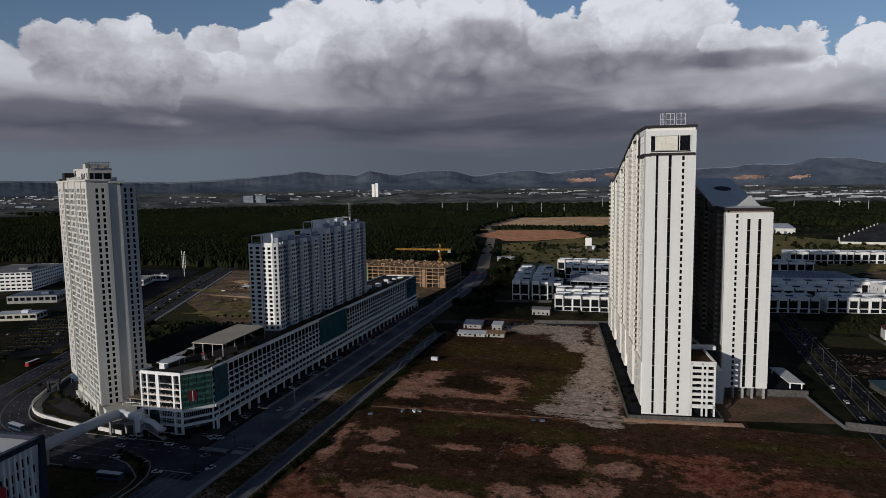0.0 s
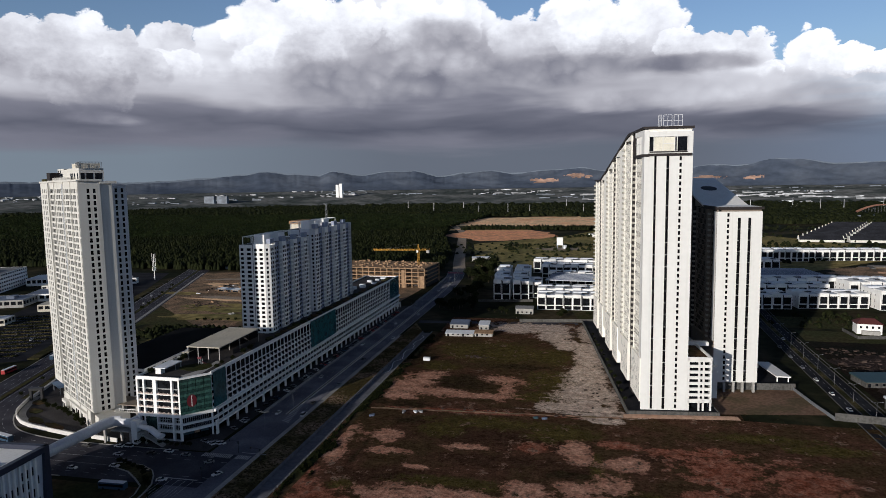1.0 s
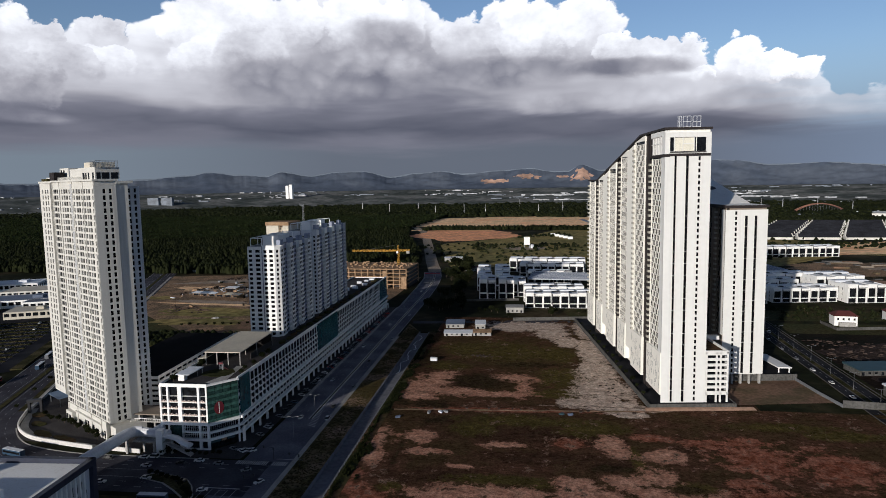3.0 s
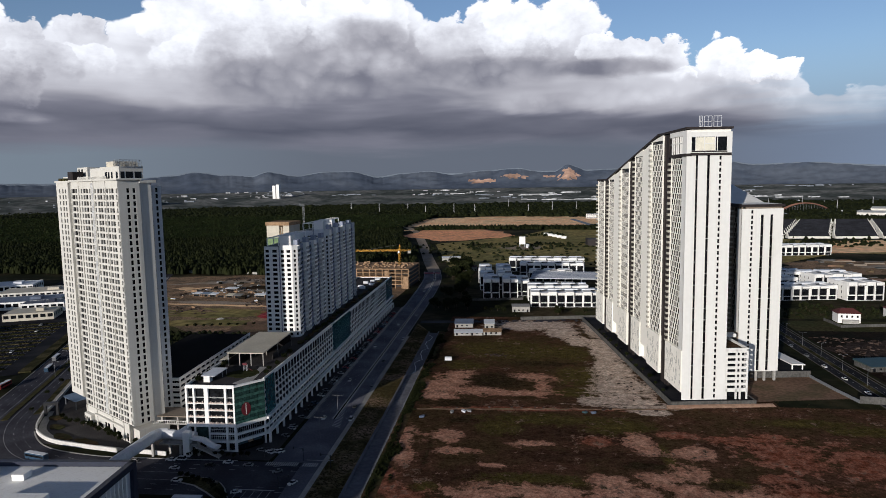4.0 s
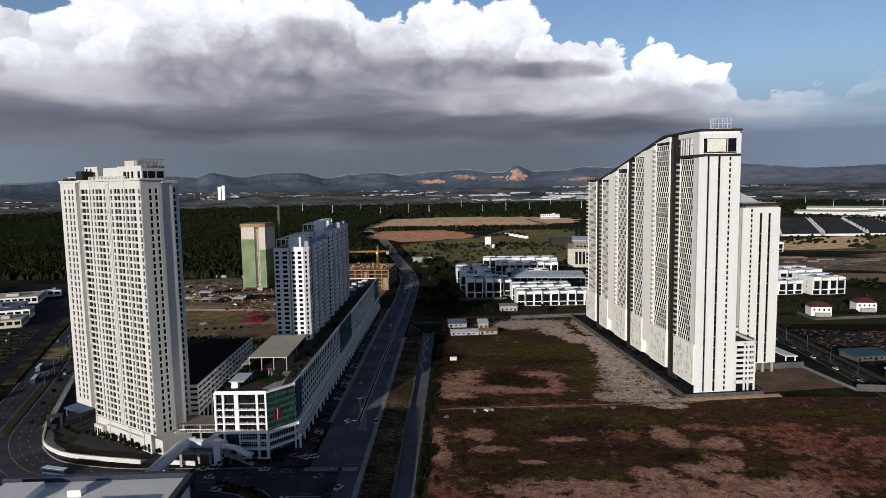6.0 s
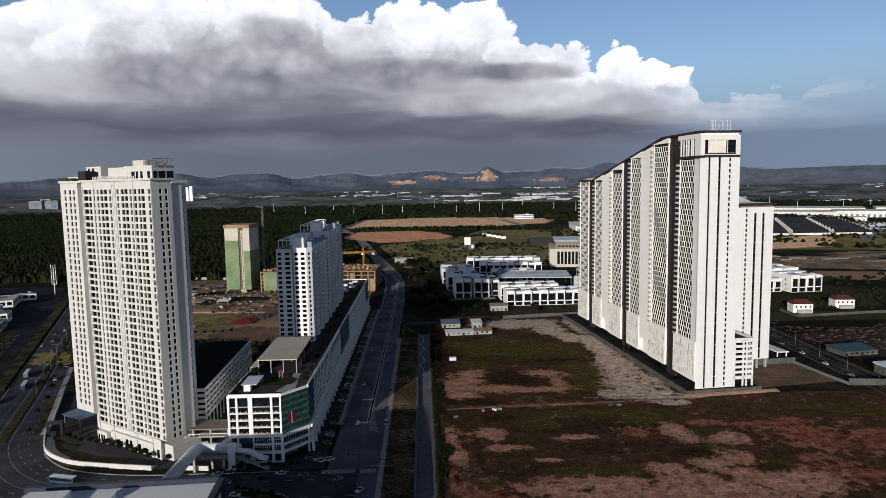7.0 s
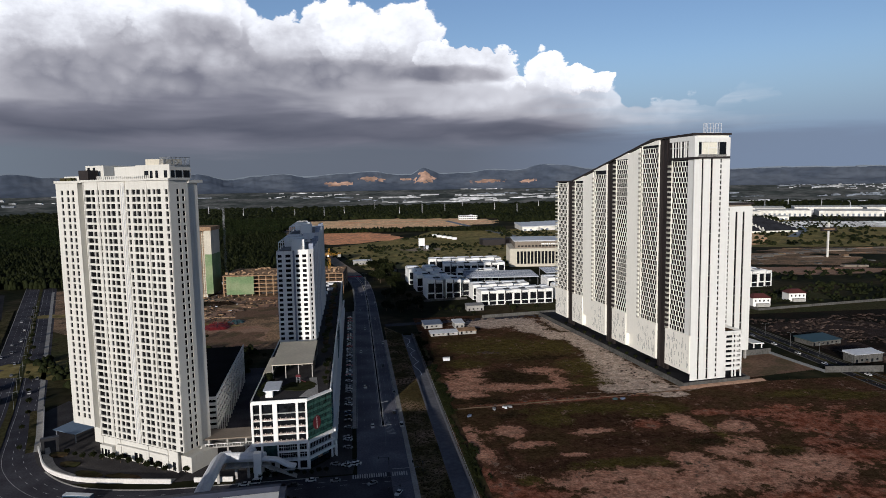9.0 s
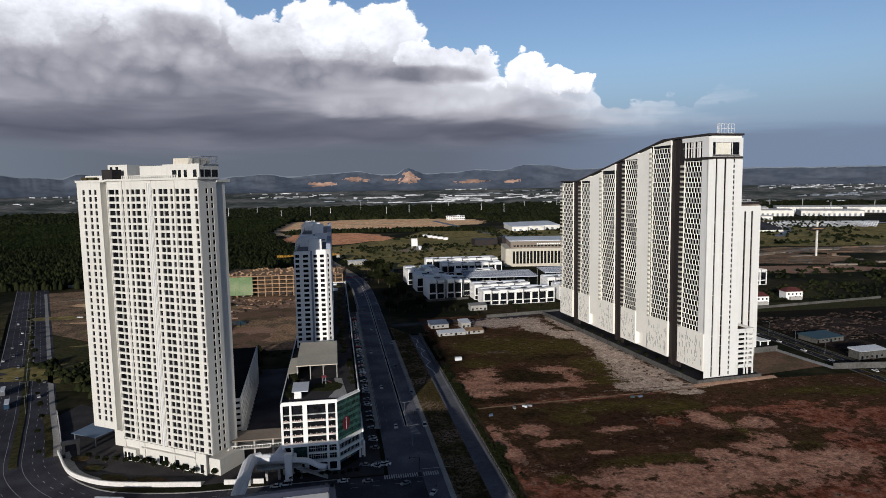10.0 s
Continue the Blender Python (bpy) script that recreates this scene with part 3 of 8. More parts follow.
def facade(wall, panes, o, u, n, width, rows, cols, z0, z1, depth=0.3):
    """A wall face with real openings. rows: (sill, head) heights; cols: (left, right) along u. Adds each pane as (centre, u, n, width, height)."""
    o, u, n = Vector(o), Vector(u), Vector(n)

    def p(a, z, d=0.0):
        q = o + u * a - n * d
        return (q.x, q.y, z)
    at = 0.0
    for a, b, *own in cols:
        if a > at + 1e-4:
            wall.quad(p(at, z0), p(a, z0), p(a, z1), p(at, z1))
        low = z0
        for s, h in (own[0] if own else rows):
            wall.quad(p(a, low), p(b, low), p(b, s), p(a, s))
            wall.quad(p(a, s), p(b, s), p(b, s, depth), p(a, s, depth))
            wall.quad(p(a, h, depth), p(b, h, depth), p(b, h), p(a, h))
            wall.quad(p(a, s), p(a, s, depth), p(a, h, depth), p(a, h))
            wall.quad(p(b, s, depth), p(b, s), p(b, h), p(b, h, depth))
            panes.append((p((a + b) / 2, (s + h) / 2, depth), u, n, b - a, h - s))
            low = h
        wall.quad(p(a, low), p(b, low), p(b, z1), p(a, z1))
        at = b
    if at < width - 1e-4:
        wall.quad(p(at, z0), p(width, z0), p(width, z1), p(at, z1))


def set_panes(panes, material, parent, single=300, name="window"):
    """The first panes as parts of their own, on shared meshes; the rest joined."""
    shared, rest = {}, Shape()
    for k, (c, u, n, w, h) in enumerate(panes):
        if k < single:
            key = (round(w, 2), round(h, 2))
            if key not in shared:
                s = Shape().box(-w / 2, 0, -h / 2, w / 2, 0.06, h / 2)
                s.box(-0.03, -0.05, -h / 2, 0.03, 0.0, h / 2)
                shared[key] = s.mesh(name, material)
            ob = new(name, shared[key])
            ob.parent = parent
            ob.matrix_basis = Matrix.Translation(c) @ Matrix((u, -n, Vector((0, 0, 1)))).transposed().to_4x4()
        else:
            a, b = Vector(c) - u * w / 2, Vector(c) + u * w / 2
            rest.quad((a.x, a.y, c[2] - h / 2), (b.x, b.y, c[2] - h / 2), (b.x, b.y, c[2] + h / 2), (a.x, a.y, c[2] + h / 2))
    if rest.v:
        part(name + "_bank", rest, material, parent, kind="stuff")


X, Y = Vector((1, 0, 0)), Vector((0, 1, 0))
# ---- the ground, roads and drain ----
def fast(name, verts, faces, material, label="", category="", kind="stuff"):
    """One mesh from arrays of points and triangles."""
    me = bpy.data.meshes.new(name)
    n, f = len(verts), len(faces)
    me.vertices.add(n)
    me.vertices.foreach_set("co", np.asarray(verts, dtype=np.float32).ravel())
    me.loops.add(3 * f)
    me.loops.foreach_set("vertex_index", np.asarray(faces, dtype=np.int32).ravel())
    me.polygons.add(f)
    me.polygons.foreach_set("loop_start", np.arange(0, 3 * f, 3, dtype=np.int32))
    me.materials.append(material)
    me.update(calc_edges=True)
    return tagged(new(name, me), label, category, kind=kind)


def smooth_line(pts, steps=10):
    """A smooth line through a few points (Catmull-Rom)."""
    p = [Vector((*q, 0)) for q in pts]
    p = [2 * p[0] - p[1]] + p + [2 * p[-1] - p[-2]]
    res = []
    for i in range(1, len(p) - 2):
        a, b, c, d = p[i - 1:i + 3]
        for k in range(steps):
            t = k / steps
            res.append(0.5 * ((2 * b) + (c - a) * t + (2 * a - 5 * b + 4 * c - d) * t * t + (3 * b - a - 3 * c + d) * t ** 3))
    res.append(p[-2])
    return res


def ribbon(line, left, right, z0, z1):
    """A raised strip along a line, from left to right of it (metres, right is +)."""
    s, edge = Shape(), []
    for i, q in enumerate(line):
        d = (line[min(i + 1, len(line) - 1)] - line[max(i - 1, 0)]).normalized()
        n = Vector((d.y, -d.x, 0))
        edge.append((q + n * left, q + n * right))
    for (a, b), (c, d) in zip(edge, edge[1:]):
        s.quad((a.x, a.y, z1), (b.x, b.y, z1), (d.x, d.y, z1), (c.x, c.y, z1))
        s.quad((a.x, a.y, z0), (a.x, a.y, z1), (c.x, c.y, z1), (c.x, c.y, z0))
        s.quad((b.x, b.y, z1), (b.x, b.y, z0), (d.x, d.y, z0), (d.x, d.y, z1))
    a, b = edge[0]
    s.quad((a.x, a.y, z0), (b.x, b.y, z0), (b.x, b.y, z1), (a.x, a.y, z1))
    return s


def dashes(s, line, off, width, on, gap, z):
    """Painted dashes along a line."""
    run, want, left = 0.0, True, on
    for p, q in zip(line, line[1:]):
        d = (q - p)
        length = d.length
        d = d / length
        n, at = Vector((d.y, -d.x, 0)), 0.0
        while at < length - 1e-6:
            step = min(left, length - at)
            if want:
                a, b = p + d * at + n * off, p + d * (at + step) + n * off
                w = n * width / 2
                s.quad(*[(v.x, v.y, z) for v in (a - w, a + w, b + w, b - w)])
            at += step
            left -= step
            if left < 1e-6:
                want = not want
                left = on if want else gap


def blob(cx, cy, rx, ry, turn=0.0, rough=0.25, n=56, seed=0.0):
    """An uneven round plan."""
    c, s, res = math.cos(radians(turn)), math.sin(radians(turn)), []
    for k in range(n):
        a = 2 * math.pi * k / n
        f = 1 + rough * (noise.noise((math.cos(a) * 1.3 + seed, math.sin(a) * 1.3, seed * 3.1)) + 0.6 * noise.noise((math.cos(a) * 4 + seed, math.sin(a) * 4, seed)) + 0.35 * noise.noise((math.cos(a) * 10, math.sin(a) * 10, seed)))
        x, y = rx * f * math.cos(a), ry * f * math.sin(a)
        res.append((cx + c * x - s * y, cy + s * x + c * y))
    return res


def sheet(name, poly, z, material, label, kind="structure"):
    return solid(name, Shape().quad(*[(x, y, z) for x, y in poly]), material, label, kind=kind)


DX0, DX1, DY1 = -148.4, -139.8, 498.0        # the drain's plan
FAR = 4990
g = Shape()
g.quad((-FAR, -1500, 0), (DX0, -1500, 0), (DX0, DY1, 0), (-FAR, DY1, 0))
g.quad((DX1, -1500, 0), (FAR, -1500, 0), (FAR, DY1, 0), (DX1, DY1, 0))
g.quad((-FAR, DY1, 0), (DX0, DY1, 0), (DX1, DY1, 0), (FAR, DY1, 0), (FAR, FAR, 0), (-FAR, FAR, 0))
g.quad((DX0, -1500, -1.6), (DX1, -1500, -1.6), (DX1, DY1, -1.6), (DX0, DY1, -1.6))
for xa, xb in ((DX0, DX0), (DX1, DX1)):
    g.quad((xa, -1500, -1.6), (xa, DY1, -1.6), (xb, DY1, 0), (xb, -1500, 0))
g.quad((DX0, DY1, -1.6), (DX1, DY1, -1.6), (DX1, DY1, 0), (DX0, DY1, 0))
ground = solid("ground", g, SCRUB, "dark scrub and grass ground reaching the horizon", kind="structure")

s = Shape().box(DX0, -200, -1.59, DX1, DY1 - 0.02, -1.2)
s.box(DX0 + 0.01, -200, -1.59, DX0 + 0.8, DY1 - 0.02, 0.12).box(DX1 - 0.8, -200, -1.59, DX1 - 0.01, DY1 - 0.02, 0.12)
solid("drain_channel", s, DRAIN, "wide grey concrete storm drain beside the road", kind="structure")
s = Shape()
line = [Vector((-145 + 1.6 * math.sin(k * 0.9) + noise.noise((k * 0.7, 3, 1)) * 2.4, 385 + k * 4.2, 0)) for k in range(26)]
solid("drain_water", ribbon(line, -0.22, 0.22, -1.19, -1.15), PALEROOF, "thin bright trickle of water in the storm drain", kind="structure")

# roads
boulevard = [Vector((-172.6, y, 0)) for y in (-120, 120, 300, 480, 600)] + smooth_line([(-172.6, 640), (-174, 720), (-178, 790), (-186, 850)], 6)
solid("road", ribbon(boulevard, -13.4, 8.8, 0.0, 0.05), GREY_ASPHALT, "dual carriageway of dark asphalt", kind="structure")
cross = smooth_line([(-172, 232), (-230, 231.5), (-275, 233), (-312, 245), (-342, 277), (-361, 322), (-380, 372), (-440, 520), (-500, 666), (-600, 909)], 8)
solid("road", ribbon(cross, -16, 16, 0.0, 0.054), ASPHALT, "wide asphalt road bending past the white tower", kind="structure")
side_road = [Vector((-160, 533, 0)), Vector((-60, 541, 0)), Vector((40, 546, 0))]
solid("road", ribbon(side_road, -5, 5, 0.0, 0.058), ASPHALT, "narrow asphalt side road towards the villas", kind="structure")
east_line = smooth_line([(121, 150), (121, 300), (124, 400), (128, 500), (134, 600), (150, 760)], 6)
solid("road", ribbon(east_line, -8, 8, 0.0, 0.05), BLACK_ASPHALT, "straight asphalt road beside the rubble plot", kind="structure")
track = smooth_line([(-184, 850), (-205, 960), (-226, 1080), (-268, 1320), (-316, 1570), (-420, 1900)], 6)
solid("dirt_track", ribbon(track, -10, 8, 0.0, 0.06), GREYSOIL, "pale unpaved track running on from the road", kind="structure")
for off in (-0.85, 0.5):
    solid("median_kerb", ribbon([v for v in boulevard if v.y > 262], off, off + 0.35, 0.05, 0.32), KERBWALL, "pale kerb of the carriageway's narrow median", kind="structure")
solid("median", ribbon([v for v in boulevard if v.y > 262], -0.5, 0.5, 0.05, 0.22), DARKPLOT, "dark earth strip between the median kerbs", kind="structure")
solid("footway", ribbon([v for v in boulevard if 118 < v.y < 530], 9.0, 11.0, 0.0, 0.16), CONCRETE, "worn pale footway beside the carriageway", kind="structure")
solid("footway", ribbon([v for v in boulevard if 262 < v.y < 610], -15.4, -13.9, 0.0, 0.16), CONCRETE, "worn pale footway before the parking strip", kind="structure")
solid("median", ribbon(cross[34:], -1.6, 1.6, 0.05, 0.25), GRASS_TAN, "planted median of the bending road", kind="structure")
for off in (-8.6, -2.2, 1.6, 8.0, 10.4):
    solid("kerb", ribbon(east_line, off, off + 0.5, 0.0, 0.3), OLDWALL, "grey kerb along the straight road", kind="structure")
solid("median", ribbon(east_line, -1.6, 1.6, 0.05, 0.25), ROADGREEN, "concrete median of the straight road", kind="structure")
solid("kerb", ribbon([v for v in boulevard if v.y > 118], 8.8, 9.0, 0.0, 0.2), CONCRETE, "concrete kerb along the carriageway", kind="structure")
solid("kerb", ribbon([v for v in boulevard if v.y > 262], -13.9, -13.4, 0.0, 0.2), CONCRETE, "concrete kerb along the carriageway", kind="structure")
solid("kerb", ribbon(cross[9:], -16.5, -16, 0.0, 0.2), CONCRETE, "concrete kerb round the road's bend", kind="structure")
solid("kerb", ribbon(cross[4:30], 16, 16.6, 0.0, 0.2), CONCRETE, "concrete kerb round the road's bend", kind="structure")
m = Shape()
for off in (-9.2, -5.2, 3.6, 6.2):
    dashes(m, [v for v in boulevard if v.y > 262], off, 0.14, 2.4, 7.0, 0.075)
for off in (-12.9, -1.4, 1.4, 8.4):
    dashes(m, [v for v in boulevard if v.y > 262], off, 0.18, 40, 0.01, 0.075)
for off in (-11.5, -7.5, 7.5, 11.5):
    dashes(m, cross, off, 0.2, 3.0, 6.0, 0.08)
for off in (-3.4, 3.4):
    dashes(m, cross[6:], off, 0.18, 30, 0.01, 0.08)
dashes(m, east_line, -4.2, 0.2, 3, 6, 0.075)
dashes(m, east_line, 4.2, 0.2, 3, 6, 0.075)
for k in range(24):                                         # zebra crossing
    xa = -188 + k * 0.97
    if abs(xa + 172.6) > 0.9:
        m.quad((xa, 244.2, 0.082), (xa + 0.6, 244.2, 0.082), (xa + 0.6, 247.9, 0.082), (xa, 247.9, 0.082))
m.quad((-171.4, 250.5, 0.08), (-159.4, 250.5, 0.08), (-159.4, 251.0, 0.08), (-171.4, 251.0, 0.08))
for k in range(16):                                         # hatched wedge before the junction
    y, w = 291 + k * 1.9, 4.6 * (1 - k / 17)
    m.quad((-171.4, y, 0.08), (-171.4, y + 0.7, 0.08), (-171.4 + w, y - 1.6, 0.08), (-171.4 + w, y - 2.3, 0.08))
for k in range(5):                                          # turning lanes
    xa = -190 + k * 3.3
    m.quad((xa, 196, 0.08), (xa + 0.22, 196, 0.08), (xa + 0.22, 221, 0.08), (xa, 221, 0.08))
    if k < 4:
        m.quad((xa + 1.6, 208, 0.08), (xa + 1.85, 208, 0.08), (xa + 1.85, 213, 0.08), (xa + 1.6, 213, 0.08))
m.quad((-190, 221.6, 0.08), (-175.4, 221.6, 0.08), (-175.4, 222.3, 0.08), (-190, 222.3, 0.08))
solid("road_marking", m, PAINT, "worn white lane lines and crossing stripes", kind="structure")

# kerbed garden island at the turning lane
isle = [(-222, 230), (-219, 231.6), (-208, 231), (-200, 227), (-196, 222.5), (-191.5, 215), (-189.4, 206), (-188.8, 190), (-192.6, 190), (-193.2, 206), (-196, 213), (-202, 218), (-210, 223.6), (-221, 227)]
solid("kerb", Shape().prism(isle, 0.05, 0.24), CONCRETE, "pale kerb round the garden island", kind="structure")
solid("planting", Shape().prism([(x + (1 if x < -212 else 0.2 if x < -200 else -0.7), y + (-0.5 if y > 229 else 0.4 if x < -205 and y < 228 else 0)) for x, y in isle[:8]] + [(x + 0.5, y + 0.5) for x, y in isle[8:]], 0.2, 0.3), ROADGREEN, "planted bed of the garden island", kind="structure")

# verges, field and plots
sheet("verge", [(-161.6, 60), (DX0, 60), (DX0, 498), (-161.6, 528)], 0.03, VERGE, "strip of dry grass between road and drain")
sheet("verge", [(DX1, 60), (-134, 60), (-134, 500), (DX1, 500)], 0.03, GRASS, "grassy drain bank")
PALE_PATCH = [(-70, 214, 34, 12), (-30, 219, 34, 13), (2, 224, 24, 12), (-8, 246, 9, 13), (-125, 361, 12.0, 13.1), (-115, 374, 12.3, 14.0), (-100, 350, 19.8, 8.2), (-77, 347, 19.6, 6.1), (-123, 339, 12.9, 6.8), (-71, 377, 15.8, 9.4), (-63, 360, 4.7, 17.3), (-131, 279, 5.4, 15.0), (-113, 282, 8.2, 9.0), (-106, 265, 11.6, 4.3), (-130, 258, 5.5, 7.1), (-72, 275, 10.5, 3.3), (-89, 251, 6.8, 2.2), (-22, 281, 6.9, 10.9), (-19, 271, 5.1, 5.1), (-73, 229, 24.6, 7.6), (-41, 239, 9.7, 7.2), (-34, 227, 15.3, 8.4), (-19, 242, 10.6, 7.3), (-11, 232, 9.8, 11.6), (-98, 224, 13.2, 5.5), (0, 269, 9.1, 6.9)]
RED_PATCH = [(-118, 212, 20, 14), (-40, 180, 120, 26), (-139, 229, 10.2, 9.6), (-135, 241, 5.2, 6.3), (38, 269, 17.5, 16.3), (39, 287, 13.3, 5.6), (33, 230, 19.5, 9.4), (68, 263, 14.5, 17.9), (19, 285, 10.6, 5.6), (-4, 289, 10.8, 5.0), (-74, 321, 48.5, 2.6), (-50, 221, 42.9, 6.2), (26, 246, 9.2, 4.2), (-41, 279, 6.9, 5.4)]
GREY_PATCH = [(-13, 508, 9.2, 30.9), (-15, 444, 9.7, 32.0), (-17, 397, 10.9, 23.3), (-18, 359, 14.9, 19.3), (-22, 335, 19.3, 7.5), (-65, 523, 28.6, 15.2), (-40, 499, 11.4, 19.9), (-31, 470, 7.7, 14.2), (-8, 319, 8.9, 4.3), (-9, 327, 18.2, 3.6)]
GREEN_PATCH = [(-73, 438, 24.3, 31.3), (-41, 434, 16.7, 21.4), (-35, 380, 21.0, 21.5), (-44, 349, 16.2, 8.1), (-19, 422, 10.0, 8.7), (-101, 447, 20.7, 22.8), (-64, 306, 34.7, 8.0), (-88, 295, 11.3, 10.5), (-28, 298, 16.8, 10.6), (-74, 239, 23.2, 5.1), (-57, 236, 7.3, 4.0), (-116, 229, 5.9, 4.3), (63, 308, 25.3, 5.6), (2, 239, 11.3, 6.1), (-113, 403, 15.1, 10.7), (-13, 263, 3.0, 18.1), (86, 299, 19.1, 6.0)]
BROWN_PATCH = [(-89, 369, 21.5, 18.2), (-66, 289, 35.7, 11.6), (-55, 263, 30.1, 7.3), (-97, 241, 21.2, 7.3), (-129, 410, 13.1, 36.2), (-25, 256, 12.1, 5.7), (30, 275, 10.2, 6.5), (23, 282, 13.1, 6.8), (30, 240, 13.6, 5.1), (-120, 268, 1.8, 25.5), (-99, 304, 17.4, 6.4), (-34, 285, 13.5, 9.8), (11, 278, 7.8, 5.3), (-16, 275, 3.6, 19.8), (62, 269, 9.9, 8.7), (-151, 275, 3.8, 20.2)]
SCRUB_PATCH = [(-87, 369, 18.0, 13.6), (-113, 328, 11.2, 5.5), (-131, 421, 10.3, 23.4), (-120, 269, 1.3, 21.8), (-107, 304, 7.0, 4.8), (-25, 254, 8.7, 4.0), (-134, 309, 5.3, 8.2), (1, 238, 9.0, 4.0), (-64, 408, 22.7, 6.8), (-129, 329, 4.4, 4.6)]
COVERS = (("brown", BROWN_PATCH), ("green", GREEN_PATCH), ("red", RED_PATCH), ("pale", PALE_PATCH), ("grey", GREY_PATCH), ("scrub", SCRUB_PATCH))


def field_edge(y):
    """The field's east side at y: open ground first, then the slab tower's wall."""
    return 260 if y < 300 else 104 + (352 - y) * 3 if y < 331 else 8 - (y - 331) * 0.1 if y > 350 else 60


cols, rows_n = 132, 268
gx, gy = np.meshgrid(np.linspace(0, 1, cols), np.linspace(20, 556, rows_n))
ends = np.array([min(max(field_edge(y), 2 if y > 331 else 8), 260) for y in np.linspace(20, 556, rows_n)])
gx = -134 + gx * (ends[:, None] + 134)
gz = np.array([0.05 + 0.10 * noise.noise((x * 0.05, y * 0.05, 3.0)) + 0.09 * noise.noise((x * 0.3, y * 0.3, 7.0)) for x, y in zip(gx.ravel(), gy.ravel())])
idx = np.arange(cols * rows_n).reshape(rows_n, cols)
qa, qb, qc, qd = idx[:-1, :-1].ravel(), idx[:-1, 1:].ravel(), idx[1:, 1:].ravel(), idx[1:, :-1].ravel()
field = fast("field", np.stack([gx.ravel(), gy.ravel(), np.maximum(gz, 0.012)], -1), np.concatenate([np.stack([qa, qb, qc], -1), np.stack([qa, qc, qd], -1)]), FIELD_COVER, "rough field of olive grass, brown scrub and bare reddish earth", kind="structure")
for cover, rows_ in COVERS:
    w_ = np.zeros(gx.size)
    for cx, cy, rx, ry in rows_:
        d_ = np.sqrt(((gx.ravel() - cx) / rx) ** 2 + ((gy.ravel() - cy) / ry) ** 2)
        w_ = np.maximum(w_, np.clip(1.0 - 0.62 * d_, 0, 1))
    field.data.attributes.new(cover, "FLOAT", "POINT").data.foreach_set("value", w_.astype(np.float32))
sheet("meadow", [(142, 500), (420, 496), (420, 540), (146, 546)], 0.016, GRASS_TAN, "rough brown grass before the houses")
sheet("plot", [(134, 300), (420, 300), (420, 500), (142, 510)], 0.02, DARKPLOT, "dark bare plot strewn with rubble")
for k, (cx, cy, rx, ry) in enumerate(((200, 440, 54, 32), (270, 400, 60, 40), (165, 380, 18, 44), (320, 450, 60, 26))):
    sheet("rubble_ground", blob(cx, cy, rx, ry, -10 + 8 * k, 0.4, 64, k + 21.5), 0.03 + 0.006 * k, RUBBLEGROUND, "pale churned earth under the rubble")
sheet("plot", [(44, 338), (104, 347), (100, 388), (44, 380)], 0.09, PLOT, "bare earth plot inside the tower's fence")
sheet("plot", [(-420, 400), (-262, 400), (-262, 560), (-205, 600), (-205, 700), (-520, 800)], 0.02, GRASS_TAN, "worn grass and earth plot")
sheet("construction_ground", [(-330, 470), (-236, 470), (-205, 600), (-196, 800), (-420, 820), (-540, 800), (-480, 600)], 0.05, CHURNED, "churned grey construction ground")
for k, (cx, cy, rx, ry) in enumerate(((-285, 520, 34, 34), (-250, 640, 34, 40), (-310, 610, 40, 16), (-220, 780, 20, 40), (-300, 690, 40, 14))):
    sheet("churned_earth", blob(cx, cy, rx, ry, 10, 0.4, 50, k + 0.5), 0.07 + 0.01 * k, PALESOIL, "churned reddish earth on the site")
for k, (cx, cy, rx, ry) in enumerate(((-440, 700, 40, 16), (-390, 620, 44, 8), (-470, 640, 24, 10), (-300, 760, 50, 10))):
    sheet("worn_track", blob(cx, cy, rx, ry, -12 + 5 * k, 0.45, 60, k + 31.5), 0.10 + 0.006 * k, (TAN, GREYSOIL, MEADOW, PALESOIL)[k], "worn pale strip on the site")
for k, (cx, cy, rx, ry) in enumerate(((-352, 580, 34, 8), (-400, 568, 22, 9), (-330, 520, 40, 9), (-370, 440, 60, 22))):
    sheet("rough_grass_patch", blob(cx, cy, rx, ry, -8, 0.4, 50, k + 7.5), 0.13 + 0.01 * k, MEADOW, "rough grass left on the site")
sheet("forecourt", [(-318, 262), (-262, 254), (-232, 256), (-234, 300), (-258, 300), (-350, 372), (-358, 345)], 0.045, PAVING, "grey paved forecourt round the tower")
sheet("parking_lane", [(-198, 262), (-188.1, 262), (-188.1, 600), (-198, 600)], 0.04, PAVING, "grey parking strip beside the podium")
sheet("pavement", [(-236, 249), (-188, 249), (-186.4, 262), (-198, 266), (-206, 257), (-236, 257)], 0.06, PAVING, "grey paved corner before the podium")
sheet("courtyard", [(-250, 300), (-229, 262), (-229, 420), (-262, 420)], 0.03, ASPHALT, "shaded service yard behind the podium")
sheet("cleared_ground", blob(-205, 1470, 115, 150, 8, 0.25, 72, 5), 0.3, ORANGE, "bare orange cleared earth")
sheet("cleared_ground", blob(-90, 1990, 380, 260, 10, 0.3, 90, 9), 0.3, TAN, "bare tan cleared earth")
sheet("cleared_ground", [(396, 1044), (573, 1066), (715, 1293), (486, 1234)], 0.3, TAN, "bare tan cleared plot before the terraces")
sheet("cleared_ground", blob(430, 1960, 170, 60, -8, 0.25, 90, 11), 0.3, TAN, "bare tan cleared earth")
sheet("cleared_ground", blob(880, 1700, 190, 60, -30, 0.3, 90, 13), 0.3, MEADOW, "open dry grass before the factories")
sheet("cleared_ground", blob(860, 1180, 190, 110, -24, 0.3, 90, 14), 0.3, MEADOW, "open grass embankment by the far road")
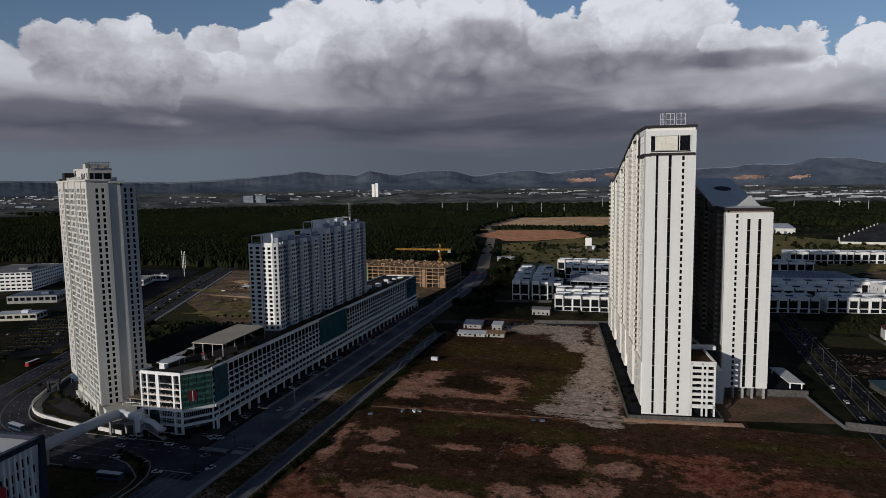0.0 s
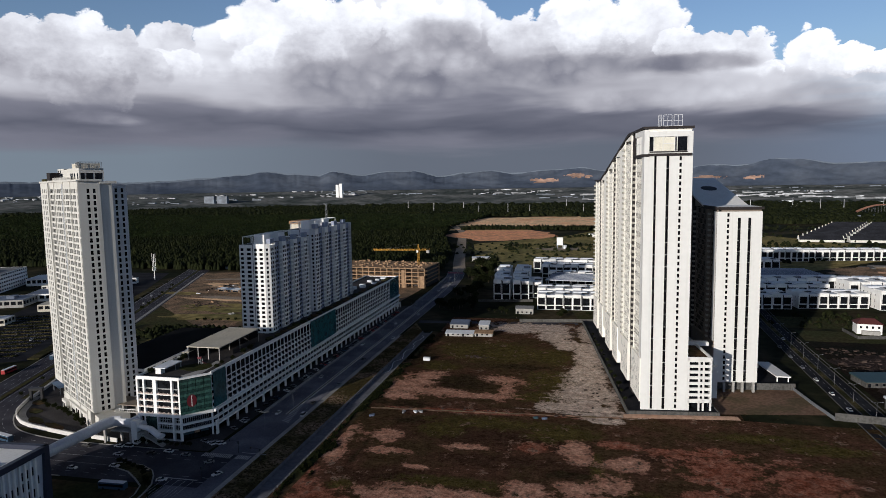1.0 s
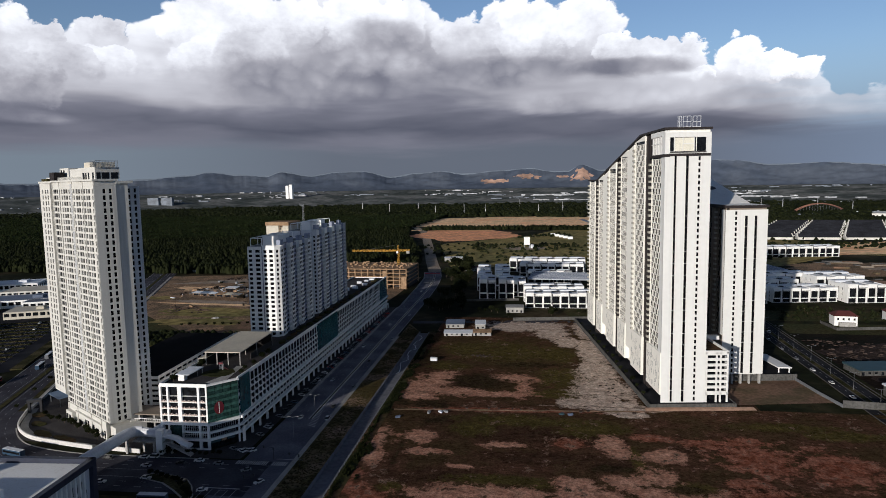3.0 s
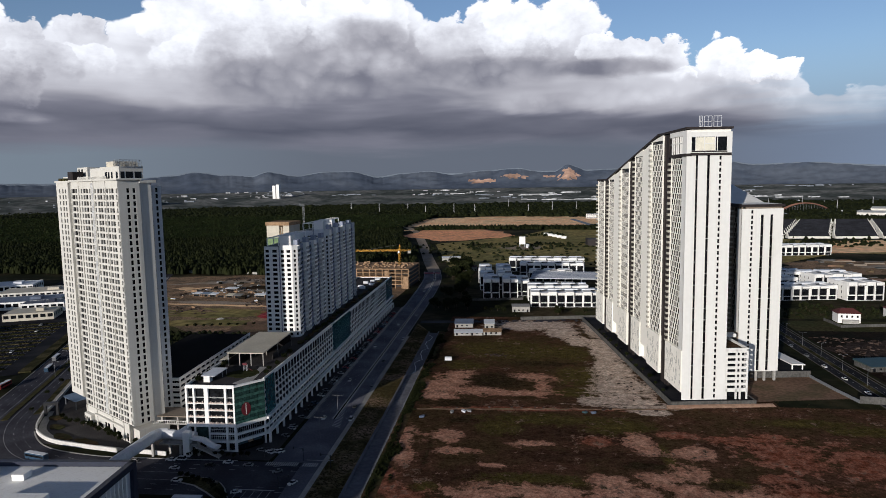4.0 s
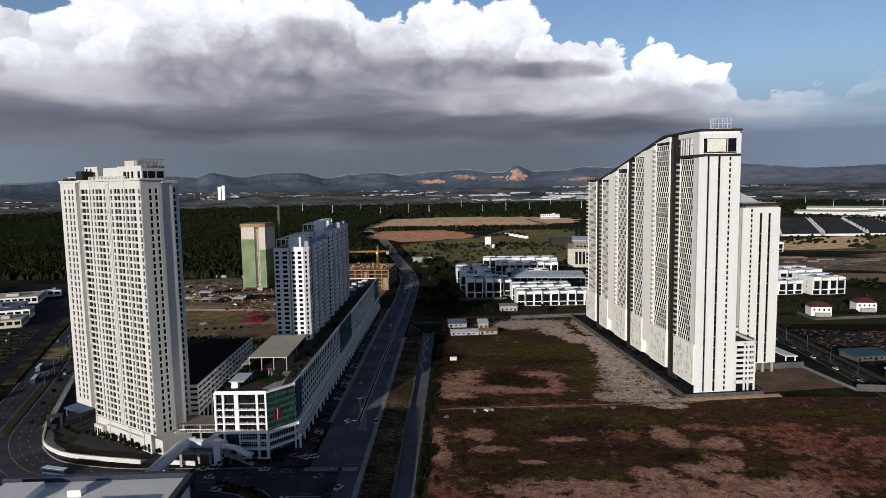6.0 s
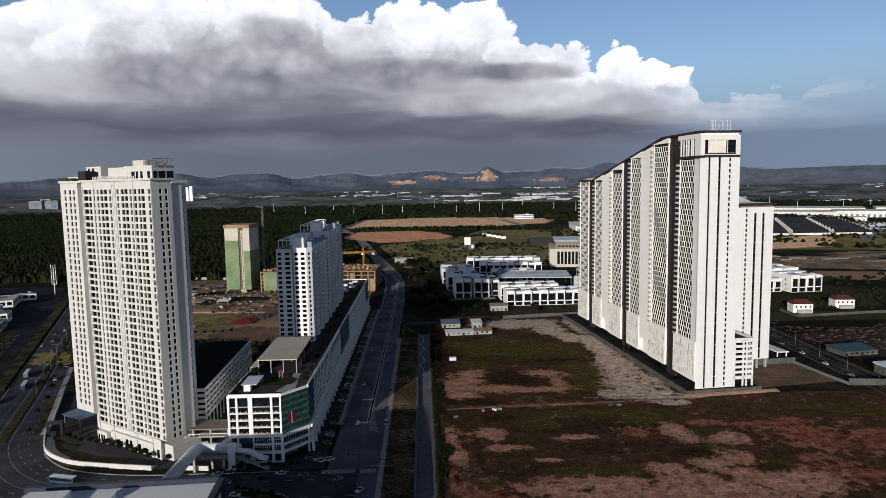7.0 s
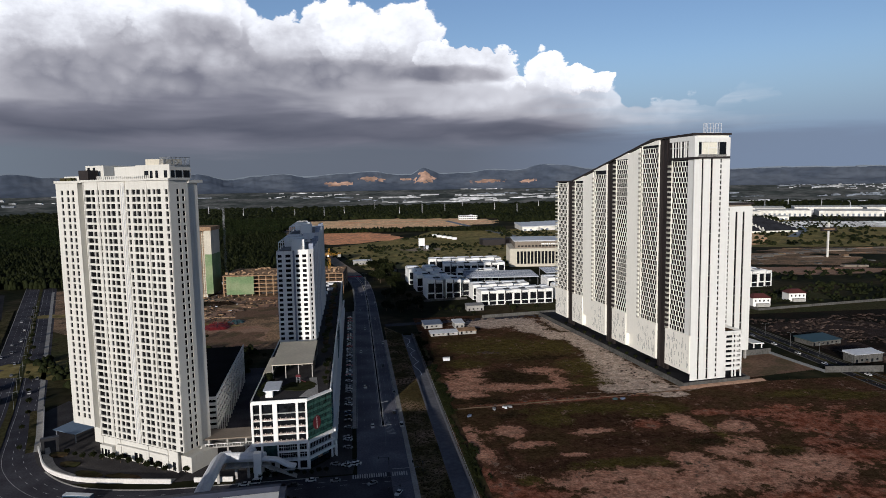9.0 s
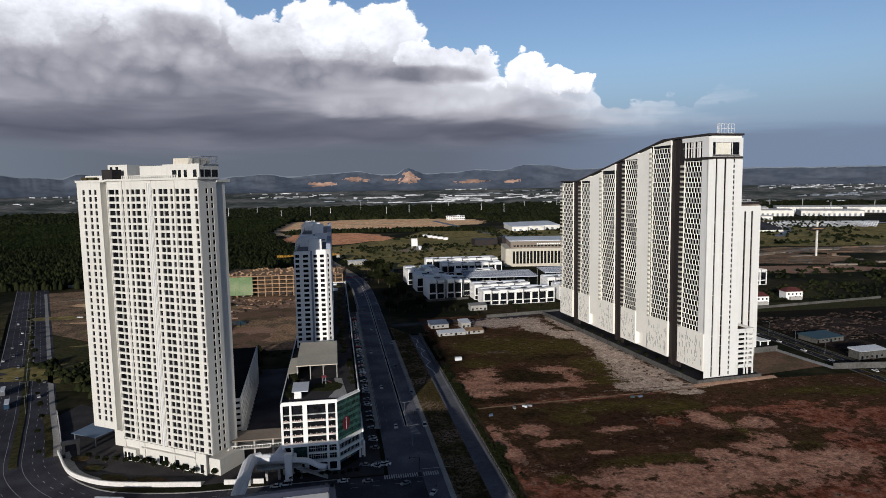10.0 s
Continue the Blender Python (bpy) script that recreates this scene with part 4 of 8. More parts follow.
sheet("cleared_ground", blob(430, 870, 130, 70, -10, 0.3, 90, 15), 0.3, CHURNED, "brown graded plot beyond the offices")
sheet("cleared_ground", blob(400, 740, 110, 34, -8, 0.3, 90, 16), 0.34, PALESOIL, "reddish graded plot beyond the offices")
sheet("cleared_ground", blob(620, 930, 130, 46, -14, 0.3, 90, 17), 0.36, CHURNED, "brown graded plot round the sign tower")
sheet("yard", blob(-60, 1160, 40, 30, 0, 0.3, 48, 3), 0.3, GREYSOIL, "pale gravel yard round the batching silo")
sheet("meadow", [(-170, 900), (250, 880), (420, 1040), (470, 1260), (330, 1500), (60, 1720), (-60, 1420), (-230, 1240)], 0.2, MEADOW, "open olive meadow beyond the offices")
sheet("meadow", [(420, 1050), (1000, 900), (1300, 1300), (900, 1650), (720, 1300)], 0.2, MEADOW, "open olive meadow round the far road")
sheet("meadow", [(-20, 548), (290, 560), (300, 600), (-30, 600)], 0.03, GRASS_TAN, "rough grass before the offices")
# ---- the white residential tower with the rotated plan ----
FH = 3.04
lt = thing("residential_tower", pose(-258.4, 261.8, 0, 0, 0, 146.6 - 180), "tall white residential tower with rows of dark windows", "tower")
# local: front runs along -x from the corner at (0, 0), depth along +y
wall, panes = Shape(), []
Z0, Z1 = 9.0, 124.6
rows = [(Z0 + 0.4 + k * FH, Z0 + 2.5 + k * FH) for k in range(37)]
open_rows = [(Z0 + 0.45 + k * FH, Z0 + 2.5 + k * FH) for k in range(37)]       # balconies
W = 52.5
COLS = [(0.8, 4.4, open_rows), (4.9, 7.1), (8.4, 9.9), (11.7, 13.2), (14.4, 16.5), (17.1, 19.8, open_rows), (21.3, 22.8), (27.2, 28.7), (30.4, 32.6), (33.1, 35.5, open_rows), (36.9, 38.3), (39.8, 41.8), (43.0, 44.6), (45.2, 47.6, open_rows), (50.1, 51.6)]
facade(wall, panes, (-W, 0, 0), X, -Y, W, rows, COLS, Z0, Z1, 0.5)
facade(wall, panes, (0, 0, 0), Y, X, 9.8, rows, [(3.7, 5.0), (6.5, 7.8)], Z0, Z1, 0.35)
wall.quad((0, 9.8, Z0), (-W, 9.8, Z0), (-W, 9.8, Z1), (0, 9.8, Z1))
wall.quad((-W, 9.8, Z0), (-W, 0, Z0), (-W, 0, Z1), (-W, 9.8, Z1))
wall.quad((-W, 0, Z1), (0, 0, Z1), (0, 9.8, Z1), (-W, 9.8, Z1))
part("wall", wall, LTWHITE, lt)
# plain rear strip, rear block and set-back wing
part("rear_strip", Shape().box(-W + 4, 9.8, 4, -0.7, 15.6, 123.4), LTWHITE, lt, "plain rear strip")
wall3 = Shape()
WE = -W - 19.0
facade(wall3, panes, (WE, 0.0, 0), X, -Y, 14.9, rows[2:], [(3.4, 4.9), (7.5, 9.1), (10.9, 12.4)], 12.0, Z1 - 0.4, 0.35)
wall3.quad((WE, 30, 12), (WE, 0, 12), (WE, 0, Z1 - 0.4), (WE, 30, Z1 - 0.4))
wall3.quad((WE, 0, Z1 - 0.4), (-W, 0, Z1 - 0.4), (-W, 30, Z1 - 0.4), (WE, 30, Z1 - 0.4))
wall3.quad((-W, 30, 12), (WE, 30, 12), (WE, 30, Z1 - 0.4), (-W, 30, Z1 - 0.4))
wall3.quad((WE + 14.9, 0, 12), (WE + 14.9, 3.5, 12), (WE + 14.9, 3.5, Z1 - 0.4), (WE + 14.9, 0, Z1 - 0.4))
wall3.quad((WE + 14.9, 3.5, 12), (-W, 3.5, 12), (-W, 3.5, Z1 - 0.4), (WE + 14.9, 3.5, Z1 - 0.4))
wall3.quad((WE, 0, 12), (WE, 30, 12), (-W, 30, 12), (-W, 0, 12))
part("side_wing", wall3, LTWHITE, lt)
# the rear block with windows
wall4 = Shape()
facade(wall4, panes, (-12.0, 15.6, 0), Y, X, 10.4, rows, [(4.6, 5.8), (7.6, 8.8)], 4.0, 122.0, 0.3)
wall4.box(-W + 4, 15.6, 4, -12.6, 26, 121.9).quad((-12.6, 15.6, 122), (-12, 15.6, 122), (-12, 26, 122), (-12.6, 26, 122)).quad((-12.6, 26, 4), (-12.6, 26, 122), (-12, 26, 122), (-12, 26, 4))
part("rear_bay", wall4, GREYWALL, lt)
for a in (0.0, 9.0, 26.2, 39.2, W - 0.5):
    part("pilaster", Shape().box(-W + a, -0.3, Z0, -W + a + 0.4, 0.0, Z1), LTWHITE, lt)
crown = Shape()
crown.box(-W - 0.4, -0.9, Z1, 0.8, 10.6, Z1 + 0.8)
crown.box(-W - 19.4, -0.5, Z1 - 0.4, -W - 0.4, 30.5, Z1 + 0.6)
crown.box(-3.2, 9.8, 123.4, 0.6, 17.5, 124.6)
part("parapet", crown, LTWHITE, lt)
top = Shape()
for a, b, c, d, h in ((-20, -0.2, 1.0, 12, 5.6), (-35, -20, 2.6, 12, 5.3)):
    top.box(a, c, Z1 + 0.8, b, d, Z1 + 0.8 + h)
part("penthouse", top, LTWHITE, lt)
top = Shape()
top.box(-W - 17, 3, Z1 + 0.6, -W - 3, 28, Z1 + 2.6).box(-W - 6, 6, Z1 + 0.8, -W + 6, 20, Z1 + 7.2)
part("lift_room", top, LTWHITE, lt)
part("louvre_box", Shape().box(-W - 2.0, -0.4, Z1 + 0.7, -W + 4.2, 4.5, Z1 + 5.0), BROWN, lt, "dark louvred box on the roof edge")
for a in (-16.0, -11.5):
    part("roof_planter", Shape().box(-W + a, 0.2, Z1 + 0.6, -W + a + 3.4, 2.2, Z1 + 1.9), GRASS, lt, "green roof planter")
for a in (-4.6, -1.0):
    part("lift_room_window", Shape().box(-W + a, 5.9, Z1 + 4.2, -W + a + 1.6, 6.0, Z1 + 6.4), GLASS_AND_SHADE, lt)
top = Shape()
top.box(-15, 2.0, Z1 + 6.0, -5.0, 12, Z1 + 8.8)
part("water_tank_room", top, CREAM, lt)
rl = Shape()
for k in range(11):
    rl.box(-6.0 + k * 0.62, 1.2, Z1 + 6.0, -5.86 + k * 0.62, 1.3, Z1 + 9.4)
for k in range(16):
    rl.box(0.2, 1.2 + k * 0.66, Z1 + 6.0, 0.3, 1.34 + k * 0.66, Z1 + 9.4)
rl.box(-6.0, 1.2, Z1 + 9.2, 0.3, 1.3, Z1 + 9.4).box(0.2, 1.2, Z1 + 9.2, 0.3, 11.4, Z1 + 9.4).box(-6, 1.2, Z1 + 6.0, 0.3, 1.3, Z1 + 6.2)
part("roof_screen", rl, STEEL, lt, "open steel roof screen")
for a in (23.8, 24.9, 25.7):
    part("downpipe", Shape().box(-W + a, -0.22, Z0, -W + a + 0.16, 0.0, Z1 - 1), GREYWALL, lt)
for a, b in ((-14.8, -12.4), (-11.6, -10.0), (-8.4, -6.8), (-3.4, -1.6)):
    part("penthouse_window", Shape().box(a, 0.93, Z1 + 1.0, b, 1.0, Z1 + 4.0), GLASS_AND_SHADE, lt)
for a, b in ((1.6, 3.4), (4.0, 7.2), (8.0, 11.2)):
    part("penthouse_window", Shape().box(-0.2, a, Z1 + 1.0, -0.12, b, Z1 + 4.0), GLASS_AND_SHADE, lt)
rail = Shape()
for k in range(27):
    rail.box(-W + 10 + k * 1.2, -0.6, Z1 + 0.8, -W + 10.6 + k * 1.2, -0.45, Z1 + 2.1)
rail.box(-W + 10, -0.6, Z1 + 2.0, -20, -0.4, Z1 + 2.2)
part("roof_railing", rail, LTWHITE, lt)
base = Shape()
base.box(-W + 1.5, -0.5, 0, -4, 14, Z0).box(-4, 1.2, 0, 2.4, 16, 7.0)
for a in (0, 2, 5, 7, 8):
    base.box(-W + 1.0 + a * 5.9, -0.9, 0, -W + 2.0 + a * 5.9, -0.5, Z0)
base.box(-W + 12.0, -1.7, 6.6, -9.0, -0.5, 7.0).box(-W + 2.0, -2.4, 0, -W + 10, -0.5, 5.6).box(-W - 16, 8, 0, -W, 28, 12)
part("base", base, LTWHITE, lt)
for a, b, z_ in ((13.0, 19.5, 2.6), (22.0, 24.0, 4.4), (25.0, 27.0, 4.4), (31.5, 33.6, 4.0), (35.4, 39.0, 3.0), (42.0, 43.4, 4.2), (45.6, 47.4, 4.2)):
    part("shopfront", Shape().box(-W + a, -0.58, 0.4, -W + b, -0.51, z_), GLASS_AND_SHADE, lt)
for a, b in ((2.8, 4.0), (5.0, 6.4), (6.9, 8.2)):
    part("shopfront", Shape().box(-W + a, -2.48, 0.4, -W + b, -2.41, 4.0), GLASS_AND_SHADE, lt)
set_panes(panes, GLASS, lt)

# ---- the large twin-slab apartment towers ----
ag = thing("apartment_slab", pose(12.2, 333, 0, 0, 0, 6.12), "tall white slab tower with honeycomb screens and sloping dark roof", "tower")
XL, XR, YE, ZB = -2.5, 21.0, 190.5, 2.5


def roof_at(y, prof):
    for (a, za), (b, zb) in zip(prof, prof[1:]):
        if a <= y <= b:
            return za + (zb - za) * (y - a) / (b - a)
    return prof[-1][1]


def slab_tower(tw, xl, xr, ye, prof, bays, podium_z, strips, dotted, ground_z, gap, side):
    """A long slab: side bays are ('screen' | 'dark' | 'plain', from, to) along its depth, on the side that faces -x."""
    core = Shape()
    ys = sorted({0.0, ye, *[y for y, _ in prof]})
    for a, b in zip(ys, ys[1:]):
        za, zb = roof_at(a, prof) - 0.6, roof_at(b, prof) - 0.6
        y0 = a + (0.9 if a == 0 else 0)
        core.hexa([(xl + 2.4, y0, ground_z + 3), (xr - 0.4, y0, ground_z + 3), (xr - 0.4, b, ground_z + 3), (xl + 2.4, b, ground_z + 3), (xl + 2.4, y0, za), (xr - 0.4, y0, za), (xr - 0.4, b, zb), (xl + 2.4, b, zb)])
    part("core_wall", core, side, tw)
    back = Shape()
    frame_ = Shape()
    glass = Shape()
    dark = Shape()
    plain = Shape()
    bal = Shape()
    slit = Shape()
    for kind, a, b, *cap in bays:
        zt = cap[0] if cap else min(roof_at(a, prof), roof_at(b, prof)) - 0.5
        if kind == "plain":
            plain.hexa([(xl, a, podium_z - 14), (xl + 2.6, a, podium_z - 14), (xl + 2.6, b, podium_z - 14), (xl, b, podium_z - 14),
                        (xl, a, roof_at(a, prof) - 1.5), (xl + 2.6, a, roof_at(a, prof) - 1.5), (xl + 2.6, b, roof_at(b, prof) - 1.5), (xl, b, roof_at(b, prof) - 1.5)])
        elif kind == "dark":
            dark.hexa([(xl + 1.0, a, ground_z), (xl + 2.6, a, ground_z), (xl + 2.6, b, ground_z), (xl + 1.0, b, ground_z),
                       (xl + 1.0, a, roof_at(a, prof) - 1.0), (xl + 2.6, a, roof_at(a, prof) - 1.0), (xl + 2.6, b, roof_at(b, prof) - 1.0), (xl + 1.0, b, roof_at(b, prof) - 1.0)])
            for c in (a + (b - a) * 0.3, a + (b - a) * 0.7):
                dark.box(xl + 0.6, c - 0.25, ground_z, xl + 1.0, c + 0.25, zt)
        else:
            glass.box(xl + 1.1, a, podium_z, xl + 1.4, b, zt)
            fl = 3.1
            n = int((zt - podium_z) / fl)
            screen_b = b - 2.6
            cells = max(3, round((screen_b - a) / 2.7))
            w = (screen_b - a) / cells
            for k in range(n + 1):
                z = podium_z + k * fl
                frame_.box(xl + 0.2, a, z - 0.16, xl + 0.36, screen_b, z + 0.16)
                if k < n:
                    off = 0.5 * (k % 2)
                    for c in range(cells + 1):
                        y = a + (c + off) * w
                        if y < screen_b - 0.2:
                            frame_.hexa([(xl + 0.18, y - 0.26, z + 0.2), (xl + 0.38, y - 0.26, z + 0.2), (xl + 0.38, y + 0.20, z + 0.2), (xl + 0.18, y + 0.20, z + 0.2),
                                         (xl + 0.18, y - 0.04, z + fl - 0.2), (xl + 0.38, y - 0.04, z + fl - 0.2), (xl + 0.38, y + 0.42, z + fl - 0.2), (xl + 0.18, y + 0.42, z + fl - 0.2)])
                    bal.box(xl - 1.1, screen_b + 0.2, z - 0.15, xl + 1.1, b - 0.1, z + 0.05)
                    bal.box(xl - 1.1, screen_b + 0.2, z + 0.05, xl - 0.95, b - 0.1, z + 1.1)
                    bal.box(xl - 1.1, screen_b + 0.2, z + 0.05, xl + 1.1, screen_b + 0.35, z + 1.1)
            frame_.box(xl, a, podium_z, xl + 0.8, a + 0.5, zt)
            frame_.box(xl, screen_b - 0.3, podium_z, xl + 0.6, screen_b, zt)
            if not cap:
                frame_.hexa([(xl, a, zt), (xl + 2.5, a, zt), (xl + 2.5, b, zt), (xl, b, zt), (xl, a, roof_at(a, prof) - 0.6), (xl + 2.5, a, roof_at(a, prof) - 0.6), (xl + 2.5, b, roof_at(b, prof) - 0.6), (xl, b, roof_at(b, prof) - 0.6)])
            # white podium panel with narrow slits
            plain.box(xl - 0.5, a - 0.2, ground_z + 4.2, xl + 2.5, b + 0.2, podium_z)
            for q in range(int((b - a) * 2.6)):
                y, z = a + 0.8 + round(random.random() * (b - a - 1.6) / 0.7) * 0.7, ground_z + 5.5 + random.random() * (podium_z - ground_z - 10.5)
                slit.box(xl - 0.53, y, z, xl - 0.49, y + 0.30, z + 1.4 + 3.0 * random.random() ** 2)
    for nm, sh, mt, lb in (("screen", frame_, side, "white honeycomb sun screens"), ("glazing", glass, GLASS_AND_SHADE, ""), ("dark_fin_bay", dark, BROWN, "dark brown fin bays"),
                           ("pier", plain, side, ""), ("balcony", bal, BALCONY, "stacked concrete balconies"), ("slit", slit, GREYROOF, "narrow grey slits in the base panels")):
        if sh.v:
            part(nm, sh, mt, tw, lb, "stuff" if nm in ("screen", "balcony", "slit") else "")
    # front with recessed window strips
    front = Shape()
    fp = []
    zt = roof_at(0, prof) - 2.0
    low = ground_z
    o = Vector((xl, 0, 0))
    full = [(low + 0.4 + k * 6.2, low + 6.5 + k * 6.2) for k in range(int((zt - gap - low) / 6.2))]
    dots = [(low + 1.0 + k * 3.1, low + 3.0 + k * 3.1) for k in range(int((zt - gap - low) / 3.1))]
    facade(front, fp, o, X, -Y, xr - xl, full, [(c - w / 2 - xl, c + w / 2 - xl, dots if k == dotted else full) for k, (c, w) in enumerate(strips)], low, zt, 0.5)
    front.quad((xr, 0, low), (xr, 6, low), (xr, 6, zt), (xr, 0, zt))
    front.quad((xl, 6, podium_z), (xl, 0, podium_z), (xl, 0, zt), (xl, 6, zt))
    front.quad((xl, 0, zt), (xr, 0, zt), (xr, 6, zt), (xl, 6, zt))
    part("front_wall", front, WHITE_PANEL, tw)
    set_panes(fp, GLASS, tw, 160)
    roof = Shape()
    for (a, za), (b, zb) in zip(prof, prof[1:]):
        roof.hexa([(xl - 0.6, a - 0.3, za - 0.6), (xr + 0.4, a - 0.3, za - 0.6), (xr + 0.4, b, zb - 0.6), (xl - 0.6, b, zb - 0.6), (xl - 0.6, a - 0.3, za + 0.5), (xr + 0.4, a - 0.3, za + 0.5), (xr + 0.4, b, zb + 0.5), (xl - 0.6, b, zb + 0.5)])
    return roof


PROF = [(0, 147.0), (44, 146.6), (160, 121.2), (190.5, 121.0)]
BAYS = [("screen", 0.6, 24.9, 132.6), ("dark", 24.9, 35.9), ("screen", 35.9, 58.2), ("plain", 58.2, 72.9), ("screen", 72.9, 91.7), ("dark", 91.7, 102.5), ("screen", 102.5, 123.7), ("plain", 123.7, 139.6),
        ("screen", 139.6, 157.4), ("dark", 158.4, 168.3), ("screen", 168.3, 190.4)]
# the side gets the panel with sunlight painted in, the front the darker one
roof = slab_tower(ag, XL, XR, YE, PROF, BAYS, 29.5, [(3.0, 1.2), (9.05, 1.45), (15.2, 1.2)], 2, ZB, 10.5, LIT_SIDE_PANEL)
part("roof_edge", roof, BROWN, ag, "dark sloping roof slab")

# penthouse room at the front corner
s = Shape().box(XL - 0.9, -0.4, 132.6, XL + 2.4, 25.2, 134.0)
part("side_ledge", s, BROWN, ag, "dark ledge below the top room")
part("side_glazing", Shape().box(XL + 1.3, 0.6, 134.0, XL + 1.6, 24.6, 143.4), GLASS_AND_SHADE, ag)
s = Shape().box(XL + 0.1, 0.6, 143.4, XL + 2.4, 24.9, 146.0).box(XL + 0.1, 0.2, 134, XL + 1.2, 1.6, 143.5)
for y, w in ((4.6, 0.25), (8.4, 1.1), (10.6, 0.25), (13.4, 1.2), (16.2, 0.25), (19.0, 0.25), (21.6, 0.9)):
    s.box(XL + 0.3, y, 134, XL + 0.9, y + w, 143.5)
s.box(XL + 0.3, 1.6, 139.6, XL + 0.8, 24.6, 139.9)
part("side_frame", s, WHITE_PANEL, ag)
ph = Shape()
ph.box(0.0, -0.25, 134.6, 18.4, 0.0, 135.2).box(-0.6, -0.9, 133.0, 20.4, 0.2, 134.2)
part("ledge", ph, BROWN, ag, "dark projecting ledge below the top room")
ph = Shape().box(-0.2, -0.14, 135.3, 18.4, 0.0, 142.6)
part("top_room_glazing", ph, GLASS_AND_SHADE, ag)
ph = Shape().box(2.2, -0.22, 135.4, 12.0, -0.1, 142.2)
part("top_room_interior", ph, INTERIOR, ag, "pale room seen through the top window")
ph = Shape()
for x in (-0.3, 2.0, 6.4, 12.1, 13.2, 18.3):
    ph.box(x - 0.18, -0.34, 135.2, x + 0.18, -0.1, 142.8)
ph.box(-0.4, -0.34, 142.4, 18.5, -0.1, 142.9).box(6.6, -0.34, 138.8, 12.0, -0.2, 139.3)
part("top_room_frame", ph, WHITE_PANEL, ag)
# roof sign as plain outlines
sg = Shape()
for x0, x1 in ((0.0, 1.6), (2.6, 6.6), (7.6, 11.6)):
    for x in (x0, (x0 + x1) / 2, x1):
        sg.bar((4.4 + x, 2.0, 147.6), (4.4 + x, 2.0, 153.2), 0.14, 4)
    for z in (147.8, 150.4, 153.2):
        sg.bar((4.4 + x0, 2.0, z), (4.4 + x1, 2.0, z), 0.14, 4)
sg.bar((4.0, 2.3, 147.5), (16.4, 2.3, 147.5), 0.14, 4)
part("rooftop_sign", sg, GREYWALL, ag, "open pale frame of plain square shapes")

ag2 = thing("apartment_slab", pose(77 - 24.2 * 0.9943, 378 - 24.2 * 0.1066, 0, 0, 0, 6.12), "shorter white slab tower with dark window strips and sloping roof", "tower")
PROF2 = [(0, 105.0), (24, 105.2), (90, 121.5), (150, 121.5)]
BAYS2 = [("screen", 0.6, 14), ("plain", 14, 20), ("screen", 20, 44), ("dark", 44, 52), ("screen", 52, 76), ("plain", 76, 90), ("screen", 90, 112), ("dark", 112, 120), ("screen", 120, 149.9)]
# brown side colour holds the shadow that the taller slab throws here
roof = slab_tower(ag2, 0.0, 24.0, 150, PROF2, BAYS2, 29.5, [(5.9, 1.3), (11.8, 1.7), (17.3, 1.6)], 0, 6.2, 0.0, STONE_AND_SHADE)
part("roof_edge", roof, WHITE, ag2, "pale sloping roof slab")
rd = Shape()
rd.box(-0.9, -0.6, 104.2, 24.6, 0.0, 105.6).box(-0.9, -0.4, 104.0, -0.55, 24, 105.9)
n_ = 24
ring = [(13 + 5.0 * math.cos(2 * math.pi * k / n_), 62 + 5.6 * math.sin(2 * math.pi * k / n_)) for k in range(n_)]
# no hole is cut: a flat dark oval paints the opening's shade
rd.quad(*[(x, y, roof_at(y, PROF2) + 0.56) for x, y in ring])
part("roof_opening", rd, BROWN, ag2, "flat dark oval for the roof opening, and dark edge")
leg = Shape()
for x in (1, 6, 11, 16, 22):
    leg.box(x, 0.6, 0, x + 1.2, 2.0, 6.4)
leg.box(1, 6, 0, 23, 148, 6.4)
part("leg", leg, CONCRETE, ag2)

# podium car park between the slabs
cp = thing("car_park_block", pose(12.2, 333, 0, 0, 0, 6.12), "white open-sided car park between the slab towers", "car park")
s = Shape()
for k in range(8):
    z = 7.0 + k * 3.0
    s.box(21.0, 0.2, z, 33.2, 0.6, z + 1.5).box(21.0, 0.6, z + 0.4, 33.0, 46, z + 0.7).box(32.8, 0.6, z, 33.2, 46, z + 1.5)
s.box(21.0, 0.0, 6.6, 33.2, 0.6, 8.2).box(21, 0, 28.9, 33.2, 0.6, 30.6).box(32.7, 0.6, 28.9, 33.2, 46, 30.6)
for x in (21.1, 26.4, 28.6, 32.2):
    s.box(x, 0.0, ZB, x + 0.9, 0.62, 30.0)
for y in range(6, 46, 8):
    s.box(32.6, y, ZB, 33.2, y + 0.8, 30.0)
part("frame", s, WHITE_PANEL, cp)
part("deck", Shape().box(21.2, 1.2, 28.4, 32.6, 45.8, 29.2), GRASS, cp, "planted roof deck")
# one near-black box paints the shade between the parking decks
part("core", Shape().box(21.2, 3.5, ZB, 32.3, 45.5, 28.3), GLASS_AND_SHADE, cp, "dark solid fill for the shaded parking decks")
s = Shape().box(27, 30, 29.0, 40, 34, 31.0).box(33.2, 20, ZB, 42, 120, 20)
part("link_block", s, WHITE_PANEL, cp)

# raised platform of the twin slabs
s = Shape().prism([(-9, -3), (36, -3), (36, 44), (92, 44), (92, 210), (-9, 214)], 0.0, 2.4)
solid("platform", s, BLACK_ASPHALT, "dark asphalt platform round the slab towers", kind="structure", m=pose(12.2, 333, 0, 0, 0, 6.12))
s = Shape().box(-9.4, -3.5, 0, 36.4, -3.0, 2.9).box(-9.4, -3.0, 0, -9.0, 214, 3.2).box(36, -3, 0, 36.4, 44, 2.9).box(36.4, 43.6, 0, 92.4, 44, 4.0)
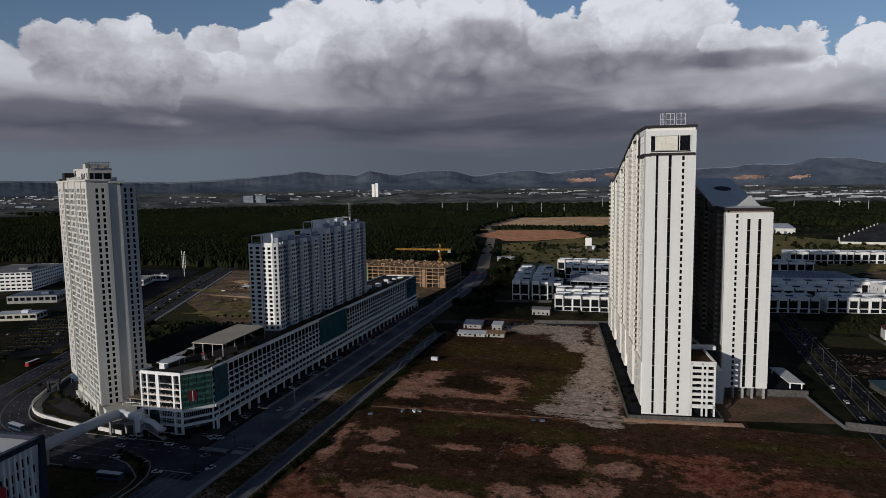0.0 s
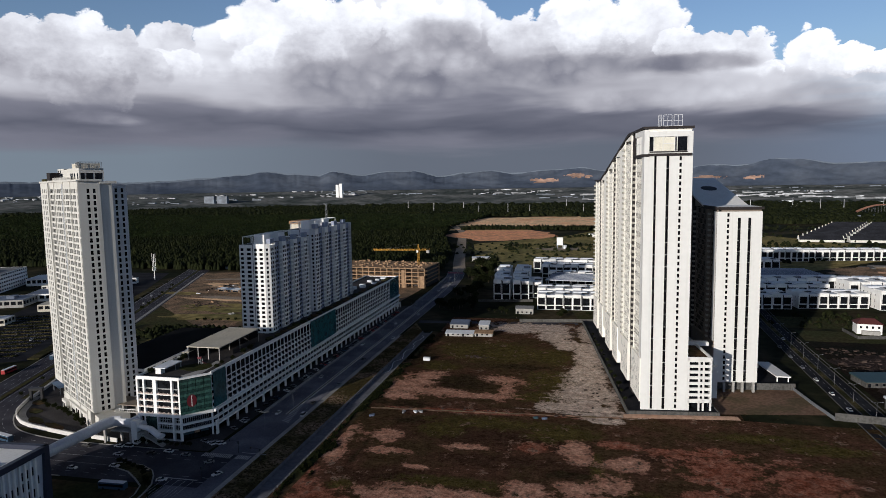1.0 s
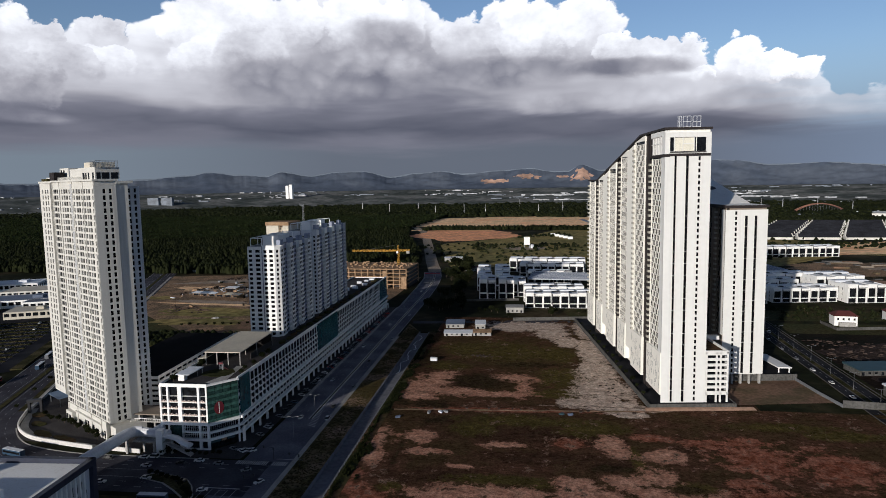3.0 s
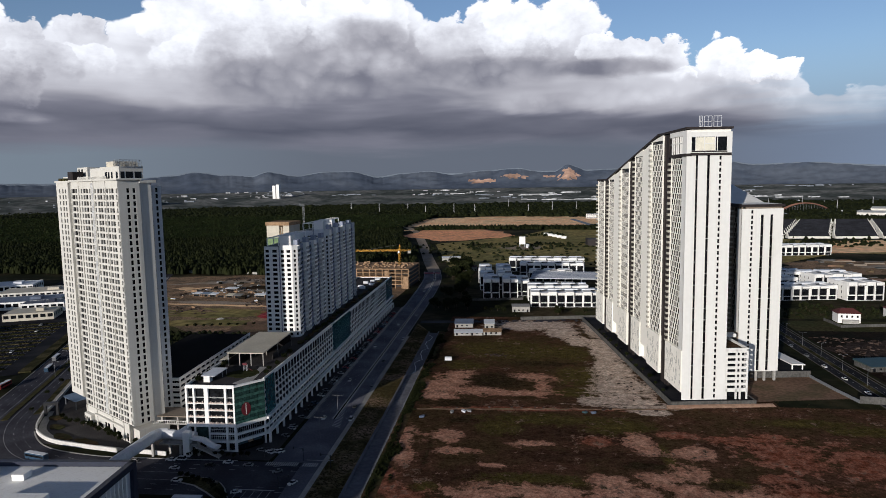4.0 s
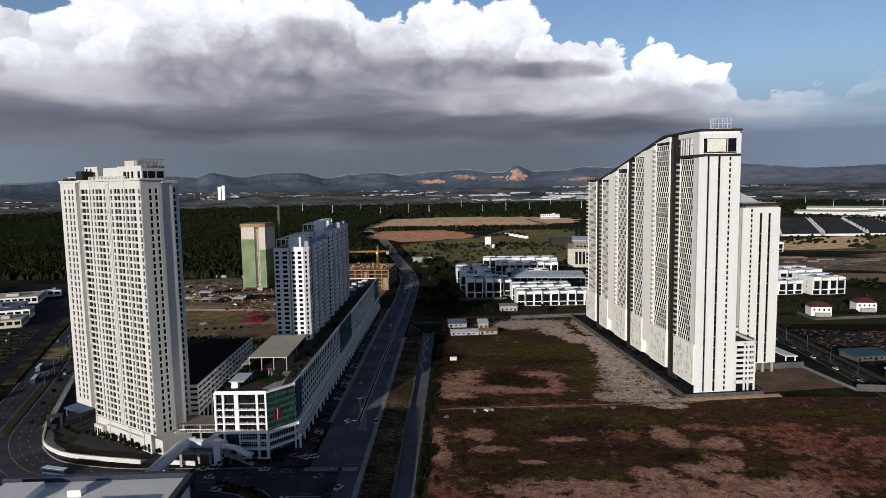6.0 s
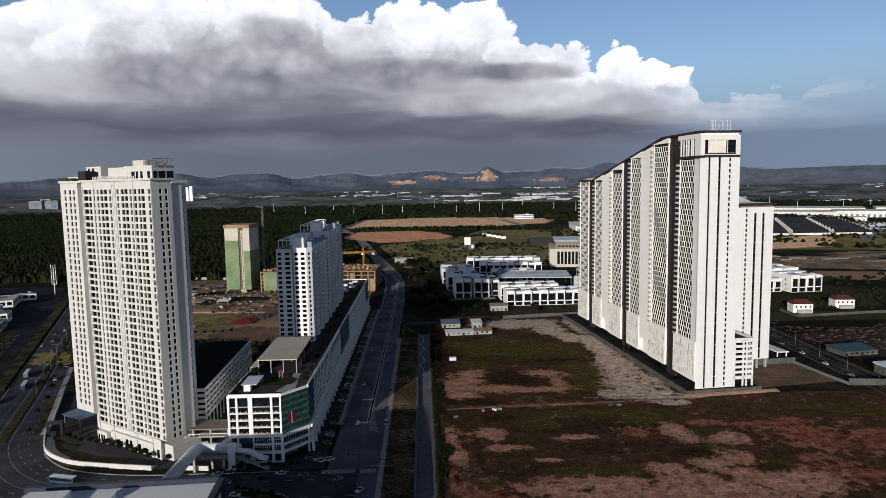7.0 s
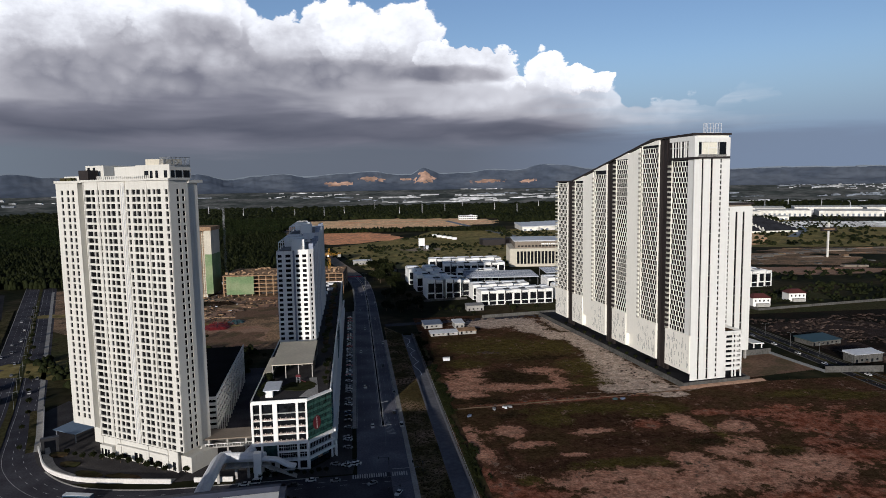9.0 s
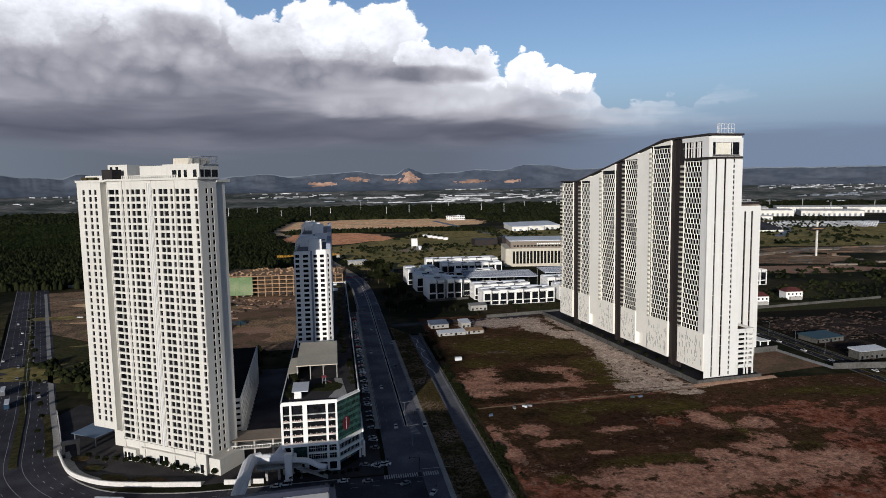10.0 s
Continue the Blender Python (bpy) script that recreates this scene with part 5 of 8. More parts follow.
solid("retaining_wall", s, OLDWALL, "low concrete retaining wall round the platform", kind="structure", m=pose(12.2, 333, 0, 0, 0, 6.12))
s = Shape().hexa([(-12, -6.4, 0), (46, -6.4, 0), (46, -3.6, 0), (-12, -3.6, 0), (-11, -4.9, 0.7), (45, -4.9, 0.7), (45, -3.6, 1.1), (-11, -3.6, 1.1)])
solid("earth_bank", s, PALESOIL, "low orange earth bank before the platform", kind="structure", m=pose(12.2, 333, 0, 0, 0, 6.12))
# ---- the long podium building with the twin blocks on it ----
pod = thing("podium_building", pose(0, 0, 0), "long white seven-storey podium with gridded balconies and roof deck", "building")
PX0, PX1, PY0, PY1, PT = -229.8, -196.6, 257.2, 595.0, 30.6
floors = [(5.4, 7.7), (8.6, 11.3), (12.9, 15.5), (16.1, 18.7), (19.3, 21.9), (22.5, 24.9), (25.3, 29.6)]
wall, panes = Shape(), []
facade(wall, panes, (PX0, PY0, 0), X, -Y, 23.4, [(0.3, 4.0), (5.2, 7.9), (8.5, 11.5)] + [(z, h + 0.32) for z, h in floors[2:6]] + floors[6:], [(0.9, 3.6), (4.5, 9.0), (10.9, 18.6), (19.6, 22.6)], 0, PT, 1.3)
facade(wall, panes, (PX1, 268.6, 0), Y, X, PY1 - 268.6, floors, [(0.3 + k * 4.64, 4.4 + k * 4.64) for k in range(70)], 4.2, PT, 0.3)
wall.quad((PX0, PY1, 0), (PX0, PY0, 0), (PX0, PY0, PT), (PX0, PY1, PT))
wall.quad((PX1, PY1, 0), (PX0, PY1, 0), (PX0, PY1, PT), (PX1, PY1, PT))
part("wall", wall, WHITE, pod)
set_panes(panes, GLASS_AND_SHADE, pod, 260)
deck = [(PX0 + 0.1, PY0 + 1), (-206.4, PY0 + 1), (-198.6, 268), (-198.0, 270), (-198.0, PY1 - 0.2), (PX0 + 0.1, PY1 - 0.2)]
part("roof_deck", Shape().prism(deck, 29.6, 30.0), PAVING, pod, "grey concrete roof deck")
# dark block in place of shaded rooms and the dim colonnade
part("shop_core", Shape().prism([(PX0 + 1.6, 260), (-206, 260), (-200, 270), (-200, PY1 - 1), (PX0 + 1.6, PY1 - 1)], 0, 29.5), GLASS_AND_SHADE, pod, "dark solid fill for the shaded rooms behind the balconies")
# chamfered glass corner
ca, cb = Vector((-206.4, PY0, 0)), Vector((-196.6, 268.6, 0))
cu = (cb - ca).normalized()
cn = Vector((cu.y, -cu.x, 0))
cw = (cb - ca).length


def chamfer(a, b, z0, z1, d0, d1):
    p = [ca + cu * a - cn * d1, ca + cu * b - cn * d1, ca + cu * b - cn * d0, ca + cu * a - cn * d0]
    return [(q.x, q.y, z0) for q in (p[3], p[2], p[1], p[0])] + [(q.x, q.y, z1) for q in (p[3], p[2], p[1], p[0])]


for k in range(6):
    for j in range(4):
        part("glass_panel", Shape().hexa(chamfer(0.15 + j * cw / 4, (j + 1) * cw / 4 - 0.05, 12.9 + k * 2.9, 14.15 + k * 2.9, -0.1, 0.3)), GREENGLASS, pod, "green tinted glass panel")
        part("glass_panel", Shape().hexa(chamfer(0.15 + j * cw / 4, (j + 1) * cw / 4 - 0.05, 14.2 + k * 2.9, 15.72 + k * 2.9, -0.06, 0.3)), DIMGLASS, pod, "dim green vision glass panel")
for z0, z1 in ((4.2, 5.4), (7.6, 8.6), (11.3, 12.7), (PT - 0.4, PT + 0.3)):
    part("corner_band", Shape().hexa(chamfer(-0.2, cw + 0.2, z0, z1, -0.5, 1.2)), WHITE, pod)
for a in (0.0, cw - 0.7):
    part("corner_post", Shape().hexa(chamfer(a, a + 0.7, 0, 12, -0.2, 0.8)), WHITE, pod)
s = Shape()
for z0, z1 in ((5.4, 7.6), (8.6, 11.3), (0.2, 4.2)):
    s.hexa(chamfer(0.7, cw - 0.7, z0, z1, 0.5, 0.8))
part("corner_glazing", s, GLASS_AND_SHADE, pod)
s = Shape()
nn = 28
pts = [(cw * 0.36 + 2.3 * math.cos(2 * math.pi * k / nn), 19.0 + 3.1 * math.sin(2 * math.pi * k / nn)) for k in range(nn)]
s.quad(*[tuple((ca + cu * a + cn * 0.16) + Vector((0, 0, z))) for a, z in pts])
part("emblem", s, EMBLEM, pod, "plain red oval emblem on the glass")
s = Shape()
q = [cw * 0.36 - 0.18, cw * 0.36 + 0.18]
s.quad(*[tuple((ca + cu * a + cn * 0.2) + Vector((0, 0, z))) for a, z in ((q[0], 16.4), (q[1], 16.4), (q[1], 21.6), (q[0], 21.6))])
part("emblem_bar", s, WHITE, pod)
# side details: teal screens, balcony units, colonnade
for y0, y1, z0 in ((270, 281, 13), (386, 430, 13), (566, 594, 9)):
    part("teal_screen", Shape().box(PX1 + 0.05, y0, z0, PX1 + 0.35, y1, PT), TEALGLASS, pod, "teal glazed screen on the long side")
s = Shape()
for k in range(70):
    y = 268.6 + k * 4.64
    for z, h in floors[2:6]:
        s.box(PX1 - 0.28, y + 0.9, z, PX1 - 0.04, y + 1.8, z + 0.85)
part("balcony_unit", s, WHITE, pod, "white balcony fronts and condensers", kind="stuff")
s = Shape()
for a, b in ((0.9, 3.6), (4.5, 9.0), (10.9, 18.6), (19.6, 22.6)):
    for z, h in floors[2:6]:
        for j in range(int((b - a) / 0.78)):
            s.box(PX0 + a + 0.2 + j * 0.78, PY0 + 0.12, z, PX0 + a + 0.6 + j * 0.78, PY0 + 0.5, z + 0.62 + 0.35 * (j % 3 == 1))
        s.box(PX0 + a, PY0 + 0.15, z, PX0 + b, PY0 + 0.3, z + 0.22)
part("balcony_unit", s, WARMRAIL, pod, "white balcony fronts and condensers", kind="stuff")
for z0, z1, d in ((4.2, 5.2, 1.6), (7.7, 8.5, 1.0), (11.4, 12.6, 1.4)):
    part("white_band", Shape().box(PX1, 268.8, z0, PX1 + d, PY1, z1), WHITE, pod)
for k in range(36):
    part("column", Shape().box(PX1 + 0.6, 270 + k * 9.28, 0, PX1 + 1.5, 271 + k * 9.28, 4.3), WHITE, pod)
s = Shape().box(PX0, PY0, PT, PX0 + 23.4, PY0 + 0.5, PT + 0.6).box(PX0, PY0, PT, PX0 + 0.4, PY1, PT + 0.6)
s.box(PX1 - 0.5, 268.6, PT, PX1, PY1, PT + 0.9)
part("parapet", s, WHITE, pod)

# sports canopy on the deck
sc = thing("roof_canopy", pose(-215.5, 312.5, 30.0), "beige metal canopy over a roof sports court", "canopy")
s = Shape().hexa([(-9.5, -21, 6.6), (9.8, -21, 6.6), (9.8, 21.5, 7.4), (-9.5, 21.5, 7.4), (-9.5, -21, 7.0), (9.8, -21, 7.0), (9.8, 21.5, 7.8), (-9.5, 21.5, 7.8)])
part("roof_sheet", s, BEIGEROOF, sc)
s = Shape()
for k in range(19):
    x = -9.2 + k * 1.04
    s.hexa([(x, -21.1, 7.0), (x + 0.12, -21.1, 7.0), (x + 0.12, 21.5, 7.8), (x, 21.5, 7.8), (x, -21.1, 7.03), (x + 0.12, -21.1, 7.03), (x + 0.12, 21.5, 7.83), (x, 21.5, 7.83)])
part("roof_rib", s, BEIGEROOF, sc, kind="stuff")
for x in (-9, -3, 3, 9.4):
    for y in (-20.4, 0, 20.8):
        part("column", Shape().box(x - 0.2, y - 0.2, 0, x + 0.2, y + 0.2, 6.7), CONCRETE, sc)
part("rear_screen", Shape().box(-9.2, 20.6, 0, 9.5, 20.9, 6.4).box(9.3, -8, 0, 9.5, 20.6, 3.0).box(-9.4, -19, 0, -9.2, 20.6, 6.3), BROWN, sc, "dark mesh screen round the court")
part("court", Shape().box(-9.2, -20, 0.0, 9.4, 20.4, 0.06), PAVING, sc)
lean = thing("roof_shelter", pose(-227, 306, 30.0), "small lean-to shelter beside the court", "shelter")
part("roof_sheet", Shape().hexa([(-2, -14, 3.0), (3, -14, 3.6), (3, 14, 3.6), (-2, 14, 3.0), (-2, -14, 3.15), (3, -14, 3.75), (3, 14, 3.75), (-2, 14, 3.15)]), BEIGEROOF, lean)
for y in (-13, 0, 13):
    part("post", Shape().box(-1.9, y - 0.1, 0, -1.7, y + 0.1, 3.0), CONCRETE, lean)
hut = thing("roof_hut", pose(-222.5, 269, 30.0), "small white hut with a pale flat roof on the deck", "hut")
part("wall", Shape().box(-2, -4, 0, 1, -1, 3.0), WHITE, hut)
part("roof", Shape().box(-3, -4.6, 3.0, 4, 9, 3.3), PALEROOF, hut)
for y in (4, 8.4):
    part("post", Shape().box(3.4, y - 0.15, 0, 3.7, y + 0.15, 3.0), CONCRETE, hut)
solid("roof_lawn", Shape().prism(blob(-211, 279, 8, 7, 0, 0.2, 40, 2.0), 30.0, 30.12), GRASS, "irregular green lawn on the podium deck", "lawn")
solid("roof_path", Shape().prism([(-206, 262), (-202, 267), (-204, 291), (-207.5, 291), (-206, 276), (-210, 264)], 30.0, 30.08), CONCRETE, "pale winding path on the podium deck", "path")
play = thing("playground_frame", pose(-212, 284, 30.12), "red and green playground climbing frame", "playground")
part("tower", Shape().box(-0.8, -0.8, 0, -0.6, -0.6, 3).box(0.6, -0.8, 0, 0.8, -0.6, 3).box(-0.8, 0.6, 0, -0.6, 0.8, 3).box(0.6, 0.6, 0, 0.8, 0.8, 3).box(-0.9, -0.9, 1.4, 0.9, 0.9, 1.55), STEEL, play)
part("roof", Shape().prism([(-1.1, -1.1), (1.1, -1.1), (0, 1.2)], 3.0, 3.9), EMBLEM, play, "dark red pitched roof")
part("slide", Shape().hexa([(0.8, -0.4, 1.4), (3.4, -0.4, 0.1), (3.4, 0.4, 0.1), (0.8, 0.4, 1.4), (0.8, -0.4, 1.55), (3.4, -0.4, 0.25), (3.4, 0.4, 0.25), (0.8, 0.4, 1.55)]), EMBLEM, play)
# roof clutter along the deck beyond
rng = random.Random(4)
for k in range(26):
    x, y = rng.choice([-202.5, -203.5, -201.5]), 340 + k * 9.6
    solid("planter", Shape().prism(blob(x, y, 1.6 + rng.random(), 3.4, 0, 0.2, 14, k), 30.0, 30.9), GRASS, "dark planted bed on the roof deck", "planter", "planters on the roof deck")
for k in range(8):
    x, y = -218 + rng.random() * 10, 508 + k * 10
    solid("roof_unit", Shape().box(x, y, 30.0, x + 3 + rng.random() * 3, y + 3, 31.4 + rng.random()), GREYWALL, "grey plant unit on the roof deck", "roof unit", "plant units on the roof deck")


def apartment_block(y0, y1, top, nbay, label):
    """A slim block on the podium: stepped front, zigzag long side."""
    b = thing("apartment_block", pose(-207.6, y0, 30.0), label, "apartment block", "twin blocks on the podium")
    d, h, w = y1 - y0, top - 30.0, 20.4
    n = int((h - 2.0) / 2.78)
    rows = [(1.1 + k * 2.78, 2.75 + k * 2.78) for k in range(n)]
    wl, pn = Shape(), []
    facade(wl, pn, (-w, 1.6, 0), X, -Y, 9.0, rows, [(0.8, 2.9), (5.0, 7.8)], 0, h - 0.8, 0.3)
    facade(wl, pn, (-w + 10.2, 0, 0), X, -Y, 7.4, rows, [(0.6, 2.6), (4.2, 6.4)], 0, h, 0.3)
    wl.quad((-w + 10.2, 1.6, 0), (-w + 10.2, 0, 0), (-w + 10.2, 0, h), (-w + 10.2, 1.6, h))
    cu2 = Vector((2.8, 2.6, 0)).normalized()
    facade(wl, pn, (-2.8, 0, 0), cu2, Vector((cu2.y, -cu2.x, 0)), Vector((2.8, 2.6, 0)).length, rows, [(1.2, 2.6)], 0, h, 0.3)
    wl.quad((-w, d, 0), (-w, 1.6, 0), (-w, 1.6, h - 0.8), (-w, d, h - 0.8))
    wl.quad((0, d, 0), (-w, d, 0), (-w, d, h), (0, d, h))
    wl.box(-w + 9.0, 2.4, 0, -w + 10.2, 3.4, h - 0.8)
    part("wall", wl, GREYWALL if y0 > 400 else WHITE, b)
    part("recess", Shape().box(-w + 9.0, 2.0, 0, -w + 10.2, 2.39, h - 1), BLUEGREY, b)
    # long side
    side, shade, sp = Shape(), Shape(), pn
    at, step = 2.6, (d - 2.6) / nbay
    for k in range(nbay):
        a = at + k * step
        p = 0.0 if k % 2 == 0 else -1.2
        facade(side if k % 2 == 0 else shade, sp, (p, a, 0), Y, X, step * 0.62, rows, [(step * 0.06, step * 0.27), (step * 0.34, step * 0.56)], 0, h - (0 if k % 3 else 0.9), 0.14)
        side.quad((p, a + step * 0.62, 0), (-2.4, a + step * 0.62, 0), (-2.4, a + step * 0.62, h), (p, a + step * 0.62, h))
        side.quad((-2.4, a, 0), (p, a, 0), (p, a, h), (-2.4, a, h))
        facade(shade, sp, (-2.4, a + step * 0.62, 0), Y, X, step * 0.38, [(r0 - 0.7, r1) for r0, r1 in rows], [(step * 0.06, step * 0.32)], 0, h - 1.4, 0.3)
        for r0, r1 in rows:
            side.box(-2.4, a + step * 0.64, r0 - 1.4, -0.6, a + step * 0.98, r0 - 1.2)
            side.box(-0.7, a + step * 0.64, r0 - 1.2, -0.6, a + step * 0.98, r0 - 0.3)
    part("side_bay", side, WHITE, b, "", "stuff")
    part("side_recess", shade, BLUEGREY, b, "blue-grey recessed bays", "stuff")
    part("top_slab", Shape().prism([(-w + 0.2, 1.9), (-3, 1.9), (-1.4, 3.2), (-2.6, 3.4), (-2.6, d - 0.2), (-w + 0.2, d - 0.2)], h - 1.2, h - 0.9), GREYROOF, b)
    # dark core gives the block a painted unlit inside
    part("core", Shape().box(-w + 0.6, 4, 0, -2.9, d - 0.6, h - 1.3), GLASS_AND_SHADE, b)
    part("lift_room", Shape().box(-w + 8.5, 5, h - 0.9, -5, 13, h + 5.4), WHITE, b)
    part("lift_room", Shape().box(-w + 2, d * 0.5, h - 0.9, -8, d * 0.5 + 9, h + 4.6), WHITE, b)
    c = Shape()
    for k in range(6):
        y = 4 + k * (d - 8) / 5
        c.box(-w + 1.0, y, h - 0.9, -w + 1.4, y + 0.4, h + 4.2).box(-w + 8.0, y, h - 0.9, -w + 8.4, y + 0.4, h + 4.2).box(-w + 1.0, y, h + 3.8, -w + 8.4, y + 0.4, h + 4.2)
    c.box(-w + 1.0, 4, h + 3.8, -w + 1.4, d - 3.6, h + 4.2).box(-w + 8, 4, h + 3.8, -w + 8.4, d - 3.6, h + 4.2)
    part("roof_frame", c, WHITE, b)
    c = Shape()
    for k in range(0, nbay, 2):
        a = at + k * step
        c.box(-2.4, a, h - 0.1, 0.05, a + step * 0.62, h + 3.0)
    part("crown_panel", c, BLUEGREY, b, "blue-grey crown panels", kind="stuff")
    set_panes(pn, GLASS, b, 200)
    return b


apartment_block(353.0, 413.0, 85.6, 7, "slim grey-white apartment block with stepped window bays")
apartment_block(421.0, 497.0, 90.0, 8, "taller slim grey-white apartment block behind its twin")

# ---- low car park wing behind the tower ----
wing = thing("car_park_wing", pose(-250.4, 290, 0, 0, 0, 2.2), "white car park wing with dark slots and shaded roof", "car park")
s = Shape()
for k in range(6):
    z = 8.6 + k * 2.75
    s.box(-40, 0, z, 0.0, 0.4, z + 1.5).box(-0.4, 0.4, z, 0.0, 100, z + 1.5)
s.box(-40, 0, 0, -1, 0.3, 4)
part("parapet_band", s, WHITE, wing)
# solid dark core: the wing's inner shade is its colour
part("core", Shape().box(-39.8, 0.9, 0, -0.9, 99.5, 22.4), GLASS_AND_SHADE, wing, "dark solid fill for the shaded parking levels")
# roof deck wears the tower's shadow as its own colour
part("roof_deck", Shape().box(-39.9, 0.4, 22.5, -0.4, 99.9, 23.0), SHADED_ROOF, wing)
for k in range(17):
    part("pier", Shape().box(-0.5, 0.6 + k * 6.1, 0, 0.04, 1.6 + k * 6.1, 23.8), WHITE, wing)

# covered link bridge between tower and podium
br = thing("link_bridge", pose(-245, 277, 0), "brown-roofed covered bridge between the tower and podium", "bridge")
part("roof", Shape().box(-12, -5.5, 10.2, 15.4, 6.5, 10.7), STONE_AND_SHADE, br)
part("deck", Shape().box(-12, -5.2, 6.4, 15.4, 6.2, 7.0), CONCRETE, br)
s = Shape()
for k in range(24):
    s.box(-11.8 + k * 1.15, -5.2, 7.0, -11.7 + k * 1.15, -5.1, 8.2)
s.box(-12, -5.25, 8.1, 15.4, -5.1, 8.3)
part("railing", s, WHITE, br)
for x in (-6, 2, 10):
    part("column", Shape().box(x - 0.4, -4, 0, x + 0.4, -3.2, 10.2), CONCRETE, br)

# shop fronts and window bars at the podium's front
for z0, z1 in ((5.2, 7.9), (8.5, 11.5)):
    for a, b in ((10.9, 18.6), (19.6, 22.6)):
        s = Shape()
        for j in range(1, int((b - a) / 0.95)):
            s.box(PX0 + a + j * 0.95, PY0 + 0.35, z0, PX0 + a + j * 0.95 + 0.1, PY0 + 0.5, z1)
        s.box(PX0 + a, PY0 + 0.35, z0 + 1.7, PX0 + b, PY0 + 0.5, z0 + 1.8)
        part("window_bar", s, WHITE, pod)
    s = Shape()
    for j in range(1, 14):
        s.hexa(chamfer(0.7 + j * 0.95, 0.8 + j * 0.95, z0 + 0.1, z1, 0.36, 0.48))
    part("window_bar", s, GREYWALL, pod)
part("portal_glass", Shape().box(PX0 + 4.6, PY0 - 0.12, 4.6, PX0 + 10.4, PY0 + 0.2, 11.5), DIMGLASS, pod, "dark teal glass portal over the entrance")
for a, b, mt_ in ((1.0, 5.6, TEALROOF), (6.0, 8.4, FORMWORK), (9.0, 12.6, TEALROOF)):
    part("shop_sign", Shape().hexa(chamfer(a, b, 2.8, 4.0, 0.1, 0.4)), mt_, pod, "plain coloured shop sign")
# ---- pedestrian tube bridge ----
tb = thing("footbridge", pose(0, 0, 0), "pale grey rounded footbridge tube with stairs over the road", "footbridge")


def tube(path, r, n=10, squash=1.0):
    s = Shape()
    rings = []
    for i, q in enumerate(path):
        d = (Vector(path[min(i + 1, len(path) - 1)]) - Vector(path[max(i - 1, 0)])).normalized()
        side = Vector((d.y, -d.x, 0)).normalized()
        up = side.cross(d)
        rings.append([tuple(Vector(q) + side * r * math.cos(2 * math.pi * k / n) + up * r * squash * math.sin(2 * math.pi * k / n)) for k in range(n)])
    for a, b in zip(rings, rings[1:]):
        for k in range(n):
            s.quad(a[k], a[(k + 1) % n], b[(k + 1) % n], b[k])
    s.quad(*reversed(rings[0])).quad(*rings[-1])
    return s


part("long_span", tube([(-243.0, 188, 9.2), (-243.0, 225, 9.2), (-242.6, 250, 9.0), (-241.6, 254.5, 8.8), (-238.5, 256, 8.6)], 2.5, 12), GREYWALL, tb)
part("cross_span", tube([(-239.5, 255.6, 8.4), (-232, 254.6, 8.4), (-224, 253.6, 8.4)], 2.1, 10), GREYWALL, tb)
part("upper_arm", tube([(-232, 254.6, 8.6), (-230.5, 258, 9.4), (-229, 262, 10)], 2.0, 10), GREYWALL, tb)
part("stair_roof", tube([(-225, 252.6, 8.2), (-219, 251.4, 7.8), (-214, 250.4, 5.4), (-211.5, 249.8, 5.2)], 1.9, 10, 0.5), GREYWALL, tb)
part("stair_flight", Shape().hexa([(-224, 250.4, 5.0), (-211, 248.6, 0.4), (-211, 251.4, 0.4), (-224, 253.4, 5.0), (-224, 250.4, 5.6), (-211, 248.6, 1.0), (-211, 251.4, 1.0), (-224, 253.4, 5.6)]), CONCRETE, tb)
part("lift_box", Shape().box(-228.4, 250.2, 0, -225.4, 253.0, 11.4), WHITE, tb)
part("platform", Shape().box(-240, 250.6, 5.4, -222, 257.0, 5.9), CONCRETE, tb)
for x, y in ((-242.6, 250), (-243, 214), (-236, 253), (-231, 253), (-222, 252.4)):
    part("pier", Shape().box(x - 0.5, y - 0.5, 0, x + 0.5, y + 0.5, 6.6), CONCRETE, tb)

# ---- the mall building in the foreground ----
ml = thing("mall_building", pose(-208.0, 182.0, 0, 0, 0, 3.5), "low mall with navy frame, white ribbed front and pale roof", "mall")
s = Shape().box(-60, -95, 0, -0.8, 0.0, 27.6)
part("body", s, GREYWALL, ml)
part("roof", Shape().box(-58, -94, 27.7, -1.6, -1.6, 28.0), WHITE, ml)
s = Shape()
s.box(-60, -1.4, 27.4, 0.4, 0.4, 29.6).box(-1.4, -95, 27.4, 0.5, -1.4, 29.6)
s.hexa([(-1.0, -3.0, 3), (0.5, -3.0, 3), (0.5, 0.4, 3), (-1.0, 0.4, 3), (-1.0, -1.6, 29.6), (0.5, -1.6, 29.6), (0.5, 0.4, 29.6), (-1.0, 0.4, 29.6)])
part("navy_frame", s, NAVY, ml, "thick navy frame round the front")
for k in range(20):
    y = -6.0 - k * 2.3
    part("rib", Shape().box(-0.8, y, 6.5, 0.05, y + 0.7, 27.0), WHITE, ml)
rngm = random.Random(8)
for k in range(20):
    for z in (9, 13, 17, 21):
        if rngm.random() < 0.55:
            win = Shape().box(-0.85, -5.0 - k * 2.3, z, -0.7, -3.9 - k * 2.3, z + 3.0)
            part("window", win, GLASS_AND_SHADE, ml)
s = Shape().box(-0.8, -44, 15.5, 1.2, -18, 18.0).box(-0.8, -20.4, 3, 1.2, -18, 15.5)
part("red_portal", s, RED, ml, "red portal frame")
part("entrance_glazing", Shape().box(-0.85, -44, 2, -0.6, -20.4, 15.4), GLASS_AND_SHADE, ml)
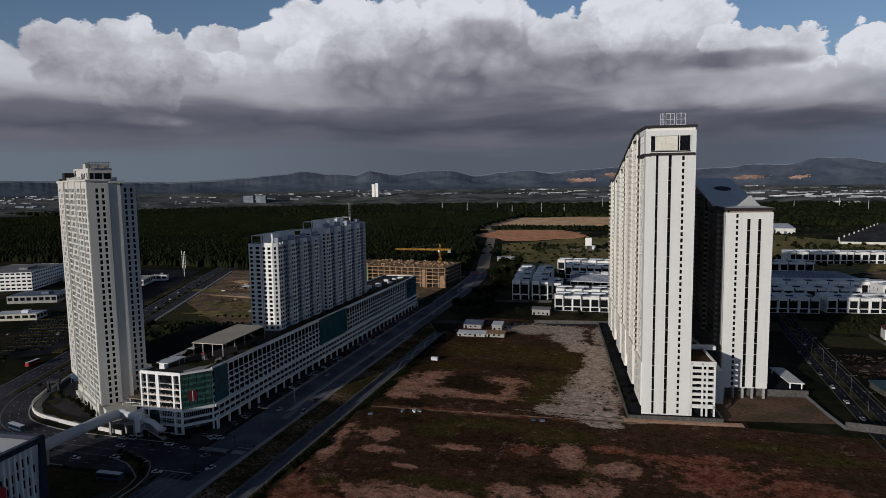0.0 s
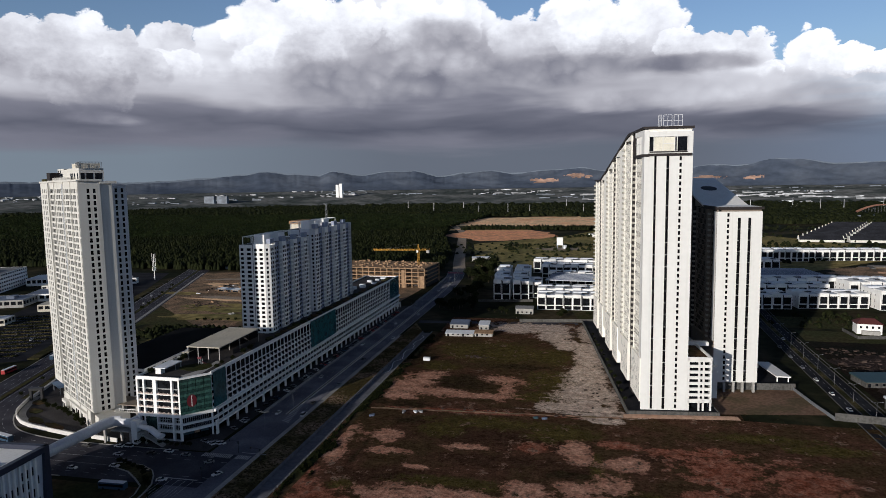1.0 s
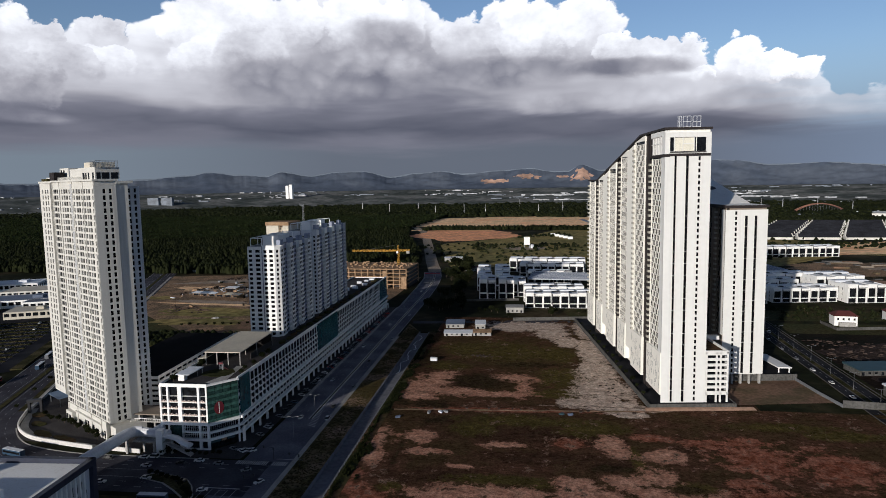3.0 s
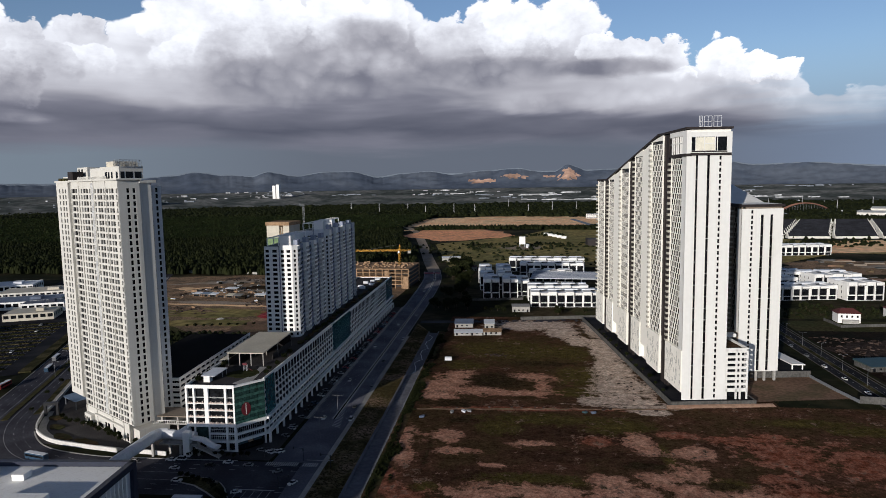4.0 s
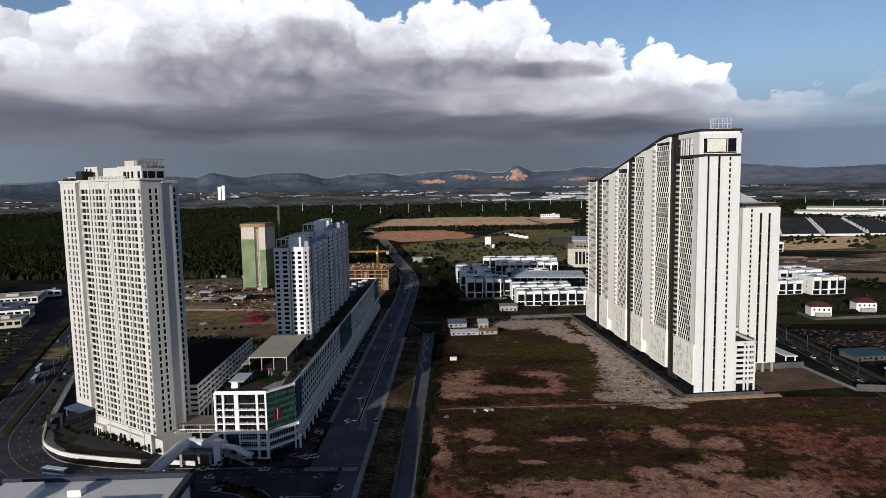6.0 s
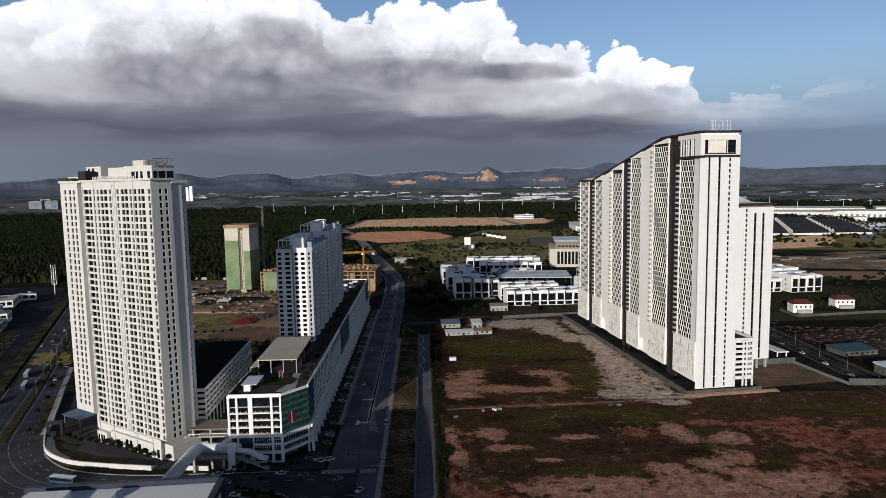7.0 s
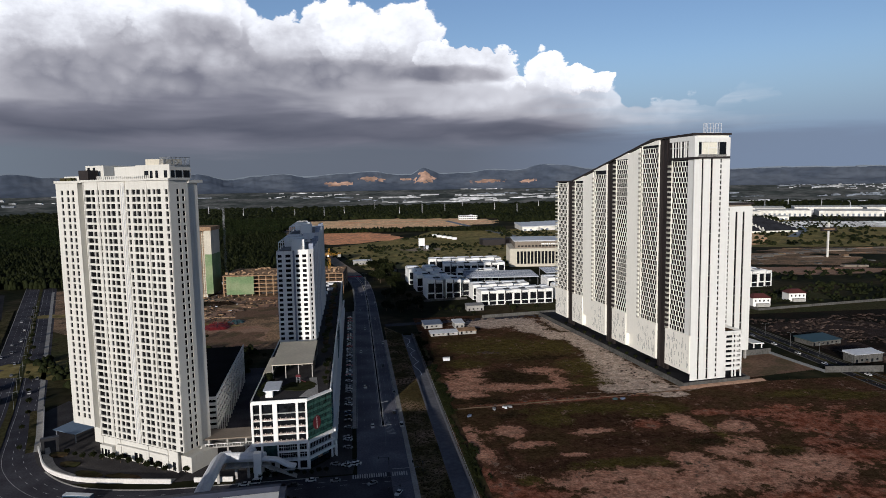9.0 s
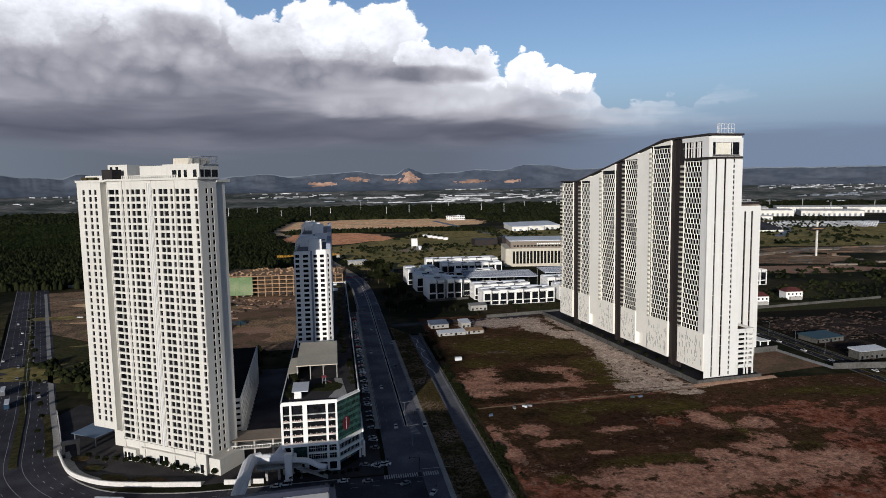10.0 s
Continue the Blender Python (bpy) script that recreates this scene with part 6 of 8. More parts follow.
for bx in ((-30, -40, 28.0, -12, -26, 31.0), (-56, -18, 28.0, -44, -6, 30.4), (-34, -12, 28.0, -30, -8, 30.0)):
    part("roof_plant", Shape().box(*bx), WHITE, ml)
part("canopy", Shape().box(0.6, -14, 5.2, 10, -4, 5.8), CONCRETE, ml)
for x, y in ((9, -13), (9, -5)):
    part("canopy_post", Shape().box(x - 0.2, y - 0.2, 0, x + 0.2, y + 0.2, 5.2), CONCRETE, ml)
sheet("forecourt", [(-206, 60), (-186.4, 60), (-186.4, 205), (-193, 212), (-300, 212), (-300, 184), (-206, 184)], 0.045, GRASS, "planted forecourt before the mall")
sheet("forecourt", blob(-194, 190, 6, 12, 0, 0.1, 32, 1), 0.06, PAVING, "paved island at the turning lane")

# white boundary wall round the tower's bend
wl = smooth_line([(-334, 300), (-321, 277), (-308, 265.5), (-296, 260), (-280, 256.4), (-262, 253)], 6)
solid("boundary_wall", ribbon(wl, -0.3, 0.3, 0.0, 2.0), KERBWALL, "curved pale boundary wall along the bend", kind="structure")
solid("boundary_wall", ribbon([Vector((-253, 253, 0)), Vector((-237, 251, 0))], -0.3, 0.3, 0.0, 2.0), KERBWALL, "short pale boundary wall", kind="structure")
solid("footway", ribbon(wl, -4.4, -0.9, 0.0, 0.2), CONCRETE, "pale concrete footway outside the wall", kind="structure")
for (x, y), r, k in (((-300, 268), 7, 1), ((-283, 262), 9, 2), ((-312, 280), 5, 3), ((-322, 292), 5, 4)):
    solid("planted_bed", Shape().prism(blob(x, y, r, 2.6, -25, 0.25, 30, k), 0.0, 0.5), GRASS, "green planted bed by the tower's foot", "planted bed", "beds at the tower's foot")
# ---- white courtyard offices and villas ----
def office_row(x0, y0, length, depth, h, turn, bays, label, dark=True):
    """A row of joined white three-storey units with black-framed bays."""
    r = thing("office_row", pose(x0, y0, 0, 0, 0, turn), label, "office row", "white office rows")
    wl, pn = Shape(), []
    w = length / bays
    rows = [(0.3, h * 0.28), (h * 0.33, h * 0.84)]
    facade(wl, pn, (0, 0, 0), X, -Y, length, rows, [(k * w + w * 0.09, k * w + w * 0.91) for k in range(bays)], 0, h, 0.9)
    side_cols = [(depth * f, depth * f + 1.6) for f in (0.12, 0.3, 0.5, 0.7)]
    srows = [(1.2, 3.0), (h * 0.36, h * 0.52), (h * 0.66, h * 0.82)]
    facade(wl, pn, (0, depth, 0), -Y, -X, depth, srows, side_cols, 0, h, 0.3)
    facade(wl, pn, (length, 0, 0), Y, X, depth, srows, side_cols, 0, h, 0.3)
    wl.quad((length, depth, 0), (0, depth, 0), (0, depth, h), (length, depth, h))
    part("wall", wl, WHITE, r)
    part("roof", Shape().box(0.1, 0.1, h - 0.5, length - 0.1, depth - 0.1, h - 0.2), PALEROOF, r)
    part("parapet", Shape().box(0, 0, h - 0.2, length, 0.3, h + 0.5).box(0, depth - 0.3, h - 0.2, length, depth, h + 0.5).box(0, 0.3, h - 0.2, 0.3, depth - 0.3, h + 0.5).box(length - 0.3, 0.3, h - 0.2, length, depth - 0.3, h + 0.5), WHITE, r)
    for k in range(0, bays, 2):                              # framed cubes that stand proud of the front and roof
        x0_, x1_ = k * w + w * 0.03, (k + 1) * w - w * 0.03
        cube = Shape().box(x0_, -1.3, h * 0.31, x0_ + 0.7, 0.0, h + 1.5).box(x1_ - 0.7, -1.3, h * 0.31, x1_, 0.0, h + 1.5).box(x0_ + 0.7, -1.3, h * 0.88, x1_ - 0.7, 0.0, h + 1.5).box(x0_ + 0.7, -1.3, h * 0.31, x1_ - 0.7, 0.0, h * 0.36)
        cube.box(x0_, 0.0, h + 0.5, x1_, depth * 0.40, h + 1.5)
        part("bay_cube", cube, WHITE, r, "white cube bay with a black reveal")
        part("bay_reveal", Shape().box(x1_, -1.25, h * 0.31, x1_ + 0.35, 0.0, h + 1.2), BLACK, r)
        if k + 1 < bays:
            part("roof_light", Shape().box((k + 1) * w + 0.6, depth * 0.52, h - 0.2, (k + 2) * w - 0.6, depth * 0.60, h + 0.9), BLACK, r)
        part("roof_room", Shape().box(x0_ + 0.4, depth * 0.66, h - 0.2, min(length - 0.4, x1_ + w * 0.7), depth * 0.94, h + 1.6), PALEROOF, r)
    s = Shape()
    for k in range(bays):
        s.box(k * w + w * 0.05, -0.25, h * 0.3, k * w + w * 0.13, 0.0, h)
    s.box(0, -0.2, h * 0.86, length, 0.0, h * 0.885)
    part("black_fin", s, BLACK, r, "black vertical fins", kind="stuff")
    set_panes(pn, GLASS_AND_SHADE, r, 60)
    return r


office_row(-110, 648, 17, 34, 19.5, 2, 2, "white office block with tall black window bays")
office_row(-90, 650, 16, 34, 19.0, 2, 2, "white office block with tall black window bays")
office_row(-116, 700, 16, 30, 17.5, 2, 2, "white office block behind its neighbour")
office_row(-96, 702, 16, 30, 17.5, 2, 2, "white office block behind its neighbour")
office_row(-120, 752, 16, 40, 17, 2, 2, "white office block at the row's far end")
office_row(-99, 754, 18, 40, 17, 2, 2, "white office block at the row's far end")
office_row(-62, 602, 74, 24, 13.5, 1, 9, "long white office row with black-framed bays")
office_row(-64, 634, 60, 22, 14.5, 1, 7, "white office row round a courtyard")
office_row(-78, 662, 16, 36, 16, 1, 2, "white office block at the courtyard's corner")
office_row(-70, 806, 80, 22, 16, -3, 9, "long white office row behind the canopy")
office_row(-84, 852, 100, 22, 17, -3, 10, "long white office row at the back")
office_row(-60, 760, 52, 16, 13, -3, 6, "white office row behind the canopy")
office_row(20, 612, 50, 24, 14, 1, 6, "white office row with black-framed bays")
office_row(24, 660, 80, 24, 15, 1, 9, "white office row round a courtyard")
office_row(100, 628, 70, 26, 13, 6, 8, "long white office row with black-framed bays")
office_row(176, 640, 62, 26, 13, 6, 7, "long white office row with black-framed bays")
office_row(110, 680, 110, 22, 14, 6, 11, "white office row round a courtyard")
office_row(244, 640, 36, 34, 17, 6, 4, "white office block beside the rubble plot")
office_row(150, 720, 100, 24, 15, 6, 10, "white office row behind the canopy")
office_row(110, 880, 120, 26, 15, 6, 12, "long white office row at the back")
office_row(240, 700, 50, 40, 16, 6, 5, "white office block at the corner")
office_row(226, 1000, 74, 34, 16, 6, 9, "white three-storey block with regular windows")
office_row(300, 1014, 110, 30, 15, 6, 11, "white three-storey block with regular windows")


def slatted_canopy(x, y, w, d, z, turn):
    c = thing("slatted_canopy", pose(x, y, 0, 0, 0, turn), "wide slate-blue slatted canopy over a courtyard", "canopy", "courtyard canopies")
    for k in range(26):
        a = k * d / 26
        rise = 3.2 * math.sin(math.pi * k / 25)
        part("slat", Shape().hexa([(0, a, z), (w, a, z), (w, a + d / 38, z + 0.5), (0, a + d / 38, z + 0.5), (0, a, z + 0.3 + rise * 0), (w, a, z + 0.3), (w, a + d / 38, z + 0.9), (0, a + d / 38, z + 0.9)]), BLUEROOF if k % 3 else PALEROOF, c)
    for px in (1, w / 3, 2 * w / 3, w - 1):
        for py in (1, d - 1):
            part("post", Shape().box(px - 0.25, py - 0.25, 0, px + 0.25, py + 0.25, z), STEEL, c)
    return c


slatted_canopy(-60, 700, 84, 56, 13.0, -6)
slatted_canopy(40, 716, 70, 50, 13.0, -6)
slatted_canopy(160, 752, 84, 66, 13.0, 6)

# ---- convention hall ----
ch = thing("convention_hall", pose(36, 880, 0, 0, 0, -10), "large brown convention hall with columned front", "hall")
wl, pn = Shape(), []
facade(wl, pn, (0, 0, 0), X, -Y, 130, [(4, 22)], [(10.4 + k * 5.0, 14.0 + k * 5.0) for k in range(23)], 0, 26, 1.0)
facade(wl, pn, (0, 80, 0), -Y, -X, 80, [(3 + k * 3.6, 5.2 + k * 3.6) for k in range(6)], [(4 + k * 7.5, 8.5 + k * 7.5) for k in range(10)], 0, 26, 0.6)
wl.quad((130, 0, 0), (130, 80, 0), (130, 80, 26), (130, 0, 26))
wl.quad((0, 0, 26), (130, 0, 26), (130, 80, 26), (0, 80, 26))
part("wall", wl, CREAM, ch)
for k in range(22):
    part("upper_window", Shape().box(12 + k * 5.0, 5.9, 28.0, 15.4 + k * 5.0, 6.05, 30.0), GLASS_AND_SHADE, ch)
part("upper_storey", Shape().box(8, 6, 26, 124, 74, 36), STONE_AND_SHADE, ch, "brown upper storey")
part("roof", Shape().box(6, 4, 36, 126, 76, 37.2), PALEROOF, ch)
for k in range(14):
    part("sign_bar", Shape().box(46 + k * 2.6, 5.8, 31, 48 + k * 2.6, 6.0, 33), WHITE, ch, "pale lettering bar")
set_panes(pn, GLASS_AND_SHADE, ch, 90)
s = solid("pavilion", Shape().box(60, 1190, 0, 104, 1225, 12).box(110, 1180, 0, 160, 1220, 14), BROWN, "low dark brown pavilion", "pavilion")

# ---- gate houses with red roofs ----
def red_house(x, y, turn):
    h = thing("gate_house", pose(x, y, 0, 0, 0, turn), "white house with a red hipped roof", "house", "red-roofed houses")
    part("wall", Shape().box(0, 0, 0, 17, 12, 8.0), WHITE, h)
    part("roof", Shape().hexa([(-1, -1, 8.0), (18, -1, 8.0), (18, 13, 8.0), (-1, 13, 8.0), (4, 5, 11.6), (13, 5, 11.6), (13, 7, 11.6), (4, 7, 11.6)]), REDROOF, h)
    for k in range(4):
        part("window", Shape().box(2 + k * 4, -0.08, 4.6, 3.4 + k * 4, 0.05, 6.4), GLASS_AND_SHADE, h)
    part("porch", Shape().box(3, -3, 0, 15, 0, 3.0), CONCRETE, h)


red_house(188, 540, -6)
red_house(237, 556, -6)

# sheds, pump house, kiosk
def shed(x, y, w, d, h, turn, roofm, label, wallm=CONCRETE):
    o = thing("shed", pose(x, y, 0, 0, 0, turn), label, "shed")
    part("wall", Shape().box(0, 0, 0, w, d, h), wallm, o)
    part("roof", Shape().hexa([(-0.5, -0.8, h), (w + 0.5, -0.8, h), (w + 0.5, d + 0.6, h), (-0.5, d + 0.6, h), (-0.5, -0.8, h + 0.15), (w + 0.5, -0.8, h + 0.15), (w + 0.5, d + 0.6, h + 1.1), (-0.5, d + 0.6, h + 1.1)]), roofm, o)
    for k in range(int(w / 4)):
        part("opening", Shape().box(1.2 + k * 4, -0.06, 0.2 if k % 3 == 0 else 1.2, 2.8 + k * 4, 0.02, 2.4), GLASS_AND_SHADE, o)


shed(-126, 484, 22, 8, 2.3, 3, PALEROOF, "long white site shed with a pale metal roof")
shed(-103, 486, 14, 8, 2.7, 3, FORMWORK, "open site shed with a worn brown roof")
shed(-128, 512, 15, 14, 3.4, 3, BLUEROOF, "grey-blue roofed site hut")
shed(-103, 508, 8, 12, 4.5, 3, PALEROOF, "small white site hut")
shed(-80, 578, 16, 9, 5, 2, GREYROOF, "white pump house with a flat roof")
shed(140, 398, 26, 16, 3.4, 8, TEALROOF, "green-blue roofed workers' shed", OLDWALL)
# solid dark walls paint the shaded inside of an open building
shed(136, 354, 22, 9, 5.6, 4, PALEROOF, "roadside building, walls dark for its shaded open inside, white flat roof", OLDWALL)
shed(-144, 858, 16, 10, 5, 0, REDROOF, "low kiosk with a red roof")
shed(-186, 960, 28, 9, 6, 8, PALEROOF, "long white shed beside the track")
solid("guard_canopy", Shape().hexa([(91, 393, 5.4), (99, 393, 5.4), (95, 424, 5.4), (87, 424, 5.4), (91, 393, 6.0), (99, 393, 6.0), (95, 424, 6.0), (87, 424, 6.0)]).box(91.6, 394, 2.4, 92.2, 394.6, 5.4).box(97.6, 394, 2.4, 98.2, 394.6, 5.4).box(88, 422, 2.4, 88.6, 422.6, 5.4).box(94, 422, 2.4, 94.6, 422.6, 5.4), WHITE, "flat white entrance canopy beside the tower", "canopy")

# fences
def fence(pts, h, material, label):
    solid("fence_wall", ribbon([Vector((*p, 0)) for p in pts], -0.15, 0.15, 0.0, h), material, label, kind="structure")


fence([(-126, 633), (-69, 641)], 2.4, OLDWALL, "grey boundary wall before the office blocks")
fence([(-73, 543), (-28, 549), (6, 553)], 3.0, OLDWALL, "weathered concrete wall behind the field")
fence([(181, 549), (182, 522), (256, 531), (330, 540)], 2.4, OLDWALL, "grey boundary wall of the houses")
fence([(104, 340), (140, 335)], 4.0, OLDWALL, "grey site hoarding")
fence([(104, 340), (101, 360), (98, 390)], 1.8, STEEL, "low site fence")
fence([(-184.6, 612), (-186, 700), (-190, 790)], 2.6, STEEL, "pale site hoarding along the road")
s = Shape()
for k in range(12):
    s.box(-197 + k * 1.75, 832, 0.05, -195.4 + k * 1.75, 832.6, 1.1)
solid("road_barrier", s, RED, "row of red and white road barriers", "barrier")

# silo in the meadow
si = thing("batching_silo", pose(-60, 1168, 0), "white batching silo on a pale yard", "silo")
part("silo_body", Shape().box(-6, -4, 6, 5, 4, 20), WHITE, si)
for x, y in ((-5, -3), (4, -3), (-5, 3), (4, 3)):
    part("leg", Shape().box(x - 0.8, y - 0.8, 0, x + 0.8, y + 0.8, 6), STEEL, si)
part("hopper", Shape().bar((9, -9, 0), (9, -9, 7), 3.2, 12), PALEROOF, si)

# sign tower beyond the plots
sp = thing("sign_tower", pose(524, 862, 0), "tall pale sign tower with a dark box head", "sign")
part("shaft", Shape().box(-1.1, -1.1, 0, 1.1, 1.1, 53), HALL, sp)
part("head", Shape().box(-12, -2.0, 40, 12, 2.0, 45.5), BROWN, sp)
part("sign_bar", Shape().box(-9, -2.2, 42.0, 9, -2.0, 43.4), FORMWORK, sp, "plain dim sign bar")

# low site walls and pale slabs on the graded plots
rp = random.Random(41)
for k in range(60):
    x, y = 330 + rp.random() * 330, 740 + rp.random() * 240
    w, d = 5 + rp.random() ** 2 * 36, 2 + rp.random() * 6
    solid("site_slab", Shape().prism([(x, y), (x + w, y - w * 0.12), (x + w, y + d - w * 0.12), (x, y + d)], 0.0, 0.8 + rp.random() * 1.8), (OLDWALL, STONE_AND_SHADE, PLOT, OLDWALL)[k % 4], "low concrete slab on the graded plot", "slab", "site slabs")
# ---- construction site ----
gt = thing("unfinished_tower", pose(-368, 716, 0, 0, 0, -6), "unfinished tower wrapped in green netting, raw at the top", "tower")
part("netting", Shape().box(0, 0, 4, 16, 30, 60).box(21.5, 0, 4, 29, 30, 48), NETTING, gt, "green safety netting")
part("raw_top", Shape().box(0.2, 0.3, 60, 16, 29.8, 74).box(21.5, 0.3, 48, 28.8, 29.8, 74).box(16, 4, 0, 21.5, 29.6, 72), CREAM, gt, "raw cream walls")
part("formwork", Shape().box(-0.6, -0.6, 74, 29.6, 30.6, 78.0), FORMWORK, gt, "rusty formwork at the top")
for k in range(22):
    part("floor_slab", Shape().box(16, 0.6, 4 + k * 3.2, 21.5, 4.2, 4.4 + k * 3.2), CREAM, gt)
part("scaffold", Shape().box(17.4, 0.2, 0, 17.8, 0.6, 74).box(20.0, 0.2, 0, 20.4, 0.6, 74), FORMWORK, gt)
fr = thing("concrete_frame", pose(-330, 716, 0, 0, 0, -4), "raw concrete building frame under construction", "building frame")
for k in range(5):
    part("floor_slab", Shape().box(0, 0, 4.6 + k * 4.4, 132, 60, 5.6 + k * 4.4), FORMWORK, fr)
for j in range(18):
    for y in (0.4, 58.6):
        part("column", Shape().box(0.4 + j * 7.7, y, 0, 1.6 + j * 7.7, y + 1.0, 23), FORMWORK, fr)
# brown-black block stands for the shade deep inside the frame
part("core", Shape().box(1, 14, 0, 131, 56, 22), BROWN, fr, "dark solid fill for the shaded inner levels")
part("net_front", Shape().box(4, -0.3, 2, 34, -0.1, 22), NETTING, fr, "green netting on the front")
part("wall", Shape().box(104, -0.6, 0, 108, 4, 21), FORMWORK, fr)
part("wall", Shape().box(126, -0.6, 0, 131.9, 4, 14), FORMWORK, fr)
rng = random.Random(11)
s = Shape()
for k in range(160):
    x, y, a = rng.random() * 130, rng.random() * 58, rng.random()
    s.box(x, y, 23.2, x + 0.5 + a * 3, y + 0.5 + rng.random() * 2, 23.5 + rng.random() * 1.8)
part("site_clutter", s, FORMWORK, fr, kind="stuff")

cr = thing("tower_crane", pose(-214, 742, 0), "yellow tower crane with a long level jib", "crane")


def lattice(a, b, w, n):
    """An open square truss."""
    a, b = Vector(a), Vector(b)
    d = b - a
    u = d.normalized().orthogonal().normalized() * w / 2
    v = d.normalized().cross(u)
    s, cs = Shape(), [u + v, u - v, -u - v, v - u]
    for c in cs:
        s.bar(a + c, b + c, 0.11, 4)
    for k in range(n):
        for c, e in zip(cs, cs[1:] + cs[:1]):
            s.bar(a + d * k / n + c, a + d * (k + 1) / n + e, 0.06, 3)
    return s


part("mast", lattice((0, 0, 0), (0, 0, 43), 2.0, 16), YELLOW, cr)
part("jib", lattice((0, 0, 41), (-57, -2, 41), 1.5, 24), YELLOW, cr)
part("counter_jib", lattice((0, 0, 41), (14, 1, 41), 1.6, 6), YELLOW, cr)
part("counterweight", Shape().box(10, -1, 37.4, 13.6, 1.6, 40.6), CONCRETE, cr)
part("cab", Shape().box(-1.8, -2.6, 38, 0.2, -1.0, 40.6), WHITE, cr)
part("peak", lattice((0, 0, 43), (0, 0, 48), 1.2, 3), YELLOW, cr)
part("tie", Shape().bar((0, 0, 48), (-40, -1.4, 42), 0.1, 3).bar((0, 0, 48), (12, 0.8, 42), 0.1, 3), BLACK, cr)
cr2 = thing("tower_crane", pose(-330, 740, 0), "slim crane mast rising above the netted tower", "crane")
part("mast", lattice((0, 0, 0), (0, 0, 98), 1.6, 30), STEEL, cr2)
part("jib", lattice((0, 0, 96), (-14, 26, 97), 1.1, 10), STEEL, cr2)

# site huts, red machinery heap and stores
for k in range(34):
    x, y = -450 + rng.random() * 100, 640 + rng.random() * 110
    w, d, h = 2 + rng.random() ** 2 * 8, 2 + rng.random() * 4, 0.6 + rng.random() * 1.8
    solid("timber_pile", Shape().prism([(x, y), (x + w, y + 0.6), (x + w - 0.4, y + d), (x - 0.4, y + d - 0.6)], 0.0, [h, h, h * 1.25, h * 1.25]), (GREYROOF, FORMWORK, OLDWALL, DARKPLOT)[k % 4], "pile of timber and sheets on churned ground", "pile", "site piles")


def site_hut(x, y, w, roofm, label):
    o = thing("site_hut", pose(x, y, 0, 0, 0, -8), label, "hut", "site huts")
    part("wall", Shape().box(0, 0.8, 0, w, 7, 3.0), FORMWORK, o)
    part("opening", Shape().box(0.6, 0.7, 0.2, w - 0.6, 0.79, 2.4), GLASS_AND_SHADE, o)
    part("roof", Shape().hexa([(-0.5, -0.8, 2.9), (w + 0.5, -0.8, 2.9), (w + 0.5, 7.6, 3.9), (-0.5, 7.6, 3.9), (-0.5, -0.8, 3.05), (w + 0.5, -0.8, 3.05), (w + 0.5, 7.6, 4.05), (-0.5, 7.6, 4.05)]), roofm, o)
    for q in (0.2, w - 0.4):
        part("post", Shape().box(q, -0.5, 0, q + 0.2, -0.3, 2.9), STEEL, o)


for k in range(6):
    site_hut(-432 + k * 10.4, 656 - k * 2.2, 8.6, (PALEROOF, CANOPYGLASS, PALEROOF, FORMWORK, BEIGEROOF, GREYROOF)[k], "open site hut with a pale sheet roof" if k % 3 == 0 else "open site hut with a worn sheet roof")
site_hut(-358, 648, 12, PALEROOF, "white-roofed site hut between dark heaps")
site_hut(-410, 690, 14, PALEROOF, "white-roofed site hut at the site's back")
for k, (x, y, rx, ry, h, mt_, lb) in enumerate(((-304, 556, 12, 13, 2.6, HEAP, "heap of red steel formwork on the ground"), (-291, 574, 7, 8, 2.0, TEALROOF, "heap of grey-green steel props"), (-379, 710, 16, 9, 2.6, DARKPLOT, "dark heap of soil"), (-325, 668, 20, 8, 2.8, DARKPLOT, "dark heap of soil"),
                                                (-312, 638, 16, 7, 1.6, PLOT, "orange-brown heap of timber"), (-296, 650, 14, 6, 1.8, PLOT, "orange-brown heap of timber"), (-346, 539, 4, 3, 1.2, CONCRETE, "pale heap of sand"), (-345, 676, 10, 6, 2.0, DARKPLOT, "dark heap of soil"))):
    out_ = blob(x, y, rx, ry, 20 - 7 * k, 0.35, 30, k * 1.3)
    sh = Shape()
    hs = [0.5 + 0.5 * noise.noise((j * 0.8, k, 2)) for j in range(30)]
    sh.v = [(x, y, h)] + [(x + (px_ - x) * f, y + (py_ - y) * f, max(0.02, h * q * (0.55 + hs[j]))) for f, q in ((0.35, 0.95), (0.7, 0.65), (1.0, 0.0)) for j, (px_, py_) in enumerate(out_)]
    sh.f = [(0, 1 + j, 1 + (j + 1) % 30) for j in range(30)] + [(1 + q * 30 + j, 31 + q * 30 + j, 31 + q * 30 + (j + 1) % 30, 1 + q * 30 + (j + 1) % 30) for q in (0, 1) for j in range(30)]
    solid("soil_mound", sh, mt_, lb, "heap", "heaps on the site")
bar_ = Shape()
for k in range(150):
    x, y, a_ = -304 + rng.gauss(0, 6), 557 + rng.gauss(0, 6.5), rng.random() * 3.1
    bar_.bar((x, y, 1.0 + rng.random()), (x + math.cos(a_) * 2.6, y + math.sin(a_) * 2.6, 1.3 + rng.random() * 1.6), 0.12, 4)
solid("steel_frames", bar_, HEAP, "loose red steel frames thrown on the heap", "frames", kind="stuff")

